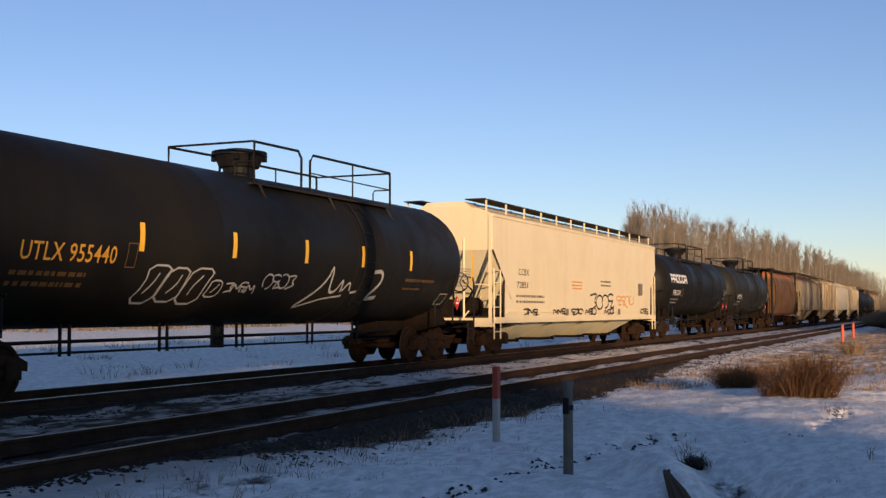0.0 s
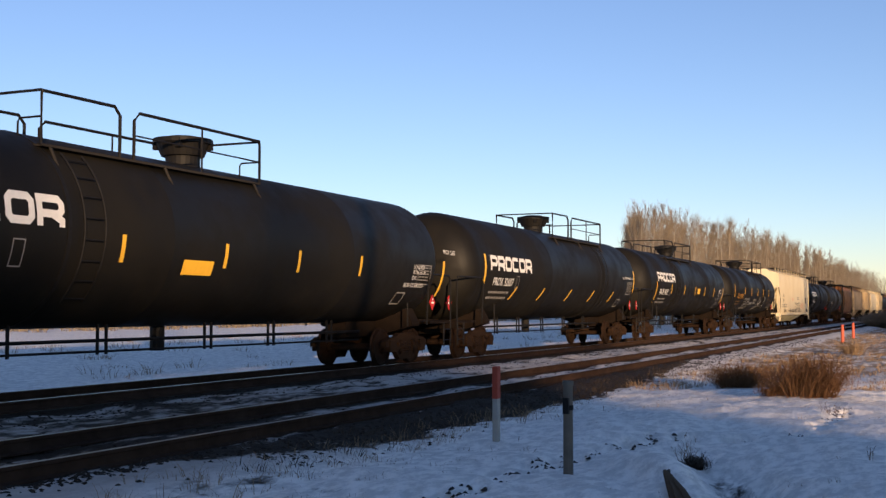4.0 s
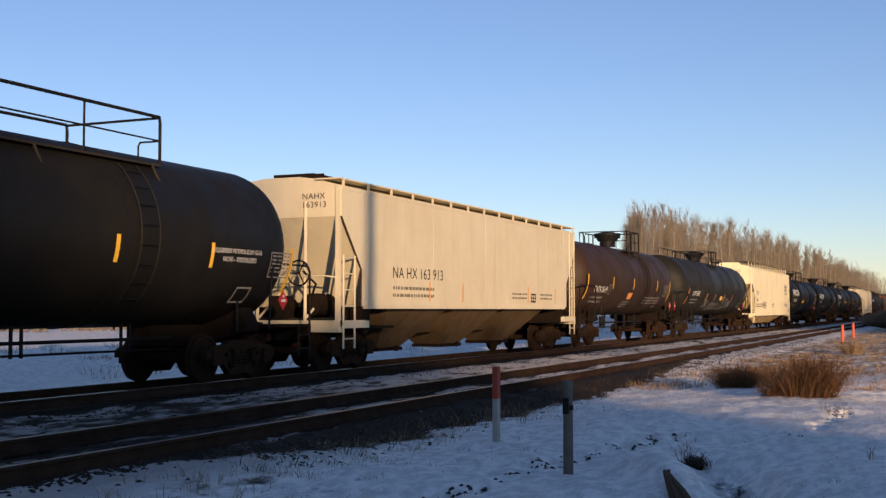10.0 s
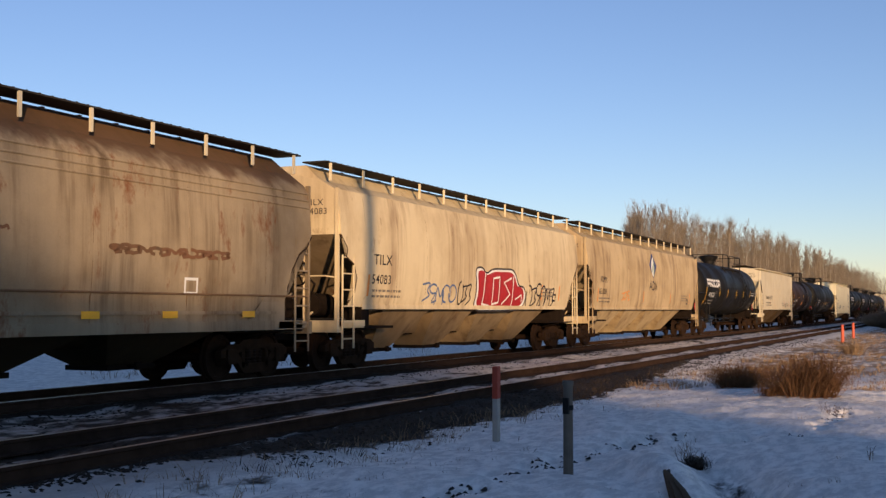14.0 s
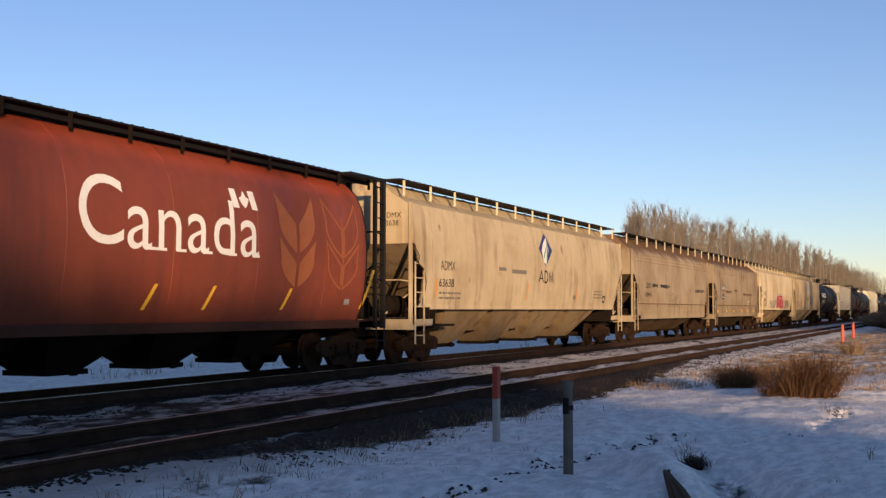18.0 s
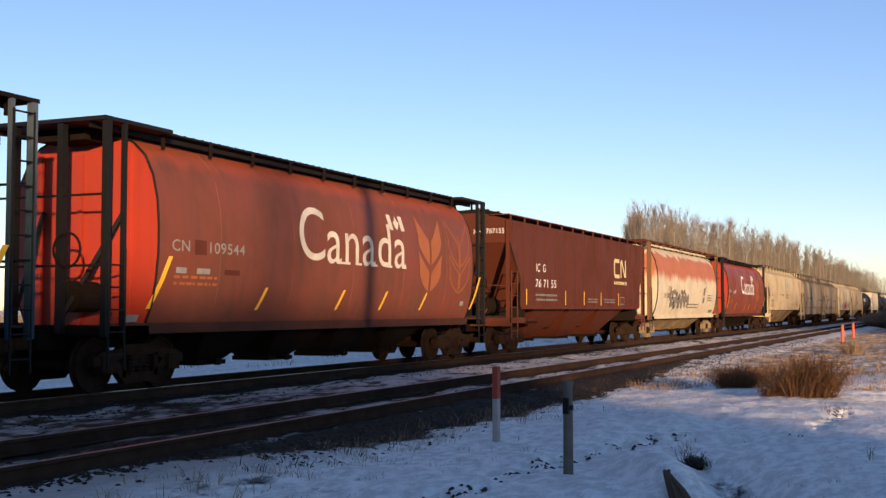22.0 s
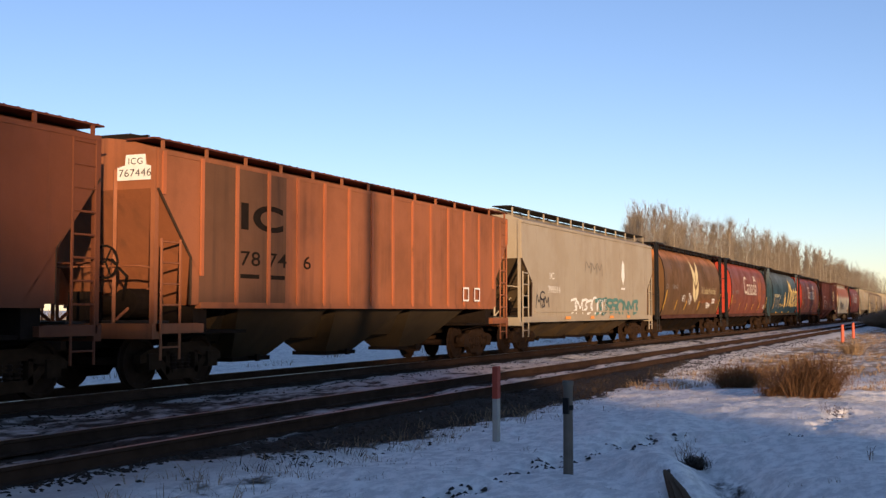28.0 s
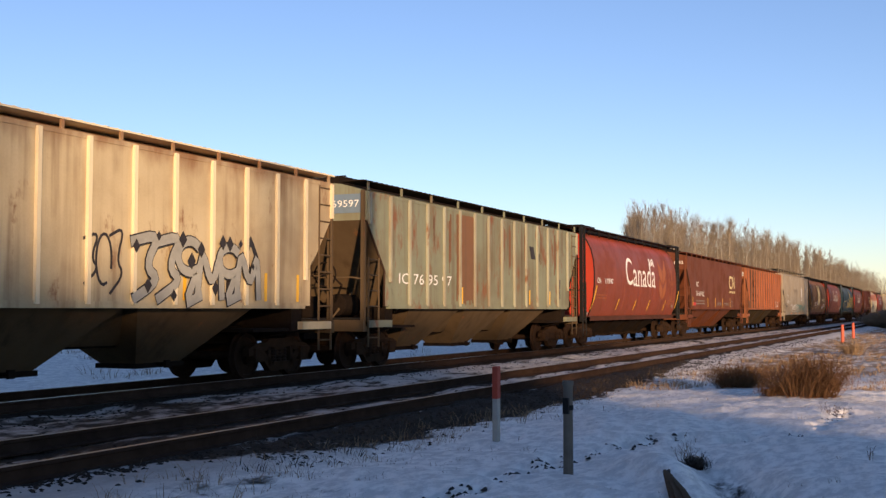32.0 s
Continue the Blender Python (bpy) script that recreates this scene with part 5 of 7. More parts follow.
# ---- the two tracks ----
RAIL_RING = [(-0.07, -0.17), (0.07, -0.17), (0.07, -0.155), (0.012, -0.135), (0.010, -0.045), (0.037, -0.035), (0.037, -0.004), (0.028, 0.0), (-0.028, 0.0), (-0.037, -0.004), (-0.037, -0.035), (-0.010, -0.045), (-0.012, -0.135), (-0.07, -0.155)]


def make_tie(bm):
    box(bm, -0.115, 0.115, -1.3, 1.3, -0.38, -0.19)
    bmesh.ops.bevel(bm, geom=bm.edges[:], offset=0.012, segments=1, affect="EDGES")


def track(yc, label):
    tr = thing("railway_track", label, "railway track", kind="structure", at=pose(0, yc, 0))
    for s in (-1, 1):
        bm = bmesh.new()
        prism_x(bm, [(s * 0.78 + y, z) for y, z in RAIL_RING], -140, 900)
        bmesh.ops.recalc_face_normals(bm, faces=bm.faces)
        rail = part("rail", bm, M["rail"], tr)
        bm = bmesh.new()
        box(bm, -140, 900, s * 0.78 - 0.027, s * 0.78 + 0.027, 0.0, 0.003)
        bmesh.ops.recalc_face_normals(bm, faces=bm.faces)
        part("rail_head", bm, M["rail_top"], rail, "worn bright running surface")
    return tr


track_near = track(Y_NEAR, "empty rusty track on dark ties half under snow")
track_far = track(Y_FAR, "main track under the freight train, snow between its ties")



# ---- the train, from its far end to its tail ----
def panel_marks(car, hw, x, z, ink="dim_white", seed=1):
    decal("data_panel", frame_of(x, x + 0.75, z, z + 0.5, 0.025) + small_print(x + 0.06, x + 0.69, z + 0.06, z + 0.44, 5, seed), M[ink], car, hw)


def tank_marks(car, x_name, z_name, text, text_mat, half, seed, end_text=True):
    hw = tank_hw
    lettering(text, x_name[0], x_name[1], z_name[0], z_name[1], M[text_mat], car, hw, bold=0.01)
    pm = "amber_dim" if text_mat == "amber" else "dim_white"
    decal("small_print", small_print(x_name[0] - 0.1, x_name[0] + 1.5, z_name[0] - 0.48, z_name[0] - 0.16, 2, seed), M[pm], car, hw)
    panel_marks(car, hw, half - 1.75, 2.02, "dim_white", seed)
    decal("outlined_panel", frame_of(half - 2.6, half - 2.1, 1.52, 1.82, 0.03), M["dim_white"], car, hw)
    decal("outlined_panel", frame_of(x_name[1] + 0.25, x_name[1] + 0.5, z_name[0] - 0.05, z_name[1] + 0.08, 0.02), M[pm], car, hw)


# cars that have passed before the clip starts
t = tank_car("black tank car with a row of white block shapes", 52.4, 70.9, M["black"], (-3.0, 3.0), 1.0, 0.0)
block_emblem(t, -7.0, -3.4, 2.70, 3.12)
tank_marks(t, (-6.4, -4.7), (2.10, 2.35), "PROX", "white", 8.6, 31)
t = tank_car("dark grey tank car with a dull sheen", 70.9, 88.0, M["black_2"], (-3.0, 3.0), 0.2, 1.5)
tank_marks(t, (-6.0, -4.4), (2.10, 2.35), "UTLX", "white", 7.9, 32)
round_car("faded brown cylindrical grain hopper", 88.9, 103.2, M["brown"], M["brown"], 6)
hopper_car("sooty grey covered hopper", 104.9, 122.0, CURVED, M["grime_grey"], seams=6)
hopper_car("dirty tan covered hopper with outside posts", 123.6, 139.0, STRAIGHT, M["tan"], ribs=9, n_bays=3)
hopper_car("pale cream covered hopper", 140.6, 156.6, CURVED, M["cream"], n_bays=3)
hopper_car("streaked tan covered hopper", 158.3, 174.0, STRAIGHT, M["tan_2"], n_bays=3, ribs=8)
tank_car("black tank car far up the train", 175.0, 193.0, M["black"], (-3.0, 3.0), 1.0)
tank_car("charcoal tank car far up the train", 193.0, 211.0, M["black_2"], (-3.0, 3.0), 1.0)
hopper_car("grimy grey covered hopper", 211.9, 228.0, CURVED, M["grime_grey"], n_bays=3)

# cream plastics hopper with tags along its sill
c, hw = hopper_car("tall cream covered hopper with black tags along its sill", 31.36, 51.46, DEEP, M["cream"], 3.15, 2.2, 4, rb_n=13, side_sill=True, bay_mat=M["cream_2"])
lettering("CCBX", -7.89, -6.96, 2.46, 2.66, M["ink"], c, hw)
lettering("72851", -8.05, -7.05, 2.06, 2.26, M["ink"], c, hw)
decal("small_print", small_print(-8.1, -5.4, 1.5, 1.85, 2, 41) + small_print(1.2, 2.6, 2.2, 2.5, 2, 42), M["grey_ink"], c, hw)
decal("red_notice", small_print(-2.46, -1.2, 2.05, 2.4, 3, 43), M["stripe_orange"], c, hw)
decal("tag", scrawl(-0.2, 2.9, 1.35, 2.05, 4, 0.07, 44), M["ink"], c, hw)
decal("tag", scrawl(3.4, 6.0, 1.5, 2.0, 4, 0.05, 45), M["stripe_orange"], c, hw)
for k, xx in enumerate((-7.5, -4.6, -2.6, -0.9, 1.6, 7.2)):
    decal("tag", scrawl(xx, xx + 1.3, 1.20, 1.44, 3, 0.05, 50 + k), M["ink"], c, hw, lift=0.045)
decal("notice", [rect(6.9, 7.5, 2.0, 2.5), rect(-3.2, -2.9, 1.2, 1.42), rect(3.6, 3.9, 1.2, 1.42)], M["grey_ink"], c, hw, lift=0.045)

# black tank car with amber lettering and white tags
t = tank_car("black tank car with amber lettering and white spray tags", 9.5, 30.4, M["black"], (0.1, 6.2), 1.13, 4.1, mid=19.4)
tank_marks(t, (-6.68, -4.59), (2.12, 2.40), "UTLX 955440", "amber", 11.2, 61)
stripes(t, (-4.07, -1.37, 1.25, 3.76, 6.29), 2.35, 2.83, tank_hw, w=0.13)
stripes(t, (-7.77, 10.3), 2.05, 3.0, tank_hw, w=0.12)
decal("small_print", small_print(6.2, 7.9, 1.98, 2.15, 1, 62) + small_print(6.2, 7.2, 1.82, 1.93, 1, 63), M["amber_dim"], t, tank_hw)
decal("tag", outline_tag(-3.85, -1.95, 1.45, 2.24, 3, 0.035, 64), M["spray_white"], t, tank_hw, "white outline tag")
decal("tag", outline_tag(-1.85, -1.40, 1.62, 1.98, 1, 0.03, 67) + scrawl(-1.3, -0.35, 1.70, 1.92, 4, 0.03, 65), M["spray_white"], t, tank_hw, "small white tag")
decal("tag", scrawl(-0.1, 1.05, 1.80, 2.10, 4, 0.035, 66), M["spray_white"], t, tank_hw, "small white tag")
decal("tag", ribbon(rounded([(1.6, 1.46), (2.35, 1.95), (2.55, 2.42), (2.58, 1.80), (2.9, 1.74), (3.1, 2.10), (3.15, 1.78)]), 0.06) + ribbon(rounded([(3.2, 1.80), (3.45, 2.05), (3.55, 1.76), (3.9, 1.80)]), 0.05) + ribbon([(1.62, 1.43), (2.5, 1.62), (3.3, 1.70)], 0.04), M["spray_white"], t, tank_hw, "white swooping tag")
decal("tag", ribbon(rounded([(4.4, 2.25), (4.9, 2.30), (4.95, 2.0), (4.4, 1.62), (5.0, 1.68)]), 0.09), M["spray_white"], t, tank_hw, "white hooked stroke")

t = tank_car("black tank car with large white block shapes", -11.5, 9.5, M["black"], (-3.0, 3.0), 1.85, -2.35, mid=-2.18)
block_emblem(t, -6.49, -2.91, 2.70, 3.12)
tank_marks(t, (-6.02, -4.30), (2.10, 2.36), "PROX 34029", "white", 10.9, 71)
stripes(t, (-3.69, -0.79, 1.83, 4.34, 6.91), 2.15, 2.60, tank_hw)
stripes(t, (-6.75, 9.6), 1.74, 2.66, tank_hw, w=0.12)
decal("notice", [rect(2.41, 3.1, 2.22, 2.50)], M["yellow"], t, tank_hw)
lettering("LIQUEFIED\nPETROLEUM\nGAS", 8.3, 9.05, 2.15, 2.52, M["white"], t, tank_hw)
lettering("NON ODORIZED", 7.9, 9.0, 1.95, 2.05, M["dim_white"], t, tank_hw)

t = tank_car("black tank car with slanting yellow stripes and white block shapes", -31.9, -11.5, M["black"], (0.6, 6.55), 1.55, 5.4, mid=-22.88)
block_emblem(t, -6.63, -3.02, 2.54, 2.98)
tank_marks(t, (-6.29, -4.63), (2.10, 2.34), "PROX 32607", "white", 10.5, 81)
stripes(t, (-4.5, -1.85, 1.1, 3.9, 6.6), 1.70, 2.10, tank_hw, w=0.11, lean=0.28)
stripes(t, (-7.1, 9.7), 2.10, 3.0, tank_hw, w=0.13)
lettering("LIQUEFIED PETROLEUM GAS", 8.0, 9.6, 2.62, 2.72, M["white"], t, tank_hw)
lettering("PROX 32607", -9.75, -8.95, 2.86, 2.98, M["white"], t, lambda z: tank_hw(z) * 0.93)

t = tank_car("black tank car with white block shapes and a yellow notice", -52.5, -31.9, M["black"], (-4.2, 1.9), 0.78, -3.6, mid=-42.85)
block_emblem(t, -7.91, -4.18, 2.62, 3.10)
tank_marks(t, (-7.2, -5.5), (2.05, 2.33), "PROX 35224", "white", 10.2, 91)
stripes(t, (-2.9, 0.0, 2.6, 5.3), 2.15, 2.6, tank_hw)
stripes(t, (-8.3, 9.9), 1.74, 2.66, tank_hw, w=0.12)
decal("notice", [rect(-1.2, -0.3, 2.0, 2.26)], M["yellow"], t, tank_hw)
lettering("LIQUEFIED\nPETROLEUM\nGAS", 8.14, 8.87, 2.14, 2.50, M["white"], t, tank_hw)
lettering("NON ODORIZED", 7.8, 8.9, 1.95, 2.05, M["white"], t, tank_hw)

c, hw = hopper_car("tall cream covered hopper with a black scribbled tag", -72.44, -53.38, DEEP, M["cream_2"], 3.15, 2.2, 4, rb_n=16, side_sill=True, bay_mat=M["tan"])
lettering("CGLX", -7.78, -6.84, 2.44, 2.68, M["ink"], c, hw, bold=0.01)
lettering("2226", -7.84, -7.03, 1.99, 2.21, M["ink"], c, hw, bold=0.01)
end_lettering("CGLX\n2226", -0.35, -0.83, 3.79, 4.10, -9.545, M["ink"], c)
end_lettering("LD LMT\nLT WT", -0.35, -0.75, 3.30, 3.5, -9.545, M["grey_ink"], c)
decal("tag", scrawl(-5.25, -3.45, 1.45, 2.0, 4, 0.06, 101), M["ink"], c, hw, "black scribbled tag")
decal("emblem", [rect(6.5, 7.7, 3.28 - k * 0.12, 3.34 - k * 0.12) for k in range(5)] + [rect(6.55, 7.65, 2.62, 2.70)], M["ink"], c, hw, "black barred emblem")
decal("outlined_panel", frame_of(-6.18, -5.93, 2.2, 2.5, 0.02) + frame_of(-0.6, 0.5, 1.62, 1.86, 0.025) + small_print(-0.5, 0.4, 1.67, 1.80, 1, 7), M["ink"], c, hw)
decal("small_print", small_print(-7.9, -5.2, 1.52, 1.82, 2, 102) + small_print(6.0, 7.4, 1.62, 1.9, 2, 103), M["grey_ink"], c, hw)
decal("notice", [rect(7.5, 7.8, 1.62, 1.86)], M["ink"], c, hw)
for xx in (-6.0, -2.6, 0.6, 3.6, 6.6):
    decal("bolt_plate", [[(xx - 0.05, 1.12), (xx, 1.06), (xx + 0.05, 1.12), (xx, 1.18)]], M["ink"], c, hw, lift=0.05)

t = tank_car("charcoal tank car with a long top walkway and white tags", -94.9, -73.4, M["black_2"], (-0.45, 1.65), 0.5, None, ((-10.2, -0.7), (2.0, 6.9)), mid=-84.5)
tank_marks(t, (-7.25, -5.40), (2.12, 2.38), "GATX 76187", "white", 10.4, 111)
stripes(t, (-3.5, -1.1, 1.7, 4.4), 1.92, 2.28, tank_hw, "stripe_orange", 0.1, 0.12)
stripes(t, (-8.55,), 1.69, 2.5, tank_hw, "stripe_orange", 0.12, 0.3)
decal("notice", [rect(0.55, 1.25, 1.94, 2.18)], M["gold"], t, tank_hw)
decal("tag", scrawl(-3.44, -2.5, 1.5, 1.9, 4, 0.03, 112) + outline_tag(-2.0, 0.6, 1.42, 1.80, 4, 0.03, 113) + outline_tag(1.4, 3.1, 1.42, 2.14, 3, 0.03, 114) + scrawl(3.2, 4.4, 1.55, 1.9, 4, 0.03, 115), M["spray_white"], t, tank_hw, "white outline tags")

t = tank_car("rust-brown tank car with a small top platform", -111.5, -94.9, M["brown_tank"], (0.4, 2.45), 1.1, 2.4, mid=-103.6, radius=1.47)
tank_marks(t, (-5.72, -3.99), (2.06, 2.30), "GATX 3619", "white", 7.4, 121)
stripes(t, (-3.25, -0.01, 4.2), 2.24, 2.70, tank_hw)
stripes(t, (-6.75, 6.7), 1.80, 2.72, tank_hw, w=0.12)
decal("notice", [rect(-0.55, 0.10, 1.84, 2.10)], M["stripe_orange"], t, tank_hw)
decal("small_print", small_print(-0.9, 0.1, 1.45, 1.75, 3, 122) + small_print(2.4, 5.2, 1.6, 1.95, 3, 123), M["dim_white"], t, tank_hw)

c, hw = hopper_car("pale grey covered hopper with straight sides", -129.36, -112.25, STRAIGHT, M["pale_grey"], 3.45, 1.6, 3, board="pale_grey", rb_n=15, rb_y=1.52, rb_z=4.30, lift=0.02, seams=9, bay_mat=M["bay_dust_shaded"])
lettering("NA HX 163 913", -6.0, -3.05, 2.15, 2.42, M["ink"], c, hw)
end_lettering("NAHX\n163913", -0.55, -1.15, 3.66, 3.98, -8.57, M["ink"], c)
stripes(c, (-3.9, -1.7, 3.6, 6.3), 1.6, 2.1, hw, "stripe_orange", 0.07)
decal("notice", frame_of(3.9, 4.35, 1.62, 1.9, 0.05) + [rect(4.1, 4.14, 1.62, 1.9), rect(3.9, 4.35, 1.74, 1.78)], M["ink"], c, hw)
decal("small_print", small_print(-6.0, -3.6, 1.6, 1.95, 2, 131) + small_print(2.2, 3.5, 1.65, 1.9, 2, 132) + small_print(4.8, 6.0, 1.65, 1.9, 2, 133), M["grey_ink"], c, hw)

t = tank_car("black tank car with bold white block shapes", -150.6, -130.3, M["black"], (-0.75, 5.34), 0.27, 4.4)
block_emblem(t, -8.19, -4.45, 2.66, 3.10)
tank_marks(t, (-7.62, -5.96), (2.11, 2.36), "PROX 35267", "white", 9.95, 141)
stripes(t, (-4.6, -2.0, 1.0, 3.6, 6.2), 2.15, 2.6, tank_hw)
stripes(t, (-8.5, 8.9), 1.72, 2.62, tank_hw, w=0.12)
lettering("LIQUEFIED PETROLEUM GAS", 6.25, 7.85, 2.42, 2.52, M["white"], t, tank_hw)
lettering("NON - ODORIZED", 6.6, 7.7, 2.28, 2.37, M["white"], t, tank_hw)


def leaf_emblem(c, hw, x, z):
    """A dark diamond with a pale folded leaf, three letter-high bars below."""
    decal("emblem", [[(x - 0.68, z), (x, z - 0.55), (x + 0.68, z), (x, z + 0.55)]], M["navy"], c, hw, "navy diamond emblem")
    decal("emblem_leaf", [[(x - 0.22, z - 0.42), (x - 0.42, z - 0.05), (x - 0.2, z + 0.22), (x + 0.12, z + 0.40), (x + 0.26, z), (x + 0.06, z - 0.5)]], M["white"], c, hw, "white leaf", 0.011)
    decal("emblem_leaf", [[(x + 0.02, z - 0.45), (x + 0.14, z + 0.3), (x + 0.2, z), (x + 0.1, z - 0.48)], [(x - 0.25, z - 0.25), (x, z + 0.1), (x + 0.03, z + 0.02), (x - 0.18, z - 0.3)]], M["leaf_green"], c, hw, "green leaf vein", 0.014)
    lo, hi = z - 1.08, z - 0.72
    decal("emblem_bar", ribbon([(x - 0.70, lo), (x - 0.47, hi), (x - 0.26, lo)], 0.06), M["ink"], c, hw, "thin dark bars")
    decal("emblem_bar", ribbon([(x - 0.60, lo + 0.12), (x - 0.34, lo + 0.12)], 0.05), M["ink"], c, hw, "thin dark bars")
    decal("emblem_bar", ribbon([(x - 0.12, lo), (x - 0.12, hi), (x + 0.06, hi), (x + 0.18, hi - 0.10), (x + 0.18, lo + 0.10), (x + 0.06, lo), (x - 0.12, lo)], 0.06), M["ink"], c, hw, "thin dark bars")
    decal("emblem_bar", ribbon([(x + 0.33, lo), (x + 0.36, hi), (x + 0.52, lo + 0.04), (x + 0.68, hi), (x + 0.71, lo)], 0.06), M["ink"], c, hw, "thin dark bars")


def grain_marks(c, hw, x, text, number, half, seed):
    lettering(text, x, x + 0.95, 2.44, 2.68, M["ink"], c, hw, bold=0.01)
    lettering(number, x - 0.05, x + 0.92, 1.99, 2.21, M["ink"], c, hw, bold=0.01)
    decal("small_print", small_print(x, x + 1.5, 1.60, 1.86, 2, seed) + small_print(half - 4.0, half - 2.8, 1.75, 2.1, 3, seed + 1), M["grey_ink"], c, hw)
    decal("notice", frame_of(half - 2.75, half - 2.4, 1.66, 1.92, 0.06), M["ink"], c, hw)
    stripes(c, (x - 0.25, x + 6.8, x + 12.0, half - 2.1), 1.7, 2.2, hw, "stripe_orange", 0.09)


c, hw = hopper_car("tan curved-side grain hopper with a diamond emblem", -171.31, -151.25, CURVED, M["tan"], 3.05, 2.5, 4, bracket=M["cream"], rb_n=14, rb_y=1.22, rb_z=4.68, seams=12, seam_mat=M["seam_grime"], bay_mat=M["tan"])
grain_marks(c, hw, -8.39, "ADMX", "63308", 10.0, 151)
end_lettering("ADMX\n63308", -0.65, -1.2, 3.50, 3.84, -10.04, M["ink"], c)
leaf_emblem(c, hw, 0.1, 3.36)
decal("tag", scrawl(-5.2, -4.0, 1.75, 2.15, 3, 0.05, 153), M["stripe_orange"], c, hw)

c, hw = hopper_car("stained cream grain hopper with a big red sprayed tag", -190.05, -172.56, CURVED, M["tan_2"], 3.05, 2.5, 4, bracket=M["cream"], rb_n=12, rb_y=1.22, rb_z=4.68, seams=10, seam_mat=M["seam_grime"], bay_mat=M["bay_tan"])
grain_marks(c, hw, -7.16, "TILX", "54083", 8.75, 161)
end_lettering("TILX\n54083", -0.65, -1.2, 3.50, 3.84, -8.76, M["ink"], c)
outline = [(-1.0, 2.55), (-0.45, 2.62), (-0.1, 2.40), (0.3, 2.58), (1.3, 2.60), (2.2, 2.62), (2.6, 2.10), (3.1, 2.12), (3.35, 1.85), (3.25, 1.40), (1.6, 1.36), (0.3, 1.36), (-0.9, 1.36), (-0.75, 2.0)]
outline = rounded(outline, True)
decal("tag_edge", [outline], M["white"], c, hw, "white tag outline", 0.009)
inner = [(1.15 + (a - 1.15) * 0.92, 1.98 + (b - 1.98) * 0.86) for a, b in outline]
decal("tag_fill", [inner], M["spray_red"], c, hw, "red sprayed letters", 0.013)
decal("tag_edge", ribbon([(-0.2, 2.45), (-0.25, 1.55), (0.3, 1.5)], 0.06) + ribbon([(0.5, 1.6), (0.45, 2.3), (0.95, 2.35), (1.0, 1.6), (0.5, 1.55)], 0.06) + ribbon([(1.95, 2.35), (1.35, 2.2), (1.9, 1.85), (1.3, 1.55)], 0.06) + ribbon([(2.1, 2.4), (2.15, 1.5)], 0.06) + ribbon([(2.4, 1.7), (2.9, 1.85), (3.0, 1.6)], 0.05), M["white"], c, hw, "white strokes", 0.017)
edge = outline + [outline[0]]
decal("tag_edge", ribbon(edge, 0.05), M["ink"], c, hw, "black tag outline", 0.012)
decal("tag", scrawl(-4.4, -2.3, 1.5, 2.15, 5, 0.05, 163), M["spray_blue"], c, hw)
decal("tag", scrawl(-2.1, -1.2, 1.5, 2.15, 3, 0.05, 164), M["ink"], c, hw)
decal("tag", scrawl(3.4, 6.1, 1.4, 2.25, 6, 0.06, 165), M["ink"], c, hw, "black outline tag")

c, hw = hopper_car("grimy grey covered hopper with rust and scratched marks", -207.2, -191.32, BULGED, M["grime_grey"], 2.90, 2.4, 3, bracket=M["pale_grey"], beads=(1.66, 3.50, 3.65, 3.80), seams=6, seam_mat=M["seam_grime"], roof_edge=False, rb_n=11, side_sill=True, rb_y=1.22, rb_z=4.66, bay_mat=M["bay_dark"])
decal("plate", [rect(-5.72, -4.75, 2.52, 2.81)], M["ink"], c, hw, "black stencil plate")
decal("plate", [rect(-5.74, -4.70, 2.03, 2.32)], M["ink"], c, hw, "black stencil plate")
lettering("CEFX", -5.66, -4.82, 2.57, 2.76, M["white"], c, hw, lift=0.014, bold=0.02)
lettering("11262", -5.67, -4.77, 2.08, 2.27, M["white"], c, hw, lift=0.014, bold=0.02)
decal("scrape", scrawl(-4.5, -2.6, 2.40, 2.52, 9, 0.07, 171) + scrawl(-1.6, -0.6, 2.52, 2.60, 4, 0.05, 173) + scrawl(1.6, 4.9, 2.30, 2.44, 13, 0.06, 172), M["rust_run"], c, hw, "brown scraped marks")
decal("notice", frame_of(3.6, 4.0, 1.65, 1.95, 0.05), M["white"], c, hw)
decal("notice", [rect(xx, xx + 0.42, 1.24, 1.36) for xx in (-7.2, -4.5, -2.0, 1.0, 3.0, 5.4)], M["yellow"], c, hw, lift=0.045)

c, hw = hopper_car("grimy tan covered hopper with dark scratched marks", -225.2, -208.9, BULGED, M["grime_tan"], 2.90, 2.4, 3, bracket=M["pale_grey"], beads=(1.66, 3.50, 3.65, 3.80), seams=6, seam_mat=M["seam_grime"], roof_edge=False, rb_n=10, side_sill=True, rb_y=1.22, rb_z=4.66, bay_mat=M["bay_dust_shaded"])
lettering("CEFX", -6.2, -5.3, 2.35, 2.58, M["ink"], c, hw)
lettering("10943", -6.2, -5.1, 1.95, 2.17, M["ink"], c, hw)
decal("scrape", scrawl(-5.0, -4.0, 2.4, 2.55, 5, 0.05, 181) + scrawl(-3.5, -1.6, 2.4, 2.55, 6, 0.05, 182) + scrawl(4.3, 6.6, 2.3, 2.45, 8, 0.05, 183), M["ink"], c, hw, "dark scraped marks")
decal("tag", scrawl(-2.0, 0.6, 1.5, 2.2, 4, 0.03, 184), M["grey_ink"], c, hw)

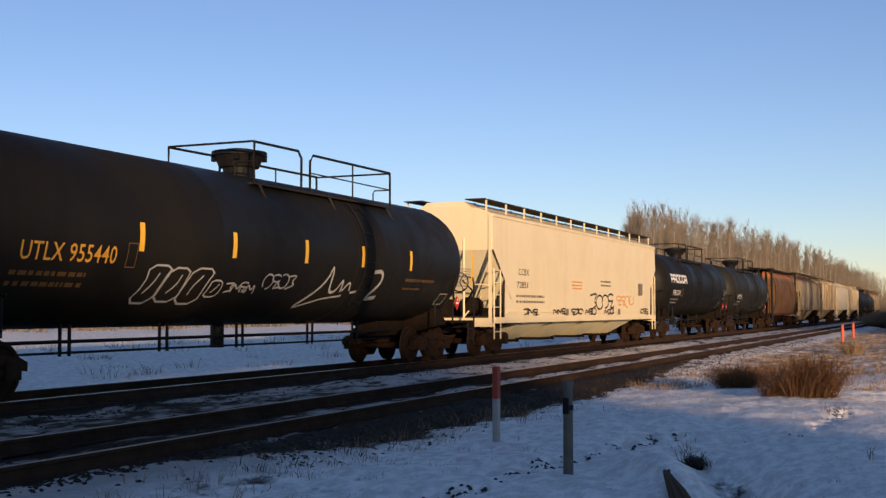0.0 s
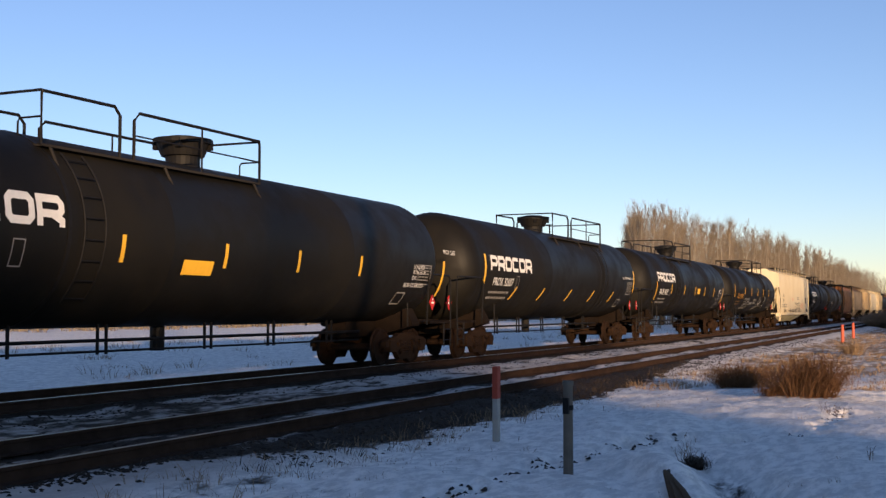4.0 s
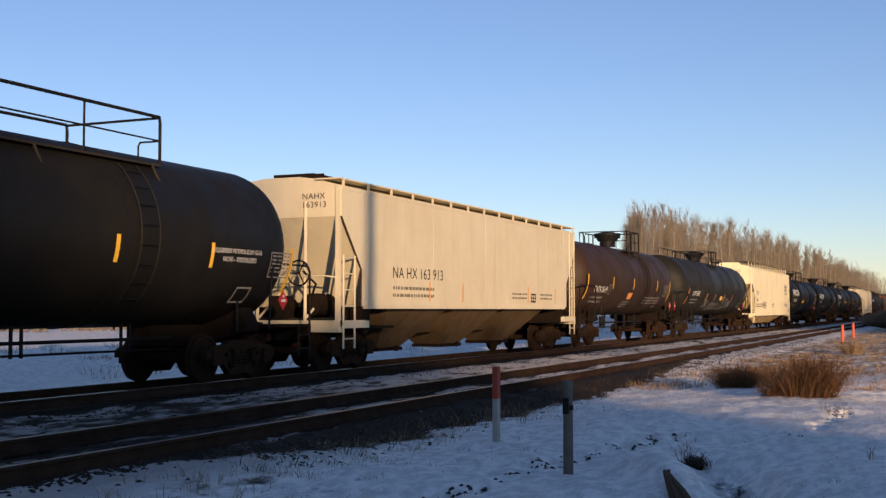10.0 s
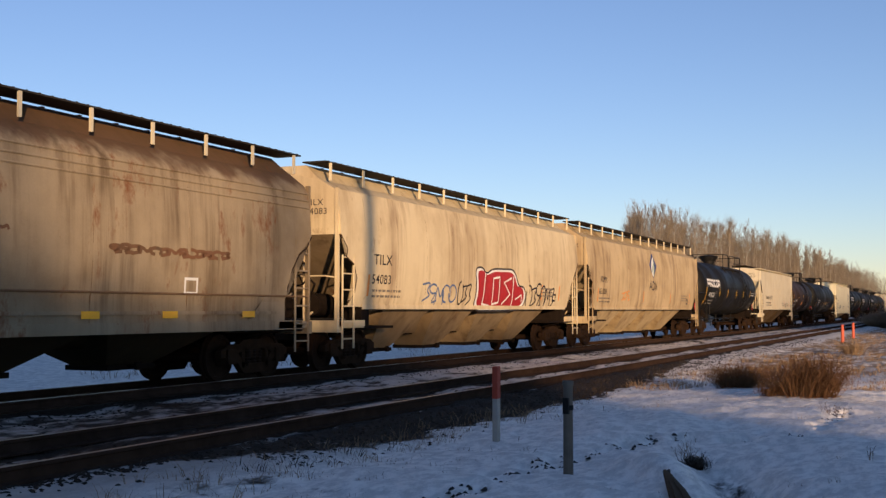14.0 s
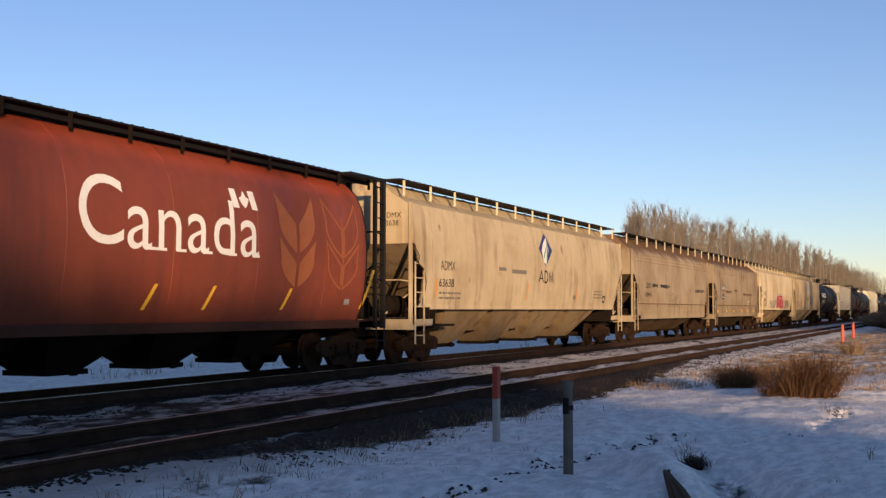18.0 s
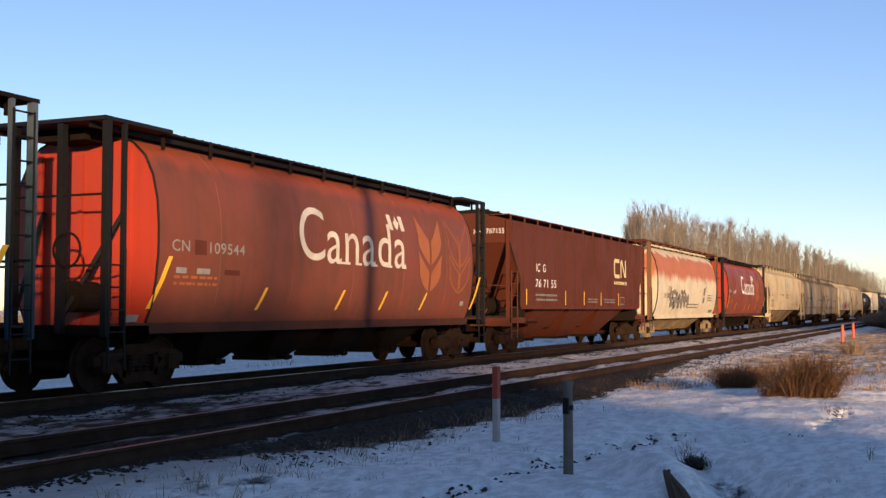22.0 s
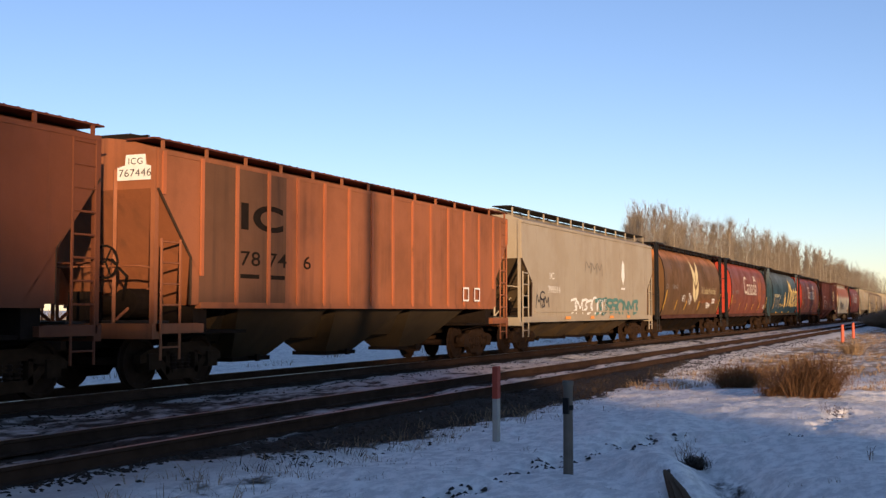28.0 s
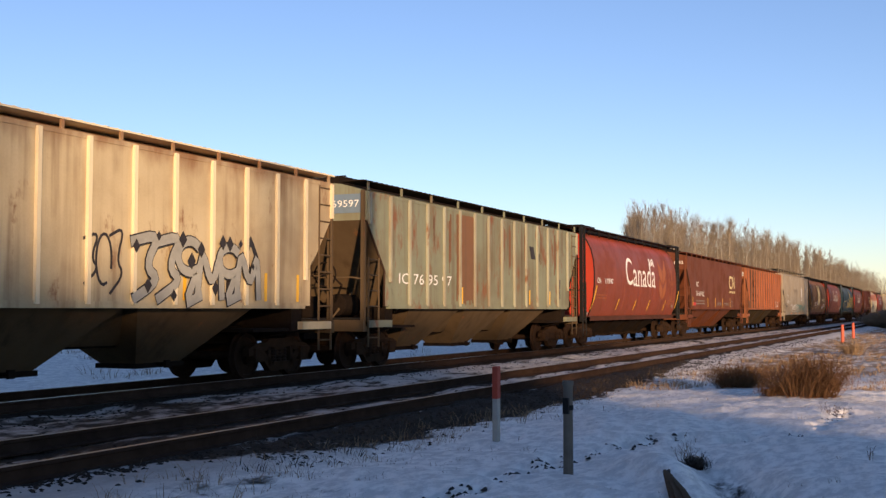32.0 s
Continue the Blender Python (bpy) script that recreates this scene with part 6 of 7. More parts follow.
c, hw = hopper_car("cream curved-side grain hopper with a diamond emblem", -246.93, -227.15, CURVED, M["tan_3"], 3.05, 2.5, 4, bracket=M["cream"], rb_n=13, rb_y=1.22, rb_z=4.68, seams=12, seam_mat=M["seam_grime"], bay_mat=M["bay_tan"])
grain_marks(c, hw, -8.25, "ADMX", "63638", 9.9, 191)
end_lettering("ADMX\n63638", -0.65, -1.2, 3.50, 3.84, -9.90, M["ink"], c)
leaf_emblem(c, hw, 0.3, 3.37)
decal("smudge", [rect(-4.0, -3.4, 2.55, 2.65), rect(-2.9, -1.6, 2.5, 2.62), rect(3.4, 3.7, 1.75, 1.9)], M["grey_ink"], c, hw)


def bend(a, b, c, n=7):
    """Points along a curve from a to c drawn towards b."""
    return [tuple((1 - k) ** 2 * a[i] + 2 * k * (1 - k) * b[i] + k * k * c[i] for i in (0, 1)) for k in np.linspace(0, 1, n)]


def ear_leaf(x, s, base, top, wide, tip):
    """One leaf of a wheat ear, from its foot on the stalk out and up to its tip."""
    foot, point, neck = (x + s * 0.05, base), (x + s * tip, top), (x + s * 0.06, base + (top - base) * 0.50)
    outer = bend(foot, (x + s * wide * 1.15, base + (top - base) * 0.28), (x + s * wide, base + (top - base) * 0.62), 6) + [point]
    return outer + bend(point, (x + s * wide * 0.52, base + (top - base) * 0.68), neck, 6)[1:]


def wheat_ears(c, hw, x, mat, solid=True):
    leaves = []
    for s in (-1, 1):
        leaves.append(ear_leaf(x, s, 2.54, 3.75, 0.70, 0.74))
        leaves.append(ear_leaf(x, s, 1.84, 2.84, 0.64, 0.72))
    if solid:
        for p in leaves:
            decal("wheat_leaf", [p], mat, c, hw, "leaf of a wheat-ear emblem")
    else:
        for p in leaves:
            decal("wheat_outline", ribbon(p + [p[0]], 0.045), mat, c, hw, "outline of a wheat-ear emblem")
        decal("wheat_stalk", ribbon([(x, 1.95), (x, 3.4)], 0.04), mat, c, hw)


def canada_marks(c, hw, number, seed, wheat=True, faded=False, low=(-4.3, -0.7, 1.0, 3.65)):
    m, word = (M["dim_white"], M["worn_white"]) if faded else (M["white"], M["white"])
    lettering("C", -2.38, -1.33, 2.42, 3.54, word, c, hw, "white word mark")
    lettering("anada", -1.24, 2.64, 2.38, 3.42, word, c, hw, "white word mark")
    for f in (0.165, 0.225, 0.365, 0.565, 0.765, 0.965):
        decal("serif", [rect(-1.24 + f * 3.88 - 0.10, -1.24 + f * 3.88 + 0.16, 2.385, 2.435)], word, c, hw, lift=0.011)
    decal("flag", [rect(1.84, 2.04, 3.30, 3.66, -0.08)], word, c, hw, "white flag bar")
    decal("flag", [rect(2.46, 2.66, 3.30, 3.66, -0.08)], word, c, hw, "white flag bar")
    decal("flag", [[(2.24, 3.31), (2.32, 3.38), (2.40, 3.50), (2.31, 3.53), (2.22, 3.65), (2.15, 3.53), (2.06, 3.50), (2.14, 3.38)]], word, c, hw, "white maple leaf")
    lettering("CN", -6.6, -6.1, 2.40, 2.60, m, c, hw, bold=0.01)
    lettering(number, -5.5, -4.38, 2.40, 2.60, m, c, hw, bold=0.01)
    decal("small_print", small_print(-6.5, -5.2, 1.75, 1.98, 2, seed), M["ghost"], c, hw)
    stripes(c, (-7.1, 7.0), 1.40, 2.30, hw, w=0.12, lean=0.42)
    stripes(c, low, 1.38, 1.82, hw, w=0.10, lean=0.25)
    if wheat:
        wheat_ears(c, hw, 4.1, M["ghost"])
        wheat_ears(c, hw, 6.0, M["ghost"], False)
    decal("notice", [rect(-7.55, -7.25, 1.18, 1.30), rect(6.2, 6.45, 1.5, 1.62)], M["dim_white"], c, hw, lift=0.03)


c, hw = round_car("red cylindrical grain hopper with white lettering", -264.9, -248.4, M["red"], M["red_end"])
canada_marks(c, hw, "110877", 201)

c, hw = round_car("patched orange-over-cream cylindrical hopper with flaking paint", -282.83, -266.43, M["patched"], M["patched"], 6, roof="oxide", truck_mat=M["bay_tan"], post_mat=M["rust_run"], board=(1.25, 4.56, 13, 0.12, 0.40), bay_mat=M["bay_tan"])
lettering("383077", -5.8, -4.3, 1.95, 2.17, M["grey_ink"], c, hw)
lettering("CN", -4.9, -4.3, 2.3, 2.5, M["ink"], c, hw)
block_tag(c, hw, -4.7, -0.5, 1.42, 2.32, 6, 211, "spray_grey", 0.009)
decal("patch", [rect(3.3, 3.75, 1.75, 2.05, 0.1), rect(3.4, 3.85, 2.15, 2.55, 0.1), rect(5.5, 6.6, 1.24, 1.4)], M["grey_ink"], c, hw, "dark grey patch")
decal("small_print", small_print(-0.5, 2.5, 1.4, 1.7, 2, 212) + small_print(4.6, 6.0, 1.8, 2.2, 3, 213), M["grey_ink"], c, hw)
stripes(c, (2.6, 6.2), 1.3, 1.65, hw, "yellow", 0.12)


def loop_emblem(c, hw, x, z, mat):
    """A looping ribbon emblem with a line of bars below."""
    decal("emblem", ribbon([(x + 0.75, z + 0.62), (x + 0.1, z + 0.62), (x, z + 0.5), (x, z + 0.12), (x + 0.1, z), (x + 0.75, z)], 0.15) + ribbon([(x + 0.98, z - 0.04), (x + 0.98, z + 0.55), (x + 1.1, z + 0.62), (x + 1.55, z + 0.05), (x + 1.68, z + 0.05), (x + 1.68, z + 0.68)], 0.15), mat, c, hw, "cream ribbon emblem")
    decal("emblem_bar", small_print(x - 0.05, x + 1.85, z - 0.50, z - 0.20, 1, 5), mat, c, hw)


def oxide_marks(c, hw, top, number, x_emb, seed):
    lettering(top, -6.05, -5.1 if len(top) > 3 else -5.45, 2.62, 2.88, M["white"], c, hw, bold=0.01)
    lettering(number, -6.1, -4.0, 2.12, 2.38, M["white"], c, hw, bold=0.01)
    loop_emblem(c, hw, x_emb, 2.72, M["pale_gold"])
    stripes(c, (-7.0, -3.0, -0.8, 1.4, 3.9), 1.55, 2.05, hw, "yellow", 0.09)
    decal("small_print", small_print(-6.1, -3.9, 1.6, 1.9, 2, seed) + small_print(-0.3, 1.0, 1.6, 1.8, 2, seed + 1) + small_print(1.9, 3.4, 1.6, 1.8, 2, seed + 2) + frame_of(4.2, 4.8, 1.6, 1.9, 0.03), M["dim_white"], c, hw)


c, hw = hopper_car("oxide-brown ribbed covered hopper with a cream ribbon emblem", -300.7, -284.0, STRAIGHT, M["oxide"], 3.45, 1.6, 3, board="oxide", rb_y=1.52, rb_z=4.31, lift=0.02, rb_n=14, ribs=16, rib_d=0.022)
oxide_marks(c, lambda z: hw(z) + 0.022, "IC  G", "76 71 55", 3.35, 221)
end_lettering("ICG 767155", -0.35, -1.35, 3.72, 3.88, -8.36, M["white"], c)

c, hw = round_car("faded red cylindrical grain hopper with peeling white lettering", -318.85, -302.65, M["red_2"], M["red_end"])
canada_marks(c, hw, "109544", 231, faded=True, low=(-3.8, -0.65, 1.45, 3.7))
decal("patch", [rect(-5.95, -5.6, 2.36, 2.62)], M["oxide"], c, hw, "dark red repainted patch")
decal("patch", [rect(-5.0, -4.5, 2.02, 2.12)], M["oxide"], c, hw, "dark red repainted patch")
decal("stencil_bar", [rect(-5.85, -5.45, 2.02, 2.12)], M["dim_white"], c, hw)
decal("stencil_bar", [rect(-6.45, -6.15, 2.02, 2.12)], M["dim_white"], c, hw)

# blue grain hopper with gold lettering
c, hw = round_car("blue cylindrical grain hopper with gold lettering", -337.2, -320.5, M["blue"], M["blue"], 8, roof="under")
def brush(points, w):
    return ribbon(rounded(points, False, 2), w)


# the gold word: long sweeping strokes, one part a letter
decal("letter", brush([(0.80, 1.70), (1.40, 2.25), (2.00, 2.85), (2.35, 3.30), (2.28, 3.82)], 0.26) + brush([(2.38, 3.74), (2.80, 3.20), (2.84, 2.60), (2.35, 1.70)], 0.25) + brush([(1.98, 2.26), (2.26, 1.78)], 0.22), M["gold"], c, hw, "gold sweeping letter")
decal("letter", brush([(2.76, 3.62), (3.22, 3.10), (3.26, 2.50), (2.90, 1.70)], 0.25), M["gold"], c, hw, "gold sweeping letter")
decal("letter", brush([(3.18, 3.50), (3.56, 3.05), (3.60, 2.40), (3.36, 1.70)], 0.22) + brush([(3.62, 2.70), (3.86, 3.02), (4.26, 2.90), (4.36, 2.30), (4.10, 1.75), (3.45, 1.72)], 0.24), M["gold"], c, hw, "gold sweeping letter")
decal("letter", brush([(4.78, 2.28), (5.22, 2.55), (5.36, 2.96), (4.98, 3.06), (4.66, 2.60), (4.62, 1.90), (4.98, 1.66), (5.36, 2.10)], 0.22), M["gold"], c, hw, "gold sweeping letter")
decal("letter", brush([(5.86, 2.96), (5.80, 2.30), (5.62, 1.70)], 0.22) + brush([(5.84, 2.55), (6.02, 2.92), (6.20, 2.90)], 0.18), M["gold"], c, hw, "gold sweeping letter")
decal("letter", brush([(6.42, 3.24), (6.40, 2.40), (6.14, 1.70)], 0.22) + brush([(6.10, 2.92), (6.70, 2.92)], 0.16), M["gold"], c, hw, "gold sweeping letter")
decal("letter", brush([(7.28, 2.80), (6.98, 2.98), (6.72, 2.50), (6.66, 1.90), (6.94, 1.68), (7.20, 2.20)], 0.20) + brush([(7.32, 2.96), (7.34, 2.40), (7.16, 1.70)], 0.20), M["gold"], c, hw, "gold sweeping letter")
lettering("Heritage Fund", -3.26, -1.12, 1.62, 1.92, M["gold"], c, hw, bold=0.01)
lettering("ALNX 396249", -6.34, -3.92, 2.33, 2.58, M["pale_gold"], c, hw, bold=0.015)
decal("emblem", [[(-0.78, 1.62), (-0.35, 1.55), (-0.08, 1.75), (0.04, 2.48), (-0.28, 2.40), (-0.5, 2.25), (-0.76, 2.62)], rect(-0.5, -0.38, 2.45, 2.6), rect(-0.3, -0.12, 2.55, 2.7), rect(-0.42, -0.3, 2.68, 2.8), rect(-0.12, 0.02, 2.72, 2.84)], M["gold"], c, hw, "gold sheaf emblem")
decal("outlined_panel", frame_of(-3.45, -3.15, 2.28, 2.55, 0.03) + small_print(-3.38, -3.22, 2.36, 2.46, 1, 6), M["white"], c, hw)
decal("small_print", small_print(-6.2, -5.6, 1.72, 2.15, 3, 241) + small_print(-5.3, -3.5, 1.72, 2.15, 4, 244), M["grey_ink"], c, hw)
decal("tag", scrawl(-4.0, -3.3, 1.5, 1.75, 3, 0.04, 242) + scrawl(-5.3, -4.8, 1.62, 1.8, 2, 0.04, 243), M["dim_white"], c, hw)
stripes(c, (-6.7, 7.25), 1.45, 2.30, hw, w=0.12, lean=0.40)
decal("notice", [rect(-4.6, -4.1, 1.16, 1.26), rect(-1.2, -0.8, 1.16, 1.26), rect(2.6, 3.0, 1.16, 1.26)], M["yellow"], c, hw, lift=0.05)

c, hw = round_car("faded red cylindrical grain hopper with a white scribble near its end", -354.7, -338.5, M["red_2"], M["red_end"])
canada_marks(c, hw, "109226", 251, faded=True, low=(-4.0, -1.2, 1.3, 3.95))
decal("tag", scrawl(5.9, 6.7, 1.45, 1.75, 3, 0.06, 252), M["white"], c, hw)

# brown grain hopper with the gold wheat ear
c, hw = round_car("brown cylindrical grain hopper with a gold wheat ear", -372.4, -356.3, M["brown"], M["brown"])
ear = []
for s in (-1, 1):
    ear.append(ear_leaf(0.12, s, 2.62, 3.98, 0.76, 0.80))
    ear.append(ear_leaf(0.12, s, 1.78, 2.98, 0.70, 0.72))
for p in ear:
    decal("wheat_leaf", [p], M["pale_gold"], c, hw, "gold leaf of a wheat-ear emblem")
lettering("The Canadian Wheat Board", 1.54, 5.6, 2.25, 2.58, M["pale_gold"], c, hw)
lettering("La Commission canadienne du ble", 1.35, 6.4, 1.76, 2.02, M["ghost"], c, hw)
lettering("CN", -6.6, -6.1, 2.40, 2.60, M["dim_white"], c, hw)
lettering("398342", -5.3, -4.1, 2.40, 2.60, M["dim_white"], c, hw)
decal("tag", scrawl(-1.6, -0.9, 1.6, 2.3, 3, 0.05, 261) + scrawl(3.1, 4.2, 1.45, 1.8, 4, 0.05, 262) + scrawl(4.6, 5.4, 1.75, 2.0, 4, 0.05, 263) + scrawl(-3.2, -2.4, 1.8, 2.1, 3, 0.04, 264), M["white"], c, hw)
stripes(c, (-6.9, 6.6), 1.40, 2.30, hw, w=0.12, lean=0.40)
stripes(c, (-4.4, -2.2, 1.0), 1.38, 1.86, hw, w=0.11, lean=0.25)

c, hw = hopper_car("stone-grey curved-side grain hopper with teal and white tags", -390.65, -373.6, DEEP, M["stone_grey"], 3.0, 2.4, 4, rb_n=12, rb_y=1.20, rb_z=4.66, side_sill=True, seams=8, seam_mat=M["grey_ink"], bay_mat=M["bay_dust_shaded"])
lettering("IC", -5.82, -5.35, 2.41, 2.63, M["white"], c, hw)
lettering("799514", -5.98, -4.72, 1.95, 2.18, M["white"], c, hw)
decal("tag", scrawl(-3.5, 1.0, 1.2, 1.85, 7, 0.09, 271), M["white"], c, hw)
decal("tag", scrawl(-0.5, 5.8, 1.2, 1.85, 8, 0.14, 272), M["spray_teal"], c, hw, "teal sprayed tag", 0.010)
decal("tag", scrawl(-7.2, -6.0, 1.4, 2.0, 3, 0.06, 273), M["ink"], c, hw)
decal("emblem", [[(3.5, 2.4), (3.75, 2.7), (3.7, 3.2), (3.5, 3.4), (3.3, 3.2), (3.25, 2.7)]] + [rect(3.2, 3.8, 2.2, 2.28)], M["white"], c, hw, "small white emblem")
decal("tag", scrawl(-1.8, 0.3, 2.7, 3.3, 3, 0.05, 274), M["grey_ink"], c, hw)
decal("notice", [rect(-4.2, -3.6, 1.06, 1.16), rect(-1.2, -0.7, 1.06, 1.16), rect(1.4, 2.0, 1.06, 1.16), rect(4.0, 4.5, 1.06, 1.16)], M["stripe_orange"], c, hw, lift=0.05)

c, hw = hopper_car("sun-faded orange ribbed covered hopper", -408.64, -391.9, STRAIGHT, M["orange"], 3.45, 1.6, 3, board="oxide", rb_y=1.52, rb_z=4.31, lift=0.02, rb_n=14, ribs=16, rib_mat=M["orange_post"], bay_mat=M["bay_dark"], rib_d=0.04)
decal("weathered_panel", [rect(-7.2, -4.28, 1.5, 4.04)], M["sooty_panel"], c, hw, "sooty brown panels with ghosted letters", 0.004)
lettering("IC", -5.9, -4.40, 2.90, 3.42, M["under"], c, hw, bold=0.03)
lettering("78 74 16", -5.9, -3.3, 2.22, 2.50, M["under"], c, hw, bold=0.01)
decal("stencil_bar", [rect(-5.9, -5.25, 1.98, 2.06), rect(-4.95, -4.32, 1.98, 2.06)], M["under"], c, hw)
decal("outlined_panel", frame_of(4.75, 5.15, 1.62, 2.0, 0.045) + frame_of(5.55, 5.95, 1.62, 2.0, 0.045), M["white"], c, hw, lift=0.08)
bm = bmesh.new()
prism_x(bm, [(-1.44, 3.60), (-1.44, 3.82), (-1.28, 3.86), (-1.26, 4.04), (-0.86, 4.04), (-0.84, 3.86), (-0.68, 3.82), (-0.68, 3.60)], -8.395, -8.375)
bmesh.ops.recalc_face_normals(bm, faces=bm.faces)
part("end_patch", bm, M["white"], c, "white stencil patch on the car end")
end_lettering("ICG", -0.92, -1.22, 3.87, 3.98, -8.40, M["ink"], c)
end_lettering("767446", -0.72, -1.40, 3.66, 3.79, -8.40, M["ink"], c)

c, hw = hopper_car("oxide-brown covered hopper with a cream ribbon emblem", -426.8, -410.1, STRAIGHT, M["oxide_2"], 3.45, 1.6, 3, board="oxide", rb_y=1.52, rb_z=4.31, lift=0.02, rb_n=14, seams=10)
oxide_marks(c, hw, "IC", "76 69 62", 3.75, 281)
end_lettering("IC 766962", -0.35, -1.35, 3.72, 3.88, -8.36, M["white"], c)
decal("notice", [rect(-6.85, -6.2, 1.62, 1.78)], M["placard_red"], c, hw)

c, hw = round_car("red cylindrical grain hopper with ghosted wheat ears", -444.6, -428.35, M["red"], M["red_end"])
canada_marks(c, hw, "110997", 291, low=(-3.6, -0.85, 1.55, 4.6))
decal("tag", scrawl(4.8, 6.8, 1.5, 1.85, 4, 0.04, 292), M["ghost"], c, hw)

c, hw = hopper_car("faded green ribbed covered hopper with rusty panels", -461.7, -445.5, STRAIGHT, M["green"], 3.45, 1.6, 3, board="under", rb_y=1.52, rb_z=4.37, lift=0.0, rb_n=10, ribs=16, rib_mat=M["pale_green"], bay_mat=M["bay_dust_shaded"], post_mat=M["bay_dust_shaded"])
lettering("IC 76 95 97", -6.4, -3.2, 2.02, 2.28, M["white"], c, hw)
end_lettering("IC 769597", -0.15, -1.35, 3.76, 3.92, -8.12, M["white"], c)
bm = bmesh.new()
box(bm, -8.115, -8.102, -1.46, -0.05, 3.62, 4.06)
bmesh.ops.recalc_face_normals(bm, faces=bm.faces)
part("end_patch", bm, M["panel_blue"], c, "faded blue panel on the car end")
stripes(c, (-2.5, 0.6, 3.0, 5.0), 1.55, 2.0, lambda z: hw(z) + 0.0, "yellow", 0.10)
rng = random.Random(76)
ragged, foot = [], 1.65
for i in range(13):
    foot = min(max(foot + rng.uniform(-0.16, 0.19), 1.50), 2.35)
    ragged.append(rect(-2.85 + i * 0.10, -2.75 + i * 0.10, foot, 3.98))
decal("rust_panel", ragged, M["rust_run"], c, hw, "rust-brown repainted panel with a ragged foot", 0.005)
for xx in (-4.35, -3.3, -0.45, 0.75, 1.25, 2.6, 4.15, 4.9, 5.6):
    w, low = rng.uniform(0.03, 0.06), rng.uniform(2.2, 3.4)
    decal("rust_run", [rect(xx + (i - 2) * w, xx + (i - 1) * w, low + rng.uniform(0.0, 0.5), 3.98 - rng.uniform(0.0, 0.3)) for i in range(4)], M["rust_run"], c, hw, "brown rust run", 0.005)
decal("notice", [rect(5.85, 6.15, 1.75, 2.05), rect(5.85, 6.15, 2.1, 2.4)], M["ink"], c, hw)
decal("patch", [rect(3.2, 3.6, 3.0, 3.4, -0.2), rect(3.7, 4.0, 2.95, 3.2)], M["ink"], c, hw)

c, hw = hopper_car("old cream ribbed covered hopper with grey sprayed letters", -479.9, -463.25, STRAIGHT, M["cream_old"], 3.45, 1.6, 3, board="cream", rb_y=1.52, rb_z=4.31, lift=0.02, rb_n=13, ribs=16, rib_mat=M["cream"], bay_mat=M["bay_dust_shaded"], post_mat=M["bay_dust_shaded"])
block_tag(c, hw, 1.5, 5.15, 1.52, 2.66, 6, 301, "spray_silver", 0.064)
decal("tag", scrawl(0.45, 1.35, 1.65, 2.75, 3, 0.05, 302) + ribbon([(4.9, 2.4), (5.1, 2.7), (5.3, 2.4), (5.1, 2.1), (4.9, 2.4)], 0.12), M["ink"], c, hw)
stripes(c, (-5.0, -2.6, 3.0, 5.6, 6.8), 1.55, 2.1, hw, "yellow", 0.10)
decal("notice", [rect(4.3, 4.75, 1.66, 1.92), rect(-3.6, -2.9, 1.66, 1.86)], M["ink"], c, hw)
tank_car("black tank car at the tail", -502.0, -481.0, M["black"], (-3.0, 3.0), 1.0, 2.0)


# ---- things beside the tracks ----
def spot(x, y, dz=0.0):
    return pose(x, y, ground_z(x, y) + dz)


p = thing("marker_post", "short white post with a faded red top in the snow", "marker post", at=spot(13.8, 5.35, -0.08))
bm = bmesh.new()
box(bm, -0.055, 0.055, -0.035, 0.035, 0.0, 0.62)
bmesh.ops.bevel(bm, geom=bm.edges[:], offset=0.006, segments=1, affect="EDGES")
part("shaft", bm, M["post_white"], p)
bm = bmesh.new()
box(bm, -0.057, 0.057, -0.037, 0.037, 0.62, 1.03)
bmesh.ops.bevel(bm, geom=bm.edges[:], offset=0.006, segments=1, affect="EDGES")
part("red_top", bm, M["post_red"], p, "faded red upper half")

p = thing("fence_post", "weathered grey post with a metal band", "post", at=spot(11.3, 3.6, -0.06))
bm = bmesh.new()
disc(bm, (0, 0, 0.50), "z", 0.052, 1.0, 14, 0.048)
part("shaft", bm, M["post_grey"], p, smooth=False)
bm = bmesh.new()
disc(bm, (0, 0, 0.74), "z", 0.056, 0.05, 14)
box(bm, -0.085, -0.045, -0.03, 0.03, 0.68, 0.84)
part("bracket", bm, M["black_iron"], p)
bm = bmesh.new()
disc(bm, (0, 0, 0.985), "z", 0.058, 0.05, 14)
part("cap", bm, M["post_grey"], p)

for k, (x, y) in enumerate(((62.2, 5.17), (70.6, 5.28))):
    p = thing("delineator", "bright orange plastic marker post in dry grass", "marker post", "orange markers", at=spot(x, y, -0.05))
    bm = bmesh.new()
    disc(bm, (0, 0, 0.52), "z", 0.09, 0.95, 12, 0.07)
    part("tube", bm, M["marker"], p)
    bm = bmesh.new()
    disc(bm, (0, 0, 0.05), "z", 0.2, 0.1, 12, 0.16)
    part("base", bm, M["under"], p)

p = thing("log", "weathered broken board half under snow in a hollow", "log", at=pose(10.70, 2.43, -0.06))
bm = bmesh.new()
for k in range(5):
    tube(bm, [(0.0 + 0.004 * k, 0.012 * k, -0.09 + 0.008 * k), (-0.55, -0.19 + 0.03 * (k - 2), -0.15 + 0.012 * (k % 2)), (-1.15, -0.42 + 0.045 * (k - 2), -0.26)], 0.022, 6, 0.034)
part("board", bm, M["log"], p)
bm = bmesh.new()
tube(bm, [(-0.05, 0.01, -0.09), (0.03, 0.02, -0.06), (0.06, 0.02, -0.05)], 0.026, 6, 0.014)
part("splinter", bm, M["wood"], p)


